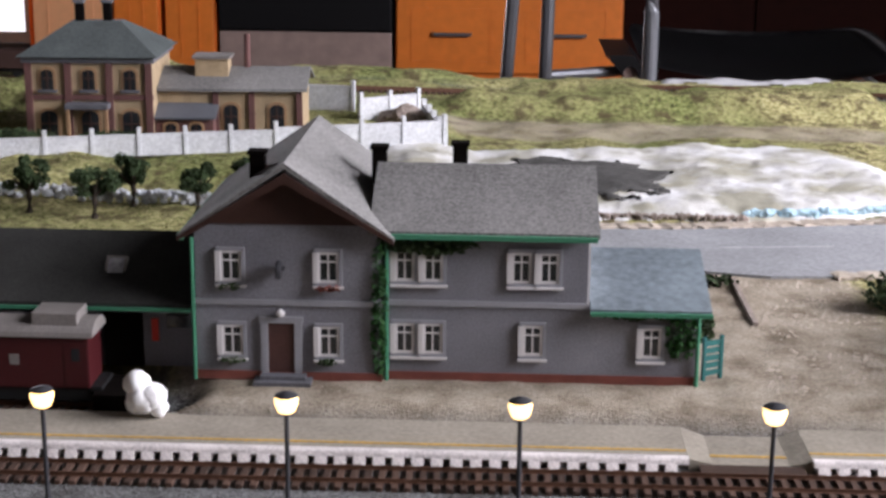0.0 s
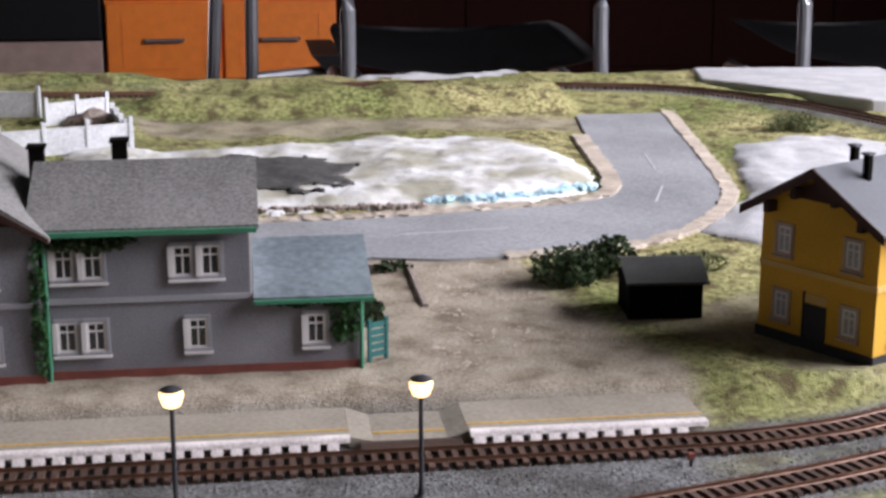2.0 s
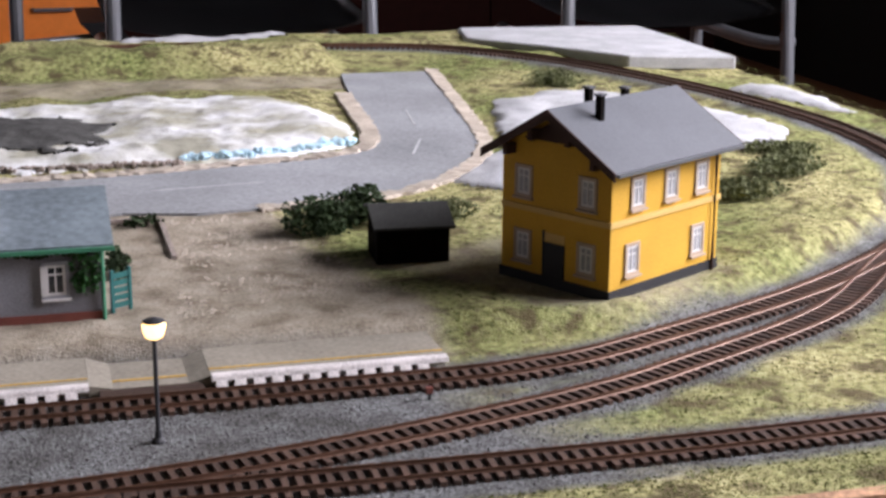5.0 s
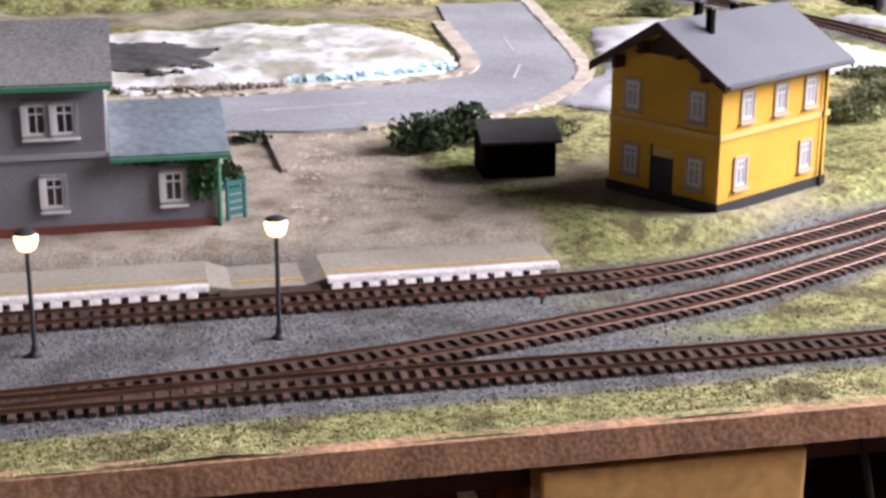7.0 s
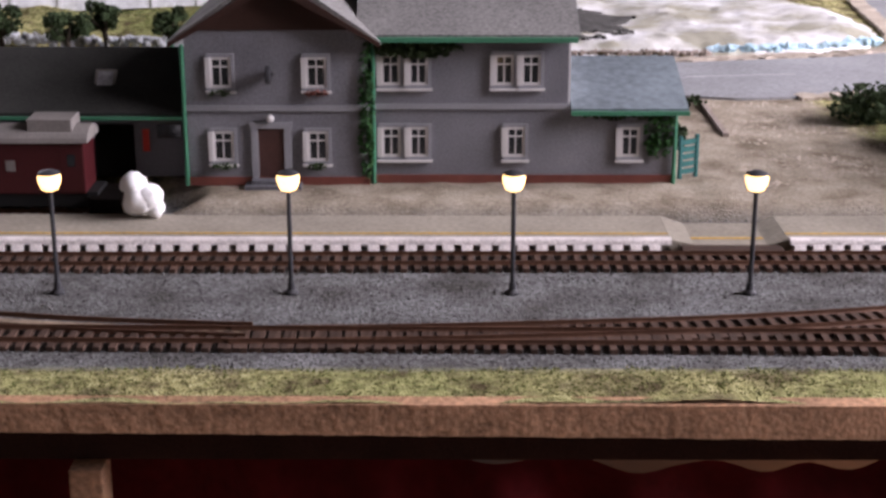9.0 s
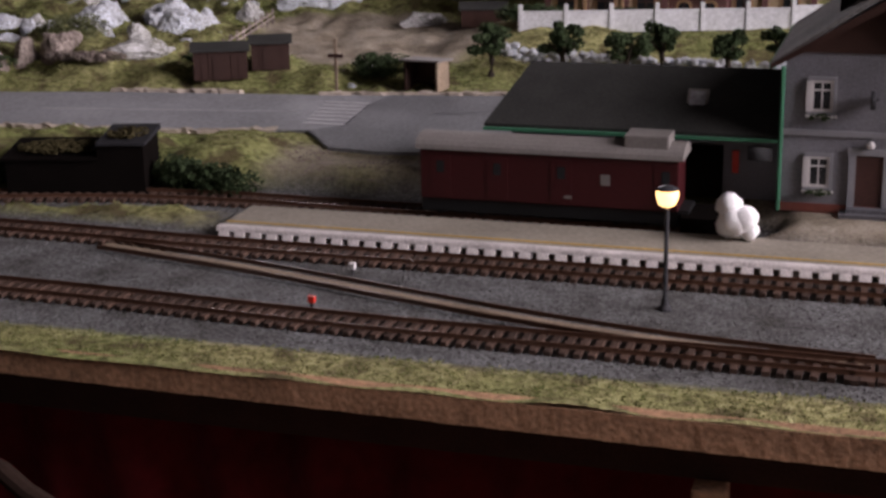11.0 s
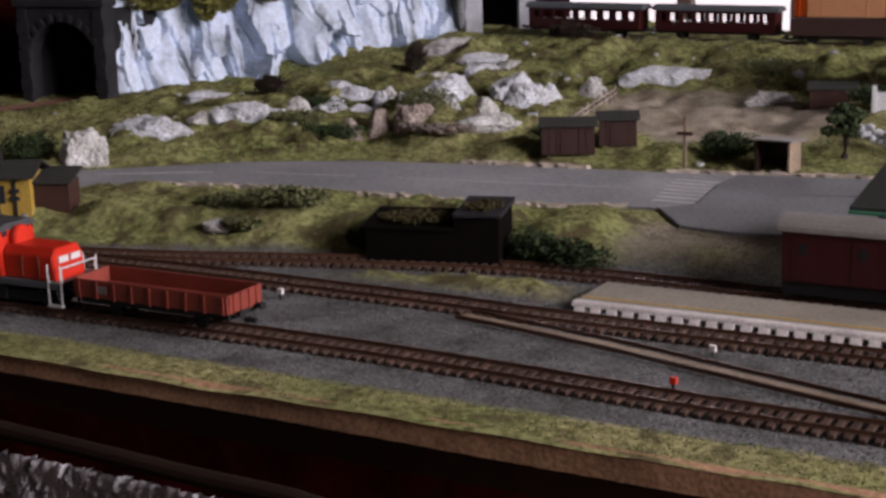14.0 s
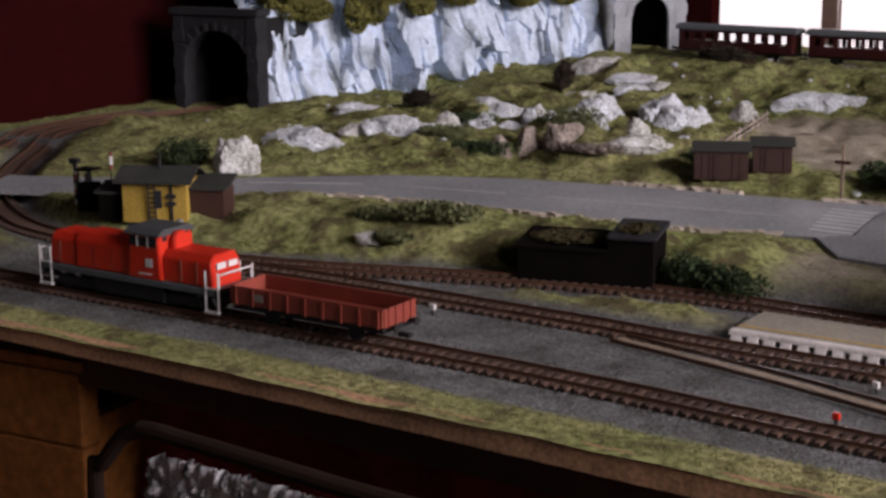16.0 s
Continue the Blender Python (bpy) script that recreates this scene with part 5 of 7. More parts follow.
GR, BR = "pale grey plaster rock lying in the grass", "brownish weathered rock in the grass"
M_PALEROCK = mat("stained_pale_rock", (0.58, 0.58, 0.59), 0.9, 0.5, 130, 1.0, dark=(0.13, 0.125, 0.085))
for i, (x, y, rx, ry, h, m) in enumerate((
        (-13.1, 1.38, 0.25, 0.2, 0.33, 2), (-13.05, 2.45, 0.38, 0.16, 0.2, 0), (-12.66, 3.45, 0.36, 0.14, 0.17, 0), (-12.35, 3.6, 0.2, 0.12, 0.13, 0),
        (-12.4, 5.4, 0.3, 0.16, 0.13, 0), (-11.75, 5.45, 0.34, 0.16, 0.15, 0), (-11.42, 5.95, 0.3, 0.2, 0.2, 0), (-10.72, 6.25, 0.33, 0.26, 0.33, 0), (-10.4, 6.45, 0.16, 0.14, 0.22, 0),
        (-10.24, 5.55, 0.28, 0.18, 0.17, 0), (-10.67, 3.65, 0.18, 0.15, 0.26, 1), (-11.2, 3.35, 0.11, 0.1, 0.16, 1), (-11.02, 3.6, 0.13, 0.12, 0.19, 1), (-9.85, 3.8, 0.3, 0.16, 0.1, 2), (-9.95, 4.0, 0.1, 0.1, 0.18, 2),
        (-9.6, 7.75, 0.34, 0.14, 0.11, 0), (-9.3, 7.95, 0.3, 0.15, 0.16, 0), (-10.1, 7.05, 0.16, 0.13, 0.17, 2), (-7.95, 7.15, 0.26, 0.14, 0.11, 2), (-10.14, -0.35, 0.13, 0.09, 0.06, 2), (-12.5, 7.3, 0.32, 0.16, 0.12, 2),
        (-13.3, 6.4, 0.22, 0.12, 0.09, 0), (-12.2, 8.2, 0.3, 0.14, 0.09, 0), (-11.7, 8.1, 0.22, 0.14, 0.11, 2), (-13.1, 9.0, 0.5, 0.25, 0.22, 2), (-14.3, 5.0, 0.26, 0.12, 0.07, 0), (-11.9, 7.6, 0.22, 0.12, 0.1, 0))):
    rock(x, y, rx * 1.15, ry * 1.15, h * 1.25, (M_ROCK, M_BROWNROCK, M_PALEROCK)[m], (GR, BR, GR)[m], i + 1)

rnd = random.Random(21)
ledge = smooth_line([(-12.95, 3.12, 0), (-12.3, 3.7, 0), (-11.95, 4.3, 0), (-11.6, 5.0, 0), (-11.2, 5.65, 0)], 0.19)
for i, p in enumerate(ledge):
    rock(p.x + rnd.uniform(-0.05, 0.05), p.y + rnd.uniform(-0.08, 0.08), rnd.uniform(0.1, 0.2), rnd.uniform(0.08, 0.14), rnd.uniform(0.12, 0.24), M_PALEROCK if i % 3 == 0 else M_ROCK, GR, 60 + i, rnd.uniform(10, 60))


def cliff_material():
    m = mat("streaked_grey_cliff_plaster", (0.61, 0.71, 0.86), 0.9, 0.3, 60, 0.7)
    nt = m.node_tree
    b = nt.nodes["Principled BSDF"]
    src = b.inputs["Base Color"].links[0].from_socket
    tc = nt.nodes.new("ShaderNodeTexCoord")
    mp = nt.nodes.new("ShaderNodeMapping")
    mp.inputs["Scale"].default_value = (26, 26, 12)
    nt.links.new(tc.outputs["Object"], mp.inputs["Vector"])
    n = nt.nodes.new("ShaderNodeTexNoise")
    n.inputs["Scale"].default_value, n.inputs["Detail"].default_value = 1.0, 6
    nt.links.new(mp.outputs[0], n.inputs["Vector"])
    r = nt.nodes.new("ShaderNodeValToRGB")
    r.color_ramp.elements[0].position, r.color_ramp.elements[0].color = 0.33, (0.34, 0.33, 0.30, 1)
    r.color_ramp.elements[1].position, r.color_ramp.elements[1].color = 0.5, (1, 1, 1, 1)
    nt.links.new(n.outputs["Fac"], r.inputs[0])
    mx = nt.nodes.new("ShaderNodeMix")
    mx.data_type, mx.blend_type = "RGBA", "MULTIPLY"
    mx.inputs[0].default_value = 1.0
    nt.links.new(src, mx.inputs[6])
    nt.links.new(r.outputs[0], mx.inputs[7])
    nt.links.new(mx.outputs[2], b.inputs["Base Color"])
    return m


M_CLIFF = cliff_material()
line = smooth_line([(-16.0, 5.0, 0), (-15.6, 6.4, 0), (-14.9, 8.2, 0), (-14.1, 9.8, 0), (-13.8, 10.75, 0)], 0.0225)
bm = bmesh.new()
rows_ = []
NZ = 90


def slab_face(u, z, seed):
    """Broken slabs: each cell of the cliff is a plane with a tilt of its own."""
    warp = 0.35 * noise.noise(Vector((u * 0.8, z * 0.9, seed)))
    q = noise.voronoi(Vector((u + warp + 0.06 * z, z * 0.42, seed)))[1][0]
    k = [noise.cell(Vector((q.x * 91.7 + j * 13.1, q.y * 57.3, seed))) for j in range(3)]
    return 0.22 * k[0] + 0.7 * (k[1] - 0.1) * (u + warp + 0.06 * z - q.x) + 0.28 * k[2] * (z - q.y / 0.42)


for i, p in enumerate(line):
    d = line[min(i + 1, len(line) - 1)] - line[max(i - 1, 0)]
    s = Vector((d.y, -d.x, 0)).normalized()
    row = []
    for k in range(NZ + 1):
        z = 0.02 + 2.1 * k / NZ
        u = i * 0.0225
        o = 0.3 * noise.noise(Vector((u * 0.8, z * 0.35, 3))) + 0.55 * slab_face(u * 1.5, z * 1.5, 3.0) + 0.25 * slab_face(u * 4.0, z * 3.2, 8.0) + 0.03 * noise.noise(Vector((u * 9, z * 7, 5))) - 0.24 * z
        row.append(bm.verts.new((p.x + s.x * o, p.y + s.y * o, z)))
    rows_.append(row)
for a, b in zip(rows_, rows_[1:]):
    for k in range(NZ):
        bm.faces.new((a[k], a[k + 1], b[k + 1], b[k]))
bmesh.ops.recalc_face_normals(bm, faces=bm.faces[:])
tagged(part("cliff", bm, M_CLIFF), "tall pale grey plaster cliff with dark vertical streaks", "cliff", kind="structure")
bm = bmesh.new()
prism(bm, [(-16.5, 6.5), (-15.6, 8.6), (-14.8, 11.4), (-14.6, 12.7), (-17.1, 12.7), (-17.1, 6.6)], 0.0, 2.0)
tagged(part("mountain", bm, M_ROCK), "rough grey plaster mountain block over the tunnels", "mountain", kind="structure")
rnd = random.Random(8)
bm = bmesh.new()
for x, y, z, r, h in ((-15.95, 5.45, 1.5, 0.3, 0.2), (-15.97, 5.9, 1.32, 0.4, 0.2), (-15.9, 6.2, 1.25, 0.3, 0.16), (-15.6, 6.75, 1.2, 0.22, 0.3), (-15.5, 7.0, 1.3, 0.25, 0.3), (-15.45, 7.2, 1.5, 0.5, 0.25),
                      (-15.25, 7.75, 1.25, 0.25, 0.16), (-15.0, 8.4, 1.4, 0.4, 0.2), (-14.5, 9.3, 1.3, 0.3, 0.15), (-14.2, 10.0, 1.35, 0.35, 0.2)):
    leaves(bm, x + 0.05, y - 0.05, z, r * 0.8, r, h, 2600, 0.018, rnd)
tagged(part("moss", bm, M_MOSS), "olive moss growing on the cliff", "moss", kind="stuff")


def portal(x, y, rz, w, h, arch_w, arch_h, material, label):
    t = thing("tunnel_portal", x, y, ground_z(x, y) - 0.02, rz, label, "tunnel portal")
    n = 12
    a = arch_w / 2
    pts = [(-w / 2, 0), (-a, 0), (-a, arch_h - a)] + [(-a * math.cos(math.pi * k / n), arch_h - a + a * math.sin(math.pi * k / n)) for k in range(1, n)] + [(a, arch_h - a), (a, 0), (w / 2, 0), (w / 2, h), (-w / 2, h)]
    b = bmesh.new()
    prism(b, pts, -0.12, 0.12, "y")
    bmesh.ops.triangulate(b, faces=[f for f in b.faces if len(f.verts) > 4])
    part("wall", b, material, t)
    part("coping", B(-w / 2 - 0.05, w / 2 + 0.05, -0.16, 0.14, h + 0.002, h + 0.09, bevel=0.01), material, t)
    for k in range(13):
        ang_ = math.pi * k / 12
        blk = B(-0.035, 0.035, -0.14, -0.121, -0.045, 0.05, bevel=0.005)
        bmesh.ops.rotate(blk, verts=blk.verts, matrix=Matrix.Rotation(math.pi / 2 - ang_, 3, "Y"))
        bmesh.ops.translate(blk, verts=blk.verts, vec=(a * 1.1 * math.cos(ang_), 0, arch_h - a + a * 1.1 * math.sin(ang_)))
        part("arch_stone", blk, material, t)
    # Black box added behind the arch, standing in for the tunnel's deep shade.
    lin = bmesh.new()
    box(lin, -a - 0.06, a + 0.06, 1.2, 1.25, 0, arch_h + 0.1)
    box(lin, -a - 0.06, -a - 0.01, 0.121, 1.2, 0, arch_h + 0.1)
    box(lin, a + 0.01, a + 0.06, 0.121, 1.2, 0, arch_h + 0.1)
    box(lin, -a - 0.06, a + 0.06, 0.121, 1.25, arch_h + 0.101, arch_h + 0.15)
    part("tunnel_shade_box", lin, M_CHASSIS, t)
    for s in (-1, 1):
        for k in range(7):
            part("quoin", B(s * (w / 2 - 0.07) - 0.07 - 0.02 * (k % 2), s * (w / 2 - 0.07) + 0.07 + 0.02 * (k % 2), -0.135, -0.121, 0.01 + k * h / 7, (k + 1) * h / 7 - 0.012), material, t)
    return t


portal(-16.5, 5.0, 6, 1.3, 1.27, 1.04, 1.08, M_DARKSTONE, "grey stone tunnel portal at the hillside, coloured dark for its shade")
M_PALESTONE = mat("pale_grey_stone", (0.42, 0.44, 0.48), 0.9, 0.35, 200, 0.5)
portal(-13.25, 10.85, 35, 1.05, 1.3, 0.56, 0.85, M_PALESTONE, "pale grey stone tunnel portal beside the cliff")

# ---------------------------------------------------------------- small buildings in the west


def small_shed(x, y, rz, w, d, h, rise, wall_m, roof_m, label, category="shed", over=0.03):
    t = thing("shed", x, y, ground_z(x, y) - 0.01, rz, label, category)
    part("body", B(-w / 2, w / 2, -d / 2, d / 2, 0, h), wall_m, t)
    for i in range(max(2, int(w / 0.07))):
        x0 = -w / 2 + i * 0.07
        if x0 + 0.062 <= w / 2:
            part("plank", B(x0, x0 + 0.062, -d / 2 - 0.006, -d / 2, 0.0, h - 0.004), wall_m, t)
    part("roof", prism(bmesh.new(), [(-d / 2 - over, h), (-d / 2 - over, h + 0.02), (0, h + rise + 0.02), (d / 2 + over, h + 0.02), (d / 2 + over, h), (0, h + rise)], -w / 2 - over, w / 2 + over, "x"), roof_m, t)
    part("door", B(-0.07, 0.07, -d / 2 - 0.012, -d / 2 - 0.006, 0.0, h * 0.85), wall_m, t)
    return t


M_SHEDBROWN = mat("dull_brown_shed_boards", (0.042, 0.019, 0.015), 0.85, 0.3, 300, 0.3)
small_shed(-8.74, 3.33, 24, 0.5, 0.36, 0.27, 0.05, M_SHEDBROWN, M_DARKROOF, "small brown timber shed with dark roof")
small_shed(-8.37, 3.66, 24, 0.36, 0.32, 0.25, 0.05, M_SHEDBROWN, M_DARKROOF, "smaller brown timber shed behind the first")
small_shed(-7.15, 6.9, 15, 0.5, 0.3, 0.2, 0.06, M_BROWN, M_DARKROOF, "dark brown low hut on the hillside")
kiosk = thing("bus_shelter", -6.72, 3.42, 0.02, -8, "small open wooden bus shelter with pale side wall", "shelter")
part("back_wall", B(-0.17, 0.17, 0.12, 0.14, 0, 0.27), M_BROWN, kiosk)
part("side_wall", B(0.15, 0.17, -0.12, 0.12, 0, 0.27), M_PATHWOOD, kiosk, "pale ochre side wall")
part("side_wall", B(-0.17, -0.15, -0.12, 0.12, 0, 0.27), M_SHEDBROWN, kiosk)
part("roof", prism(bmesh.new(), [(-0.16, 0.285), (-0.16, 0.30), (0.17, 0.275), (0.17, 0.26)], -0.2, 0.2, "x"), M_CARROOF, kiosk)
part("bench", B(-0.14, 0.14, 0.04, 0.11, 0.07, 0.085), M_BROWN, kiosk)
cross = thing("wayside_post", -7.5, 3.15, ground_z(-7.5, 3.15), 0, "thin ochre wooden wayside post with a crosspiece", "post")
part("pole", B(-0.012, 0.012, -0.012, 0.012, 0, 0.5), M_PATHWOOD, cross)
part("crosspiece", B(-0.07, 0.07, -0.014, 0.01, 0.33, 0.36), M_BROWN, cross)
fence = thing("field_fence", -9.35, 4.7, ground_z(-9.5, 5.5), 101, "weathered grey wooden field fence", "fence")
for i in range(9):
    part("post", B(i * 0.3 - 0.012, i * 0.3 + 0.012, -0.012, 0.012, -0.02, 0.16), M_BROWNROCK, fence)
for z in (0.06, 0.12):
    part("rail", B(-0.03, 2.43, -0.016, -0.012, z - 0.01, z + 0.01), M_BROWNROCK, fence)

M_BROWNMOSS = mat("brownish_olive_moss", (0.07, 0.058, 0.028), 0.95, 0.5, 300, 0.4, spec=0.1)
ruin = thing("coal_bunker", -8.25, -0.14, ground_z(-8.25, -0.1) - 0.03, 14, "low sooty black lineside building with mossy roof", "bunker")
part("long_body", B(-0.5, 0.18, -0.22, 0.25, 0, 0.27), M_SOOT, ruin)
part("tall_body", B(0.18, 0.52, -0.22, 0.25, 0, 0.38), M_SOOT, ruin)
part("roof", prism(bmesh.new(), [(-0.24, 0.27), (-0.24, 0.29), (0.27, 0.34), (0.27, 0.3)], -0.53, 0.18, "x"), M_SOOT, ruin)
part("tall_roof", prism(bmesh.new(), [(-0.24, 0.38), (-0.24, 0.40), (0.27, 0.44), (0.27, 0.4)], 0.18, 0.54, "x"), M_DARKSTONE, ruin)
b = leaves(bmesh.new(), -0.15, 0.02, 0.325, 0.34, 0.22, 0.025, 1500, 0.012, random.Random(5))
leaves(b, 0.36, 0.02, 0.425, 0.15, 0.2, 0.018, 600, 0.012, random.Random(6))
part("moss", b, M_BROWNMOSS, ruin, "olive moss")
for i, (x, y, rx, ry, h, m) in enumerate(((-7.5, -0.02, 0.25, 0.2, 0.25, M_LEAF), (-7.15, -0.05, 0.28, 0.18, 0.22, M_LEAF), (-8.85, -0.2, 0.22, 0.15, 0.14, M_LEAF), (-9.6, -0.1, 0.4, 0.2, 0.16, M_LEAF2), (-10.3, 0.05, 0.3, 0.2, 0.16, M_LEAF2), (-9.9, -0.35, 0.2, 0.14, 0.09, M_LEAF2),
        (-13.7, 1.3, 0.3, 0.25, 0.28, M_LEAF), (-12.1, 4.2, 0.35, 0.25, 0.2, M_LEAF), (-13.8, 5.7, 0.25, 0.2, 0.22, M_TRUNK), (-11.3, 3.2, 0.5, 0.25, 0.14, M_LEAF), (-11.0, 4.6, 0.5, 0.3, 0.26, M_LEAF2), (-11.9, 3.4, 0.4, 0.25, 0.14, M_LEAF2),
        (-7.2, 3.65, 0.32, 0.25, 0.22, M_LEAF), (-9.2, 3.9, 0.2, 0.2, 0.2, M_LEAF), (-12.9, 7.6, 0.18, 0.18, 0.4, M_TRUNK), (-10.2, 3.3, 0.4, 0.2, 0.1, M_BROWNROCK), (-8.3, 8.4, 0.6, 0.4, 0.25, M_LEAF2), (-6.3, 6.4, 0.5, 0.35, 0.2, M_LEAF), (-5.4, 6.6, 0.4, 0.25, 0.18, M_LEAF), (-11.6, 10.0, 0.5, 0.2, 0.2, M_TRUNK))):
    bush(x, y, rx, ry, h, m, "dark green scatter foliage bush" if m is M_LEAF else "olive scatter foliage bush" if m is M_LEAF2 else "dry brown scatter foliage scrub", 2400, 0.0125, 40 + i)
for i, (x, y) in enumerate(((-6.25, 3.95), (-5.65, 4.3), (-5.0, 4.15), (-4.75, 4.6), (-4.1, 4.4), (-3.6, 4.7))):
    tree(x, y, 0.5, 0.2, "small dark green model tree with twisted trunk", 70 + i)
bm = bmesh.new()
rnd = random.Random(12)
for i in range(150):
    x = -6.4 + 3.9 * i / 150
    lump(bm, x, 4.72 + 0.06 * math.sin(x * 2) + rnd.uniform(-0.03, 0.03), ground_z(x, 4.72) + 0.03 + rnd.choice((0, 0.06)) + rnd.uniform(0, 0.02), 0.05, 0.04, 0.045, i, 0.4, 1)
tagged(part("stone_wall", bm, M_ROCK), "low rubble stone wall behind the trees", "stone wall", kind="stuff")

rnd = random.Random(77)
bm = bmesh.new()
for i in range(150):
    x, y = rnd.uniform(-15.2, -7.2), rnd.uniform(3.0, 9.6)
    if y < 3.2 + max(0, -11 - x) * -0.5 or inside(x, y, SANDFIELD) or noise.noise(Vector((x * 0.8, y * 1.6, 2))) < -0.05 or x < -15.6 + (y - 5) * 0.3:
        continue
    s_ = rnd.uniform(0.012, 0.042)
    lump(bm, x, y, ground_z(x, y) + s_ * 0.1, s_ * rnd.uniform(0.9, 2.0), s_, s_ * rnd.uniform(0.6, 1.1), i, 0.55, 2)
tagged(part("rubble", bm, M_ROCK), "scattered pale grey rock fragments in the hillside grass", "rubble", kind="stuff")

# Yellow shunter's hut with dark lean-tos, and a signal beside it.
cab_ = thing("lineside_hut", -12.19, -0.6, ground_z(-12.2, -0.6), 25, "small yellow lineside hut with dark roof and lean-to", "hut")
part("body", B(-0.33, 0.33, -0.2, 0.22, -0.05, 0.34), M_DIRTYYELLOW, cab_)
part("roof", prism(bmesh.new(), [(-0.27, 0.33), (-0.27, 0.35), (0.0, 0.47), (0.28, 0.35), (0.28, 0.33), (0.0, 0.45)], -0.4, 0.4, "x"), M_DARKROOF, cab_)
part("door", B(0.0, 0.075, -0.208, -0.2, 0.09, 0.26), M_BLACK, cab_)
part("lean_to", B(0.34, 0.68, -0.12, 0.24, -0.05, 0.26), M_BROWN, cab_)
part("lean_to_roof", prism(bmesh.new(), [(-0.15, 0.26), (-0.15, 0.28), (0.27, 0.36), (0.27, 0.34)], 0.335, 0.72, "x"), M_DARKROOF, cab_)
part("lean_to", B(-0.62, -0.34, -0.1, 0.2, -0.05, 0.2), M_SOOT, cab_)
part("lean_to_roof", prism(bmesh.new(), [(-0.13, 0.2), (-0.13, 0.22), (0.22, 0.28), (0.22, 0.26)], -0.66, -0.335, "x"), M_DARKROOF, cab_)
cab_.scale = (0.86, 0.86, 0.9)
part("stove_pipe", tube(bmesh.new(), [(0.02, -0.06, 0.36), (0.02, -0.06, 0.58)], 0.014, 8), M_BLACK, cab_, "thin black stove pipe")
lad = new("ladder")
lad.parent = cab_
lad.matrix_local = pose(-0.02 * U, -0.215 * U, -0.03 * U, 4)
for x in (-0.035, 0.035):
    part("stile", B(x - 0.006, x + 0.006, -0.008, 0.004, 0, 0.36), M_BLACK, lad)
for k in range(7):
    part("rung", B(-0.029, 0.029, -0.006, 0.002, 0.03 + k * 0.047, 0.042 + k * 0.047), M_BLACK, lad)
part("wall_signal", B(0.17, 0.19, -0.222, -0.204, -0.02, 0.32), M_BLACK, cab_, "black signal mast on the wall")
for z in (0.12, 0.19):
    part("signal_disc", B(0.13, 0.23, -0.226, -0.2225, z, z + 0.04, bevel=0.001), M_BLACK, cab_)
barrel = thing("barrel", -11.83, -0.76, ground_z(-11.85, -0.75), 0, "small pale grey barrel beside the yellow hut", "barrel")
part("body", lathe(bmesh.new(), [(0.03, 0.0), (0.035, 0.05), (0.03, 0.1)], seg=12), M_CARROOF, barrel)
sig = thing("signal_post", -12.96, -0.74, ground_z(-13, -0.7), 10, "dark banded lineside signal with black cabinet", "signal")
part("cabinet", B(-0.05, 0.11, -0.07, 0.07, 0, 0.25, bevel=0.006), M_SOOT, sig)
for x in (-0.04, 0.09):
    part("corner_post", B(x, x + 0.012, -0.06, -0.048, 0.25, 0.36), M_SOOT, sig)
part("lantern", lathe(bmesh.new(), [(0.03, 0.25), (0.03, 0.31), (0.012, 0.34)], 0.03, 0, 10), M_CHASSIS, sig)
part("canopy", B(-0.06, 0.12, -0.08, 0.08, 0.36, 0.378, bevel=0.004), M_SOOT, sig)
for k in range(8):
    part("band", lathe(bmesh.new(), [(0.02, 0.05 + k * 0.045), (0.02, 0.093 + k * 0.045)], -0.09, -0.02, 10), M_WHITE if k % 3 == 0 else M_CHASSIS if k % 3 == 1 else M_BRICKRED, sig)
part("head", B(-0.135, -0.045, -0.05, 0.01, 0.412, 0.46, bevel=0.006), M_CHASSIS, sig)
fl = thing("marker_pole", -13.2, -0.2, ground_z(-13.2, -0.2), 0, "thin black pole with a red and white top", "marker")
part("pole", tube(bmesh.new(), [(0, 0, 0), (0, 0, 0.26)], 0.008, 6), M_CHASSIS, fl)
for k, m_ in enumerate((M_BRICKRED, M_WHITE, M_WHITE, M_BRICKRED)):
    part("band", lathe(bmesh.new(), [(0.016, 0.26 + k * 0.04), (0.016, 0.298 + k * 0.04)], seg=8), m_, fl)
# ---------------------------------------------------------------- factory and concrete fence in the north


def arch_window(parent, x, z, w, h, y, label=""):
    t = new("window")
    t.parent = parent
    t.matrix_local = pose(x * U, y * U, z * U)
    def arch(ww, hh):
        return [(-ww / 2, 0), (ww / 2, 0), (ww / 2, hh - ww * 0.3)] + [(ww / 2 * math.cos(a), hh - ww * 0.3 + ww * 0.3 * math.sin(a)) for a in (math.pi * k / 8 for k in range(1, 8))] + [(-ww / 2, hh - ww * 0.3)]
    b = prism(bmesh.new(), arch(w + 0.06, h + 0.03), -0.012, 0.004, "y")
    part("surround", b, M_BRICKTRIM, t)
    part("pane", prism(bmesh.new(), arch(w, h), -0.018, -0.0125, "y"), M_GLASS, t)
    part("bar", B(-0.006, 0.006, -0.024, -0.0185, 0, h), M_BROWN, t)
    part("bar", B(-w / 2, w / 2, -0.0245, -0.019, h * 0.55, h * 0.55 + 0.012), M_BROWN, t)
    part("sill", B(-w / 2 - 0.04, w / 2 + 0.04, -0.04, -0.0, -0.025, 0.0), M_STONEGREY, t)
    return t


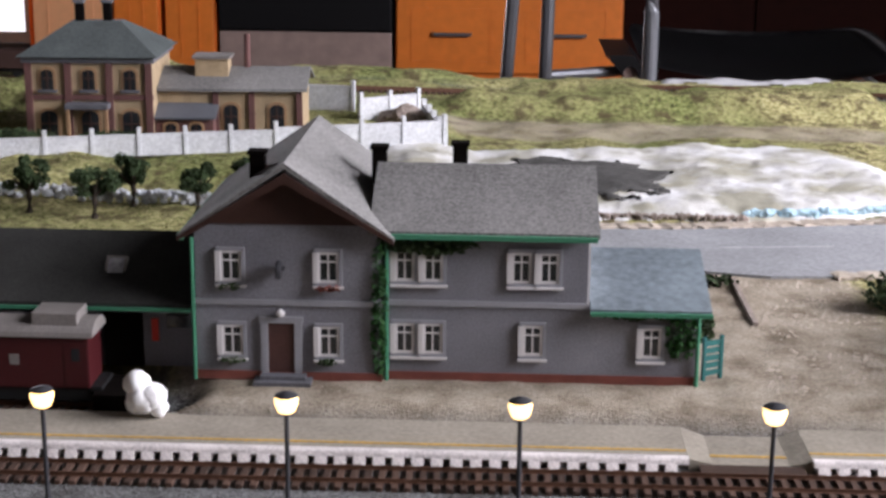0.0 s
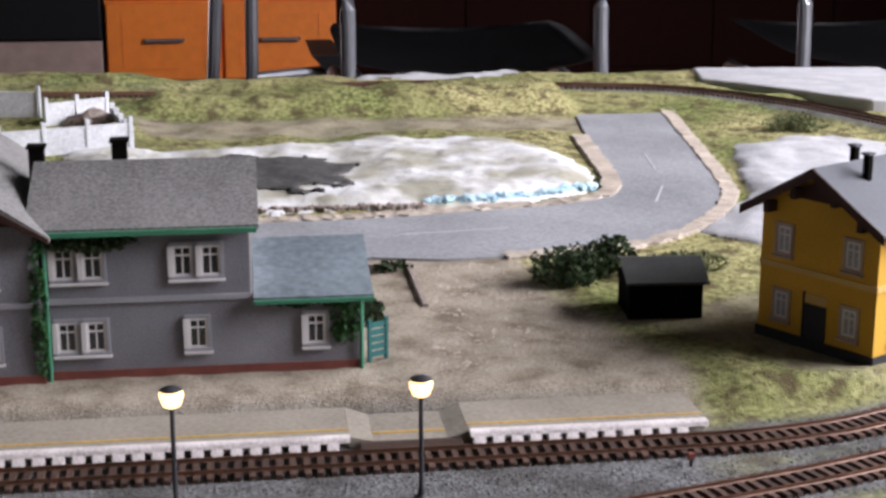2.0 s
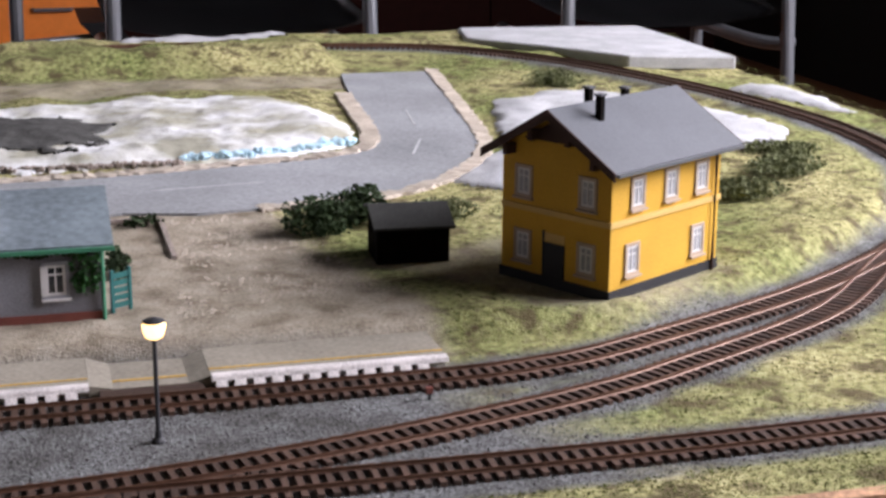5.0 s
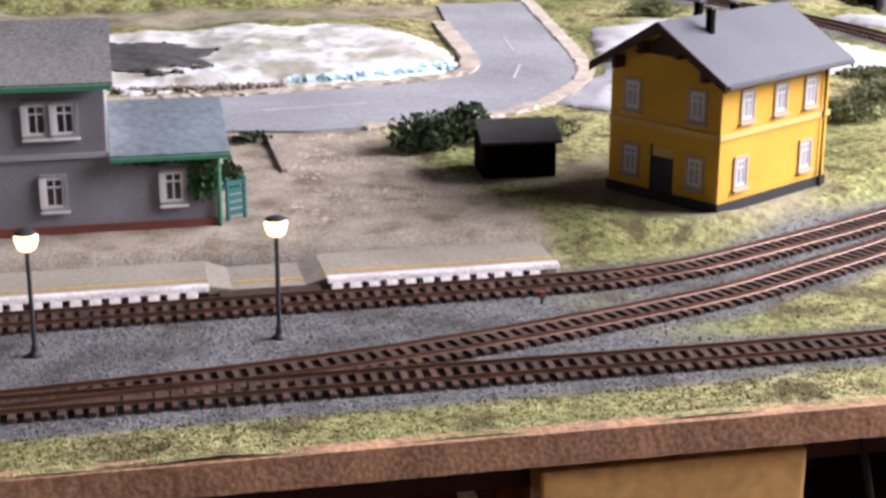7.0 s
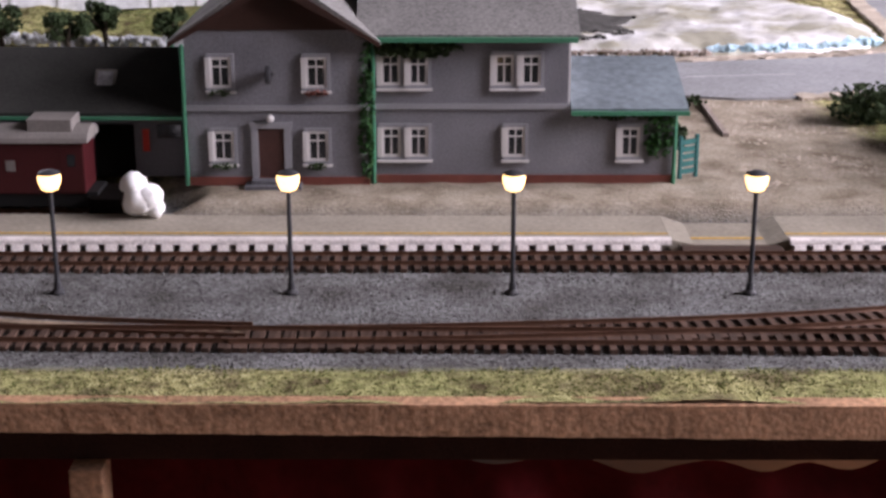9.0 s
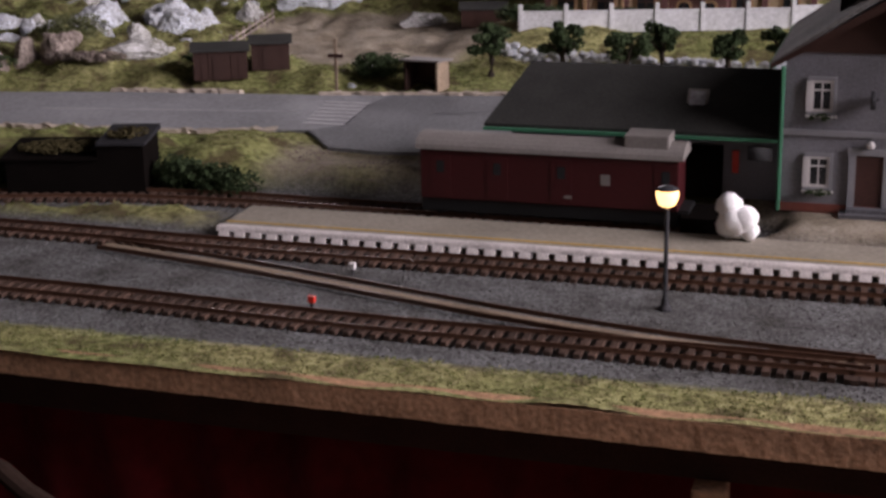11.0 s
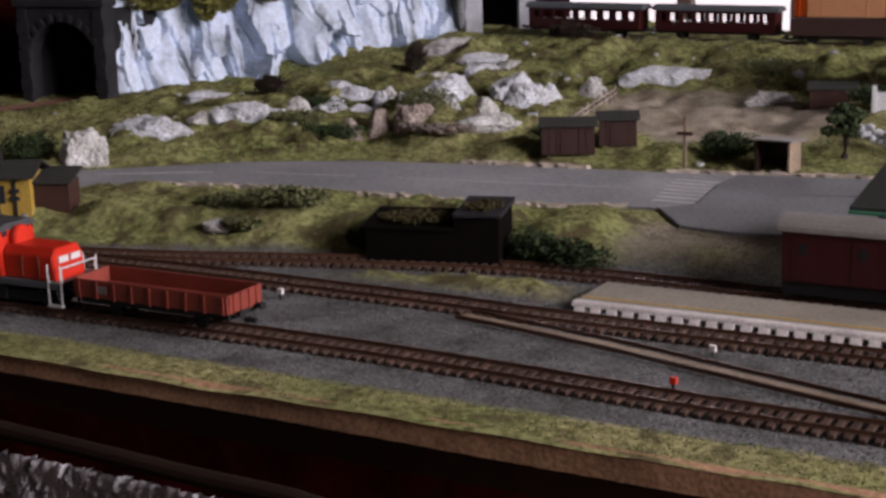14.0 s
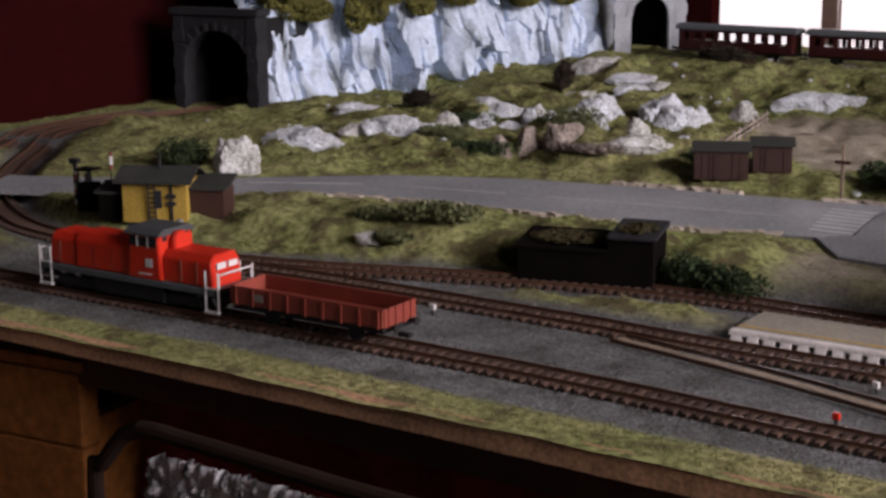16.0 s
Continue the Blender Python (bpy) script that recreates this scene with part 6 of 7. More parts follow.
fac = thing("brick_factory", -5.74, 6.85, 0.17, 3, "yellow brick model factory office with hipped slate roof", "factory")
fac.scale = (0.92, 1.0, 1.08)
part("main_block", B(-0.73, 0.73, 0, 1.2, 0, 0.9), M_BRICK_Y, fac)
b = bmesh.new()
lo = [b.verts.new(p) for p in ((-0.82, -0.09, 0.9), (0.82, -0.09, 0.9), (0.82, 1.29, 0.9), (-0.82, 1.29, 0.9))]
up_ = [b.verts.new(p) for p in ((-0.3, 0.5, 1.2), (0.3, 0.5, 1.2), (0.3, 0.7, 1.2), (-0.3, 0.7, 1.2))]
b.faces.new(lo[::-1])
b.faces.new(up_)
for k in range(4):
    b.faces.new((lo[k], lo[(k + 1) % 4], up_[(k + 1) % 4], up_[k]))
part("roof", b, M_WORKSROOF, fac)
part("eaves_band", B(-0.77, 0.77, -0.04, 1.24, 0.84, 0.899), M_STONEGREY, fac)
part("string_course", B(-0.75, 0.75, -0.022, 0.0, 0.47, 0.52), M_BRICK_R, fac)
for x in (-0.7, -0.24, 0.24, 0.7):
    part("pilaster", B(x - 0.04, x + 0.04, -0.03, 0.0, 0, 0.84), M_BRICK_R, fac)
for x in (-0.48, 0.0, 0.48):
    arch_window(fac, x, 0.57, 0.14, 0.2, -0.002)
    arch_window(fac, x, 0.06, 0.2, 0.3, -0.002)
part("canopy", B(-0.25, 0.25, -0.2, 0.0, 0.40, 0.45), M_STONEGREY, fac)
for x in (-0.22, 0.22):
    part("canopy_post", B(x - 0.02, x + 0.02, -0.19, -0.15, 0, 0.4), M_BRICKTRIM, fac)
for x, y in ((-0.2, 0.55), (0.12, 0.6)):
    c = part("chimney", B(x - 0.05, x + 0.05, y - 0.05, y + 0.05, 1.1, 1.38, bevel=0.005), M_SOOT, fac)
    part("cap", B(x - 0.065, x + 0.065, y - 0.065, y + 0.065, 1.381, 1.41), M_STONEGREY, c)
part("wing", B(0.74, 2.45, 0.35, 1.3, 0, 0.52), M_BRICK_Y, fac)
part("wing_roof", prism(bmesh.new(), [(0.28, 0.52), (0.28, 0.55), (0.8, 0.72), (1.38, 0.55), (1.38, 0.52), (0.8, 0.69)], 0.735, 2.52, "x"), M_SLATE, fac)
part("roof_light", B(1.15, 1.55, 0.55, 0.85, 0.62, 0.82, bevel=0.005), M_BRICK_Y, fac)
part("roof_light_cover", B(1.12, 1.58, 0.52, 0.88, 0.821, 0.85), M_CARROOF, fac)
part("red_annex", B(0.74, 1.42, 0.1, 0.35, 0, 0.27), M_BRICK_R, fac)
part("annex_roof", prism(bmesh.new(), [(0.04, 0.27), (0.04, 0.29), (0.36, 0.40), (0.36, 0.38)], 0.735, 1.46, "x"), M_ANTHRACITE, fac)
for x in (0.92, 1.22):
    arch_window(fac, x, 0.04, 0.13, 0.18, 0.098)
for x in (1.6, 2.15):
    arch_window(fac, x, 0.1, 0.17, 0.28, 0.348)
for x in (1.42, 1.85, 2.42):
    part("pilaster", B(x - 0.035, x + 0.035, 0.32, 0.35, 0, 0.52), M_BRICK_R, fac)
part("stack", lathe(bmesh.new(), [(0.045, 0.6), (0.035, 1.05)], 1.75, 0.8, 10), M_BRICK_R, fac)


def concrete_fence(x0, y0, x1, y1, label, h=0.27):
    L = math.hypot(x1 - x0, y1 - y0)
    t = thing("concrete_fence", x0, y0, ground_z(x0, y0) - 0.02, math.degrees(math.atan2(y1 - y0, x1 - x0)), label, "fence", "concrete fence runs")
    n = max(1, round(L / 0.46))
    w = L / n
    for i in range(n):
        p = part("panel", B(i * w + 0.02, (i + 1) * w - 0.02, -0.015, 0.015, 0, h, bevel=0.004), M_CONCRETE, t)
        part("top_band", B(i * w + 0.02, (i + 1) * w - 0.02, -0.022, 0.022, h + 0.001, h + 0.03), M_CONCRETE, p)
    for i in range(n + 1):
        part("post", B(i * w - 0.024, i * w + 0.024, -0.03, 0.03, 0, h + 0.1, bevel=0.006), M_CONCRETE, t)
    return t


concrete_fence(-6.45, 5.85, -3.7, 6.65, "white concrete panel fence with tall posts", 0.2)
concrete_fence(-3.7, 6.65, -1.93, 7.25, "white concrete panel fence with tall posts", 0.26)
concrete_fence(-1.93, 7.25, -2.25, 8.9, "white concrete panel fence returning to the tracks", 0.26)
concrete_fence(-3.78, 9.35, -3.14, 9.25, "short white concrete panel fence by the yard", 0.3)
concrete_fence(-3.0, 8.75, -2.34, 9.2, "short white concrete panel fence by the yard", 0.26)
tagged(part("boulder", lump(bmesh.new(), -2.45, 8.75, 0.14, 0.3, 0.22, 0.2, 4, 0.4, 3), M_BROWNROCK), "brown weathered boulder behind the concrete fence", "boulder")

# ---------------------------------------------------------------- train on the back line


def back_rail(x):
    y = float(np.interp(x, [q[0] for q in LINE_BACK], [q[1] for q in LINE_BACK]))
    return y, float(np.interp(x, [-9.0, -6.0, -3.5, -1.0], [0.385, 0.36, 0.24, 0.12])) + 0.051


def coach(x, rz, body_m, roof_m, length, label, windows=8):
    """A coach whose windows are open right through it."""
    y, z = back_rail(x)
    t = thing("passenger_coach", x, y, z, rz, label, "coach", "coaches on the back line")
    h = length / 2
    part("lower_body", B(-h, h, -0.15, 0.15, 0.12, 0.25, bevel=0.004), body_m, t)
    for s_ in (-1, 1):
        part("upper_rail", B(-h, h, s_ * 0.142 - 0.008, s_ * 0.142 + 0.008, 0.365, 0.40), body_m, t)
        for i in range(windows + 1):
            xx = -h + i * length / windows
            e = 0.09 if i in (0, windows) else 0.032
            part("window_post", B(max(-h, xx - e), min(h, xx + e), s_ * 0.142 - 0.008, s_ * 0.142 + 0.008, 0.251, 0.364), body_m, t)
    for s_ in (-1, 1):
        part("end_wall", B(s_ * h - 0.01, s_ * h + 0.01, -0.133, 0.133, 0.251, 0.40), body_m, t)
        part("platform_step", B(s_ * (h + 0.045) - 0.034, s_ * (h + 0.045) + 0.034, -0.12, 0.12, 0.1, 0.13), M_CHASSIS, t)
        buffers(t, s_ * (h + 0.06), s_)
    prof_ = [(0.165 * math.cos(a), 0.401 + 0.08 * math.sin(a)) for a in (math.pi * k / 10 for k in range(11))]
    part("roof", prism(bmesh.new(), prof_, -h - 0.05, h + 0.05, "x"), roof_m, t)
    part("underframe", B(-h, h, -0.1, 0.1, 0.085, 0.119), M_CHASSIS, t)
    axle(t, -h * 0.6)
    axle(t, h * 0.6)
    return t


coach(-11.62, -5, M_CARDARK, M_LOCOGREY, 1.78, "dark red model passenger coach with grey roof", 9)
coach(-9.65, -3, M_CARDARK, M_LOCOGREY, 1.72, "dark red model passenger coach with grey roof", 9)
ty, tz = back_rail(-7.95)
tub = thing("open_wagon", -7.95, ty, tz, 3, "dark brown open model goods wagon", "wagon")
part("floor", B(-0.6, 0.6, -0.14, 0.14, 0.12, 0.14), M_SHEDBROWN, tub)
for s_ in (-1, 1):
    part("side_board", B(-0.62, 0.62, s_ * 0.15 - 0.01, s_ * 0.15 + 0.01, 0.12, 0.34, bevel=0.003), M_SHEDBROWN, tub)
    part("end_board", B(s_ * 0.61 - 0.01, s_ * 0.61 + 0.01, -0.139, 0.139, 0.141, 0.34), M_SHEDBROWN, tub)
    buffers(tub, s_ * 0.62, s_)
    axle(tub, s_ * 0.36)
part("underframe", B(-0.6, 0.6, -0.1, 0.1, 0.07, 0.119), M_CHASSIS, tub)
ey, ez = back_rail(-6.5)
eng = thing("steam_locomotive", -6.5, ey, ez, 4, "black model steam locomotive with tender on the back line", "locomotive")
b = tube(bmesh.new(), [(-0.5, 0, 0.3), (0.45, 0, 0.3)], 0.12, 16)
part("boiler", b, M_CHASSIS, eng)
part("cab", B(-0.62, -0.4, -0.15, 0.15, 0.1, 0.5, bevel=0.01), M_CHASSIS, eng)
part("chimney", lathe(bmesh.new(), [(0.04, 0.38), (0.035, 0.5), (0.05, 0.52)], 0.36, 0, 12), M_CHASSIS, eng)
part("dome", lathe(bmesh.new(), [(0.06, 0.38), (0.05, 0.45), (0.02, 0.48)], 0.0, 0, 12), M_CHASSIS, eng)
part("running_board", B(-0.6, 0.55, -0.15, 0.15, 0.14, 0.165), M_BRICKRED, eng)
for x in (-0.4, -0.15, 0.1, 0.36):
    axle(eng, x, 0.065)

# ---------------------------------------------------------------- scattered grass
def grass_material():
    m = bpy.data.materials.new("scatter_grass")
    m.use_nodes = True
    nt = m.node_tree
    b = nt.nodes["Principled BSDF"]
    b.inputs["Roughness"].default_value = 0.95
    b.inputs["Specular IOR Level"].default_value = 0.05
    g = nt.nodes.new("ShaderNodeNewGeometry")
    r = nt.nodes.new("ShaderNodeValToRGB")
    for p in (0.45, 0.75):
        r.color_ramp.elements.new(p)
    for e, (p, c) in zip(r.color_ramp.elements, ((0.0, (0.055, 0.06, 0.02)), (0.45, (0.155, 0.175, 0.062)), (0.75, (0.235, 0.235, 0.1)), (1.0, (0.34, 0.305, 0.17)))):
        e.position, e.color = p, (*c, 1)
    nt.links.new(g.outputs["Random Per Island"], r.inputs[0])
    nt.links.new(r.outputs[0], b.inputs["Base Color"])
    return m


def scatter_grass(name, count, box_, size, seed, label):
    """Short tufts wherever the ground is green, as one mesh."""
    r = np.random.RandomState(seed)
    x = r.uniform(box_[0], box_[1], count)
    y = r.uniform(box_[2], box_[3], count)
    i = np.clip(np.round((x - GX[0]) / 0.075).astype(int), 0, cols_n - 1)
    j = np.clip(np.round((y - GY[0]) / 0.075).astype(int), 0, rows_n - 1)
    bare = np.maximum(sand, gravel)[j, i] + (d_road[j, i] < 0.06) + np.minimum(0.9, (within(x, y, SNOW_A) < 0) + (within(x, y, SNOW_B) < 0))
    patch = 0.5 + 0.9 * n_mid[j, i] + 0.6 * n_small[j, i]
    keep = (bare < 0.35) & (r.uniform(0, 1, count) < np.clip(patch + 0.25, 0.08, 1))
    x, y, z = x[keep], y[keep], Z[j, i][keep]
    n = len(x)
    s = size * r.uniform(0.5, 1.5, n)
    a = r.uniform(0, 2 * np.pi, n)
    lean = r.uniform(-1.3, 1.3, (n, 2)) * s[:, None]
    ca, sa = np.cos(a) * s * 0.45, np.sin(a) * s * 0.45
    v = np.empty((n, 4, 3))
    v[:, 0] = np.stack([x - ca, y - sa, z - 0.004], -1)
    v[:, 1] = np.stack([x + ca, y + sa, z - 0.004], -1)
    v[:, 2] = np.stack([x + ca * 0.7 + lean[:, 0], y + sa * 0.7 + lean[:, 1], z + s * 0.4], -1)
    v[:, 3] = np.stack([x - ca * 0.7 + lean[:, 0], y - sa * 0.7 + lean[:, 1], z + s * 0.34], -1)
    me = bpy.data.meshes.new(name)
    me.from_pydata((v.reshape(-1, 3) * U).tolist(), [], np.arange(4 * n).reshape(-1, 4).tolist())
    me.materials.append(M_GRASS)
    return tagged(new(name, me), label, "grass", kind="stuff")


M_GRASS = grass_material()
scatter_grass("grass", 90000, (-18.5, 9.5, FRONT + 0.06, -2.85), 0.010, 1, "short yellow-green scatter grass along the board's front")
scatter_grass("grass", 150000, (-14.5, 9.5, -2.8, 3.0), 0.012, 2, "short olive scatter grass round the tracks and house")
scatter_grass("grass", 150000, (-17.8, -2.0, 2.2, 10.2), 0.016, 3, "rough olive scatter grass on the hillside")
scatter_grass("grass", 60000, (-2.0, 9.0, 3.0, 11.6), 0.014, 4, "dry yellow-green scatter grass on the banks")


def scatter_stones(name, count, box_, size, seed, label):
    """Loose ballast stones wherever the ground is gravel, as one mesh."""
    r = np.random.RandomState(seed)
    x, y = r.uniform(box_[0], box_[1], count), r.uniform(box_[2], box_[3], count)
    i = np.clip(np.round((x - GX[0]) / 0.075).astype(int), 0, cols_n - 1)
    j = np.clip(np.round((y - GY[0]) / 0.075).astype(int), 0, rows_n - 1)
    keep = (gravel[j, i] > 0.4) & (r.uniform(0, 1, count) < np.where(d_tracks[j, i] < 0.34, 1.0, 0.35))
    x, y, z = x[keep], y[keep], Z[j, i][keep]
    n = len(x)
    s = size * r.uniform(0.5, 1.4, n)
    base = np.array([(1, 0, 0), (-0.5, 0.87, 0), (-0.5, -0.87, 0), (0, 0, 0.6)])
    v = base[None] * s[:, None, None] * r.uniform(0.6, 1.3, (n, 4, 3)) + r.uniform(-0.25, 0.25, (n, 4, 3)) * s[:, None, None]
    a = r.uniform(0, 2 * np.pi, n)
    c, q = np.cos(a)[:, None], np.sin(a)[:, None]
    v = np.stack([v[..., 0] * c - v[..., 1] * q + x[:, None], v[..., 0] * q + v[..., 1] * c + y[:, None], v[..., 2] + z[:, None] - 0.002], -1)
    k = 4 * np.arange(n)[:, None]
    f = np.concatenate([k + np.array([[0, 1, 3]]), k + np.array([[1, 2, 3]]), k + np.array([[2, 0, 3]])])
    me = bpy.data.meshes.new(name)
    me.from_pydata((v.reshape(-1, 3) * U).tolist(), [], f.tolist())
    me.materials.append(M_STONES)
    return tagged(new(name, me), label, "ballast", kind="stuff")


def stone_material():
    m = bpy.data.materials.new("loose_ballast")
    m.use_nodes = True
    nt = m.node_tree
    b = nt.nodes["Principled BSDF"]
    b.inputs["Roughness"].default_value = 0.9
    b.inputs["Specular IOR Level"].default_value = 0.2
    g = nt.nodes.new("ShaderNodeNewGeometry")
    r = nt.nodes.new("ShaderNodeValToRGB")
    r.color_ramp.elements[0].color = (0.05, 0.047, 0.044, 1)
    r.color_ramp.elements[1].color = (0.17, 0.17, 0.172, 1)
    nt.links.new(g.outputs["Random Per Island"], r.inputs[0])
    nt.links.new(r.outputs[0], b.inputs["Base Color"])
    return m


M_STONES = stone_material()
scatter_stones("ballast", 110000, (-13.0, 7.0, -3.1, -0.1), 0.010, 5, "loose grey ballast stones between the tracks")


def scatter_crumbs(count, poly, size, seed, material, label):
    """Loose crumbs of earth lying on the sandy yard."""
    r = np.random.RandomState(seed)
    x = r.uniform(min(p[0] for p in poly), max(p[0] for p in poly), count)
    y = r.uniform(min(p[1] for p in poly), max(p[1] for p in poly), count)
    ok = (within(x, y, poly) < -0.03) & (np.array([noise.noise(Vector((a * 1.3, c * 1.7, seed))) + 0.6 * noise.noise(Vector((a * 4.3, c * 5.7, seed))) for a, c in zip(x, y)]) > r.uniform(-0.3, 0.5, count))
    bm = bmesh.new()
    for a, c, q in zip(x[ok], y[ok], r.uniform(0.4, 1.5, ok.sum())):
        z, s = ground_z(a, c), size * q
        v = [bm.verts.new((a + dx * s, c + dy * s, z + dz * s)) for dx, dy, dz in ((1.3, 0, -0.1), (-0.6, 0.8, -0.1), (-0.5, -0.9, -0.1), (0.1, 0, 0.55))]
        for f in ((0, 1, 3), (1, 2, 3), (2, 0, 3)):
            bm.faces.new([v[k] for k in f])
    return tagged(part("earth_crumbs", bm, material), label, "earth", kind="stuff")


scatter_crumbs(3500, [(0.4, -0.2), (1.9, 0.3), (1.75, 1.6), (1.5, 2.6), (0.6, 2.5), (0.5, 1.0)], 0.014, 3, M_VERGE, "loose brown crumbs on the sandy yard")
scatter_crumbs(1200, [(-3.3, -0.5), (1.9, -0.5), (1.9, -0.1), (-3.3, -0.1)], 0.007, 6, M_VERGE, "fine pale grit on the station forecourt")
scatter_crumbs(3000, DIRT, 0.012, 9, M_BROWNROCK, "loose brown crumbs beside the road junction")

# ---------------------------------------------------------------- room
FLOOR = -5.2


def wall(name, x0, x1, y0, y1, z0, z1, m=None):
    return tagged(part(name, B(x0, x1, y0, y1, z0, z1), m or M_WALLPAINT), "plain room wall, painted dark to cut bounced light", "wall", kind="structure")


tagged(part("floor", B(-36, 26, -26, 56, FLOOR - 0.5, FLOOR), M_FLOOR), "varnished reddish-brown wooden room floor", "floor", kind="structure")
tagged(part("ceiling", B(-36, 26, -26, 56, 20.0, 20.5), M_CEILING), "plain room ceiling, painted dark to cut bounced light", "ceiling", kind="structure")
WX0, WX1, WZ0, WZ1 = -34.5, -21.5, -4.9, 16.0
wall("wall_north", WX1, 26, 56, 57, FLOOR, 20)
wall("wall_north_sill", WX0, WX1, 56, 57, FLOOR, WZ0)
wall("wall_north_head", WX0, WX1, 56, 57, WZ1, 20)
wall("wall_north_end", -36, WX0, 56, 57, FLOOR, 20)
wall("wall_south", -36, 26, -27, -26, FLOOR, 20, M_SOUTHWALL)
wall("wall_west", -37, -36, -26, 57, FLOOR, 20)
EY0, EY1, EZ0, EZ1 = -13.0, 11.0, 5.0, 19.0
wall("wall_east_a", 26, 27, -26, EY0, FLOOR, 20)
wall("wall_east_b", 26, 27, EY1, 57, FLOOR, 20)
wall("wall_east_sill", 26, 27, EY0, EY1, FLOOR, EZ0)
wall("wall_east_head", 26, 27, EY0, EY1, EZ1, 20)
M_SKYGLOW = glow("overcast_daylight", (0.9, 0.94, 1.0), 2.2)
tagged(part("backdrop", B(WX0 - 4, WX1 + 4, 60, 60.2, WZ0 - 4, WZ1 + 4), M_SKYGLOW), "bright overcast daylight outside the window", "backdrop", kind="structure")
tagged(part("backdrop", B(30, 30.2, EY0 - 4, EY1 + 4, EZ0 - 4, EZ1 + 4), M_SKYGLOW), "bright overcast daylight outside the window", "backdrop", kind="structure")
win = thing("window_1", WX0, 56.5, WZ0, 0, "tall bright window with a grey frame", "window", kind="structure")
for x in (0.2, 7.6, 12.8):
    part("mullion", B(x - 0.35, x + 0.35, -0.4, 0.2, 0, WZ1 - WZ0), M_CARROOF, win)
for z in (0.2, 20.0):
    part("rail", B(0, WX1 - WX0, -0.3, 0.1, z - 0.25, z + 0.25), M_CARROOF, win)
cur = thing("curtain", -19.6, 55.0, FLOOR, 0, "orange hanging curtain beside the bright window", "curtain")
bm = bmesh.new()
for i in range(60):
    a = [bm.verts.new((-1.9 + 3.8 * k / 60, 0.25 * math.sin(k * 1.1), z)) for k, z in ((i, 0.2), (i + 1, 0.2), (i + 1, 22), (i, 22))]
    bm.faces.new(a)
bmesh.ops.remove_doubles(bm, verts=bm.verts, dist=0.001)
M_CURTAIN = mat("orange_curtain_cloth", (0.75, 0.24, 0.05), 0.9, 0.15, 20, 0.1)
part("cloth", bm, M_CURTAIN, cur)

# Dark red boards that shield the layout's west end.
M_REDBOARD = mat("dark_red_painted_board", (0.024, 0.002, 0.002), 0.9, 0.25, 14, 0.1, spec=0.05)
tagged(part("side_panel", B(-18.3, -17.85, -3.0, 14.0, -4.0, 9.0), M_REDBOARD), "tall dark red board at the layout's end", "panel", kind="structure")
tagged(part("rear_panel", B(-17.84, -13.55, 13.75, 14.1, -4.0, 9.0), M_REDBOARD), "tall dark red board behind the mountain", "panel", kind="structure")

# Kitchen front with oven.
KY = 44.0
for i, (x0, x1) in enumerate(((-17.95, -15.15), (-15.1, -13.4), (-13.3, -11.45), (-5.25, 2.65))):
    k = thing("kitchen_cabinet", x0, KY, FLOOR, 0, "orange wood-veneer kitchen cabinet with framed fronts", "cabinet", "kitchen cabinets")
    w = x1 - x0
    # The first cabinet is paler: the window's glare is put into its veneer colour.
    veneer = M_GLAREVENEER if i == 0 else M_ORANGE
    part("body", B(0.02, w - 0.02, 0.1, 5.6, 0.0, 8.4 if i == 3 else 14), veneer, k)
    part("toe_board", B(0.02, w - 0.02, 0.3, 0.4, 0.0, 0.9), M_BROWN, k)
    n = 2 if i == 3 else 1
    for j in range(n):
        a, c = j * w / n + 0.08, (j + 1) * w / n - 0.08
        for z0, z1 in ((1.0, 3.6), (3.75, 8.3)) if i == 3 else ((1.0, 13.8),):
            d = part("door_front", B(a, c, -0.12, 0.1, z0, z1, bevel=0.05), veneer, k)
            bm = bmesh.new()
            for q in ((a + 0.5, c - 0.5, z1 - 0.42, z1 - 0.36), (a + 0.5, c - 0.5, z0 + 0.36, z0 + 0.42), (a + 0.5, a + 0.56, z0 + 0.42, z1 - 0.42), (c - 0.56, c - 0.5, z0 + 0.42, z1 - 0.42)):
                box(bm, q[0], q[1], -0.15, -0.121, q[2], q[3])
            part("panel_moulding", bm, veneer, d)
            if i == 3:
                m_ = (a + c) / 2
                part("handle", tube(bmesh.new(), [(m_ - 0.65, -0.15, z0 + 1.35), (m_ - 0.6, -0.32, z0 + 1.35), (m_ + 0.6, -0.32, z0 + 1.35), (m_ + 0.65, -0.15, z0 + 1.35)], 0.07, 8), M_STEEL, d, "brushed steel bar handle")
oven = thing("oven", -11.38, KY, FLOOR, 0, "black glass oven with a brushed steel lower panel", "oven")
M_BRUSHED = mat("brushed_steel", (0.46, 0.34, 0.30), 0.45, 0.2, 10, 0.02, metal=0.35)
part("body", B(0.02, 6.05, 0.1, 5.6, 0.0, 8.4), M_SEAT, oven)
part("lower_panel", B(0.04, 6.03, -0.1, 0.1, 0.6, 2.35, bevel=0.03), M_BRUSHED, oven, "brushed steel panel")
part("glass_door", B(0.04, 6.03, -0.14, 0.1, 2.42, 7.2, bevel=0.04), M_SEAT, oven, "black glass door")
cup = thing("dark_cupboard", 2.75, 46.0, FLOOR, 0, "tall dark reddish wooden cupboard", "cupboard")
part("body", B(0.0, 23.2, 0.0, 3.0, 0.0, 22.0), M_DARKWOOD, cup)
for i in range(5):
    part("door", B(0.06 + i * 4.63, 4.6 + i * 4.63, -0.12, 0.0, 0.9, 21.5, bevel=0.04), M_DARKWOOD, cup)


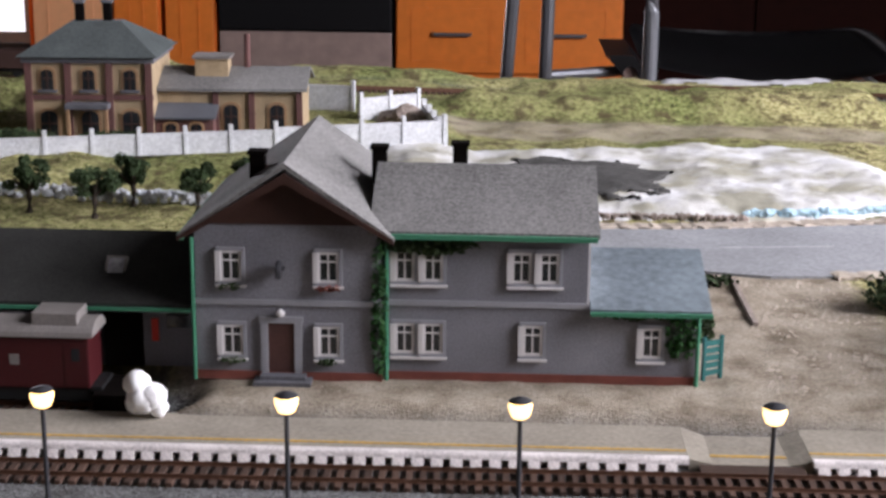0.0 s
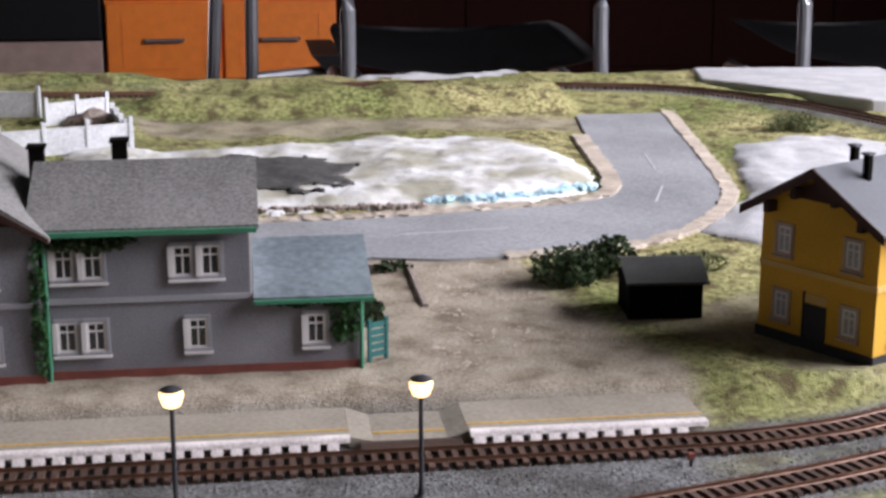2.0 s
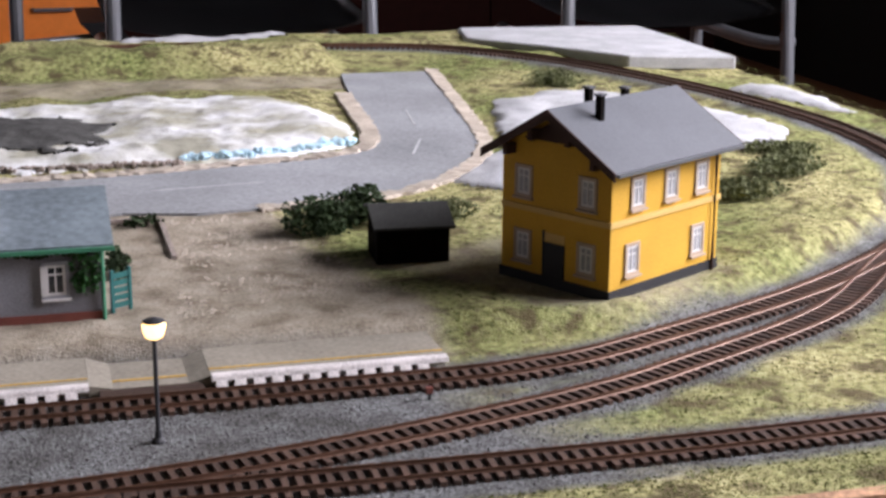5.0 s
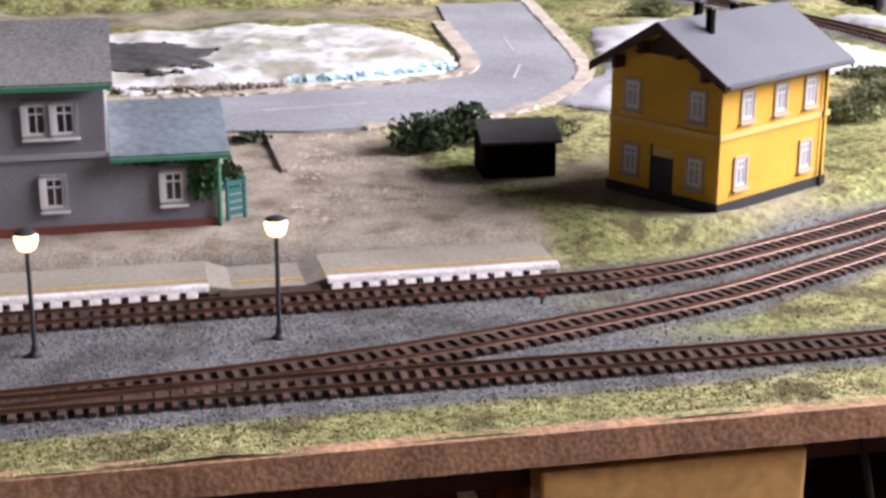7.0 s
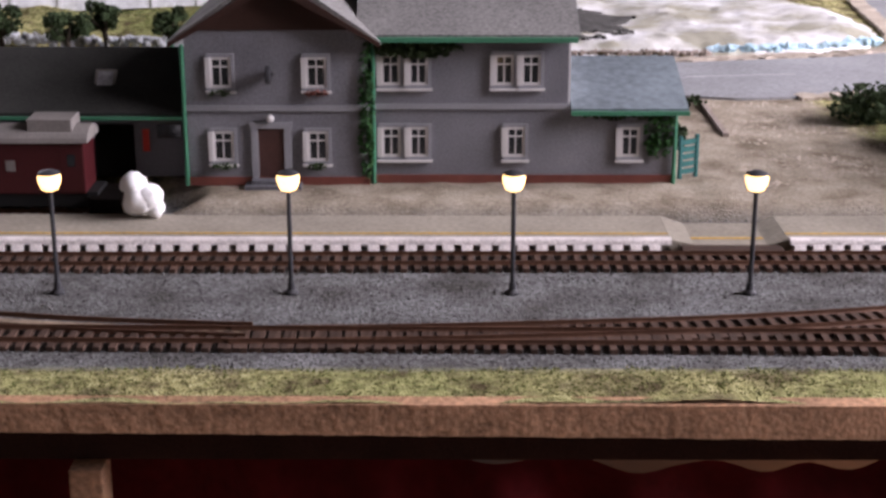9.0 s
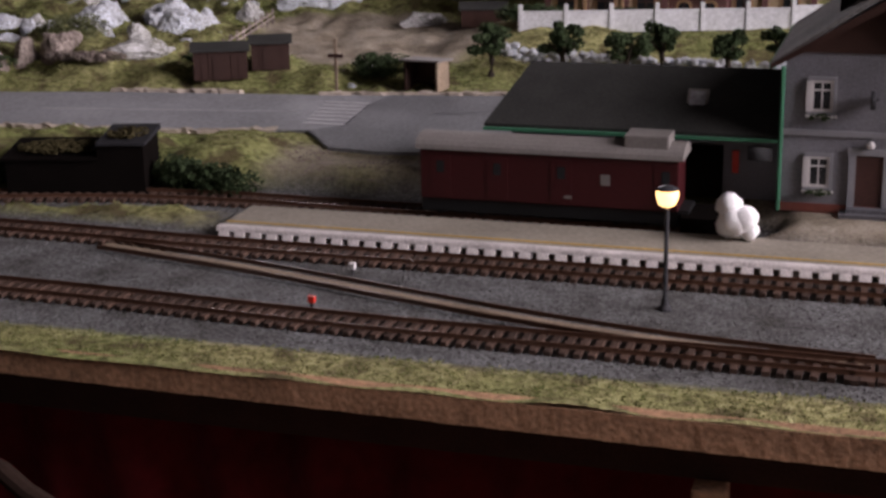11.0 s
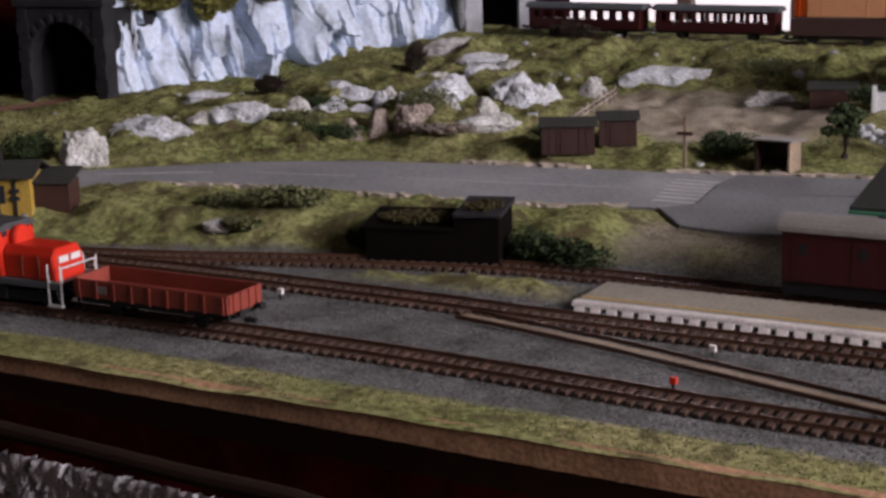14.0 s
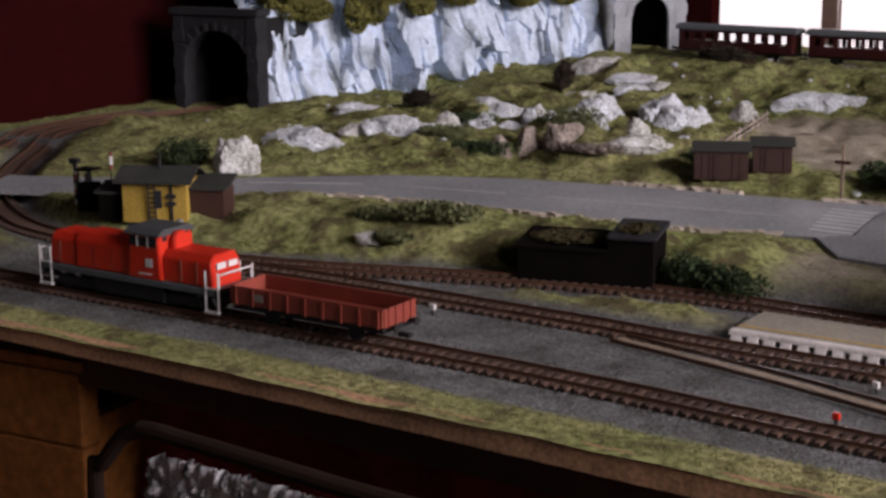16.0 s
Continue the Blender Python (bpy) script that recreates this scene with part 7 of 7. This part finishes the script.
def chair(x, y, rz, label):
    """A black shell seat on a bent steel tube frame, its back towards the layout."""
    t = thing("chair", x, y, FLOOR, rz, label, "chair", "chairs behind the layout")
    S = 4.75
    for s in (-1, 1):
        bx = s * 2.15
        part("back_leg", tube(bmesh.new(), smooth_line([(bx * 1.05, -0.4, 0.0), (bx, -0.1, S - 0.3), (bx * 0.99, -0.02, S + 2.0), (bx * 0.96, -0.3, S + 5.0)], 0.3), 0.125, 12), M_STEEL, t, "grey steel tube")
        part("seat_rail", tube(bmesh.new(), smooth_line([(bx * 1.0, 0.0, S - 0.1), (bx * 1.06 + s * 0.18, 0.5, S - 0.32), (bx * 1.02, 1.4, S - 0.36), (bx, 4.0, S - 0.3)], 0.2), 0.125, 10), M_STEEL, t, "grey steel tube")
        part("front_leg", tube(bmesh.new(), [(bx, 3.9, S - 0.3), (bx * 1.08, 4.3, 0.0)], 0.125, 10), M_STEEL, t, "grey steel tube")
        part("glide", lathe(bmesh.new(), [(0.16, 0.0), (0.16, 0.15)], bx * 1.05, -0.4, 10), M_SEAT, t)
    bm = bmesh.new()
    n, rows_ = 14, []
    for j in range(13):
        v = j / 12
        row = []
        for i in range(n + 1):
            u = 2 * i / n - 1
            wdt = 2.25 * (1 - 0.25 * max(0, v - 0.75) - 0.12 * max(0, 0.2 - v) * 5 * 0.3)
            z = S - 0.12 + 0.25 * u * u * (1 - 0.5 * v) - 0.22 * math.sin(math.pi * v) * (1 - u * u) - 0.25 * max(0, v - 0.8) * 5 * 0.3
            row.append(bm.verts.new((u * wdt, 0.05 + 4.3 * v, z + 0.22 + 0.42 * v)))
        rows_.append(row)
    for a, b in zip(rows_, rows_[1:]):
        for i in range(n):
            bm.faces.new((a[i], a[i + 1], b[i + 1], b[i]))
    bmesh.ops.solidify(bm, geom=bm.faces[:], thickness=0.16)
    part("seat", bm, M_SEAT, t, "black moulded seat", True)
    bm = bmesh.new()
    rows_ = []
    for j in range(9):
        v = j / 8
        rows_.append([bm.verts.new(((2 * i / n - 1) * 2.0, -0.15 - 0.25 * v - 0.3 * (1 - (2 * i / n - 1) ** 2), S + 2.6 + 2.4 * v)) for i in range(n + 1)])
    for a, b in zip(rows_, rows_[1:]):
        for i in range(n):
            bm.faces.new((a[i], a[i + 1], b[i + 1], b[i]))
    bmesh.ops.solidify(bm, geom=bm.faces[:], thickness=0.14)
    part("backrest", bm, M_SEAT, t, "black moulded backrest", True)
    return t


chair(3.2, 16.0, 0, "black moulded chair with grey steel tube frame")
chair(11.05, 16.0, 0, "black moulded chair with grey steel tube frame")
st = thing("step_stool", -1.2, 23.0, FLOOR, 0, "grey tubular folding step stool", "stool")
for x, d in ((0.0, 0.35), (0.75, 0.12)):
    part("leg", tube(bmesh.new(), [(x - d, 0, 0.0), (x + d * 0.6, 0.2, 8.6)], 0.14, 10), M_STEEL, st)
    part("leg", tube(bmesh.new(), [(x + 1.9, 1.5, 0.0), (x + 1.7, 1.3, 3.4)], 0.14, 10), M_STEEL, st)
part("crossbar", tube(bmesh.new(), [(0.7, 0.1, 3.9), (2.6, 1.2, 3.9)], 0.12, 10), M_STEEL, st)
part("tread", prism(bmesh.new(), [(2.0, 4.3), (2.6, 4.3), (4.4, 2.2), (4.1, 2.0)], 0.5, 3.5, "y"), M_SEAT, st)

# ---------------------------------------------------------------- below the layout's front
leg = thing("layout_leg", -3.2, -3.25, FLOOR, 0, "pale wooden leg under the layout board", "leg")
part("post", B(-0.08, 0.08, -0.1, 0.1, 0, -FLOOR - 0.5, bevel=0.01), M_FASCIA, leg)
leg2 = copy_thing(leg, pose(6.5 * U, -3.25 * U, FLOOR * U))
leg3 = copy_thing(leg, pose(-12.5 * U, -3.25 * U, FLOOR * U))
# Red cloth; its western stretch is added to keep the gap under the board dark.
bm = bmesh.new()
NX_, NY_ = 200, 26
grid_ = [[bm.verts.new((-11.5 + 12.75 * i / NX_ + 0.35 * (j / NY_ - 1), -2.6 - 0.55 * sstep(125, 175, i) + 0.16 * math.sin(i * 0.67) * (0.3 + j / NY_) + 0.25 * noise.noise(Vector((i * 0.12, j * 0.2, 2))) - 0.25 * (j / NY_), -0.56 - 3.4 * j / NY_ + 0.08 * noise.noise(Vector((i * 0.2, 0, 5))))) for i in range(NX_ + 1)] for j in range(NY_ + 1)]
for a, b in zip(grid_, grid_[1:]):
    for i in range(NX_):
        bm.faces.new((a[i], b[i], b[i + 1], a[i + 1]))
tagged(part("red_cloth", bm, M_CLOTH_RED, smooth=True), "crumpled dark red cloth under the layout, lengthened to darken the gap", "cloth")
crate = thing("wooden_crate", 1.85, -3.45, FLOOR, 0, "knotty varnished wooden crate under the layout", "crate")
M_CRATE = mat("knotty_varnished_pine", (0.85, 0.50, 0.18), 0.5, 0.45, 34, 0.05)
for k in range(4):
    part("plank", B(-0.62, 0.75, 0.0, 0.2, 0.3 + k * 1.15, 1.42 + k * 1.15, bevel=0.02), M_CRATE, crate)
part("end_panel", B(-0.6, -0.5, 0.205, 1.795, 0, 4.1), M_CRATE, crate)
part("end_panel", B(0.64, 0.74, 0.205, 1.795, 0, 4.1), M_CRATE, crate)
part("back_panel", B(-0.6, 0.75, 1.8, 1.9, 0, 4.1), M_CRATE, crate)
# Added plank box; its brightened brown stands in for lit floorboards below the layout.
chest = thing("wooden_chest", -11.2, -3.3, FLOOR, 6, "added box of brown planks standing in for the lit wooden floor", "chest")
M_LITFLOOR = mat("streaky_lit_floor_brown", (0.25, 0.09, 0.024), 0.45, 0.7, 40, 0.06)
for k in range(9):
    part("plank", B(-2.4, 0.75, 0.0, 0.18, k * 0.53, k * 0.53 + 0.515, bevel=0.02), M_LITFLOOR, chest)
part("lid", B(-2.45, 0.8, -0.03, 1.6, 4.78, 4.86, bevel=0.02), M_LITFLOOR, chest)
part("end_panel", B(0.6, 0.73, 0.185, 1.5, 0, 4.4), M_LITFLOOR, chest)
bag = tagged(part("black_bag", lump(bmesh.new(), 3.95, -2.5, FLOOR + 2.4, 1.3, 0.7, 2.4, 3, 0.12, 4), M_SEAT, smooth=True), "soft black bag standing under the layout", "bag")
part("strap", tube(bmesh.new(), smooth_line([(3.2, -3.12, FLOOR + 3.4), (3.5, -3.28, FLOOR + 4.4), (3.95, -3.3, FLOOR + 4.75), (4.4, -3.28, FLOOR + 4.4), (4.7, -3.12, FLOOR + 3.4)], 0.1), 0.05, 8), M_LOCOGREY, bag, "dark grey carrying strap")
cable = tagged(part("cable", tube(bmesh.new(), smooth_line([(3.0, -3.2, -0.3), (3.05, -3.4, -1.0), (3.1, -3.45, -2.0), (3.3, -3.4, -3.4), (3.4, -3.3, FLOOR + 0.05)], 0.1), 0.02, 8), M_CHASSIS), "thin black cable hanging from the board", "cable")

# Upholstered chair pushed under the front edge.
fz = thing("upholstered_chair", -7.75, -4.15, FLOOR - 0.12, 0, "dark wooden chair with a grey fleece cover", "chair")
bm = bmesh.new()
tube(bm, smooth_line([(-1.6, 0, 0), (-1.6, 0, 4.4), (-1.5, 0, 4.8), (-1.25, 0, 5.05), (-0.8, 0, 5.06), (0.2, 0, 5.02), (1.1, 0, 4.98), (1.5, 0, 4.75), (1.65, 0, 4.3), (1.65, 0, 0)], 0.15), 0.05, 10)
M_CHAIRFRAME = mat("brown_chair_piping", (0.025, 0.015, 0.012), 0.95, 0.3, 200, 0.3, spec=0.05)
part("back_frame", bm, M_CHAIRFRAME, fz, "dark bent wooden frame")
bm = bmesh.new()
rows_ = []
for j in range(91):
    row = []
    for i in range(121):
        u, v = i / 120, j / 90
        x = -1.05 + 2.55 * u
        top = np.interp(x, [-1.05, -0.95, 0.2, 1.1, 1.35, 1.5], [4.9, 5.0, 4.99, 4.96, 4.85, 4.6])
        z = 0.6 + (top - 0.6) * v
        row.append(bm.verts.new((x, -0.12 - 0.1 * math.sin(math.pi * v) + 0.09 * noise.noise(Vector((i * 0.9, j * 0.9, 1))) + 0.07 * noise.noise(Vector((i * 2.1, j * 2.1, 4))), z)))
    rows_.append(row)
for a, b in zip(rows_, rows_[1:]):
    for i in range(120):
        bm.faces.new((a[i], a[i + 1], b[i + 1], b[i]))
part("fleece_cover", bm, M_FUZZ, fz, "curly grey fleece cover", True)
part("seat", B(-1.5, 1.55, -0.02, 2.2, 1.9, 2.2, bevel=0.08), M_FUZZ, fz)
for x in (-1.4, 1.45):
    part("leg", tube(bmesh.new(), [(x, 2.0, 0), (x, 2.0, 1.95)], 0.13, 8), M_BROWN, fz)
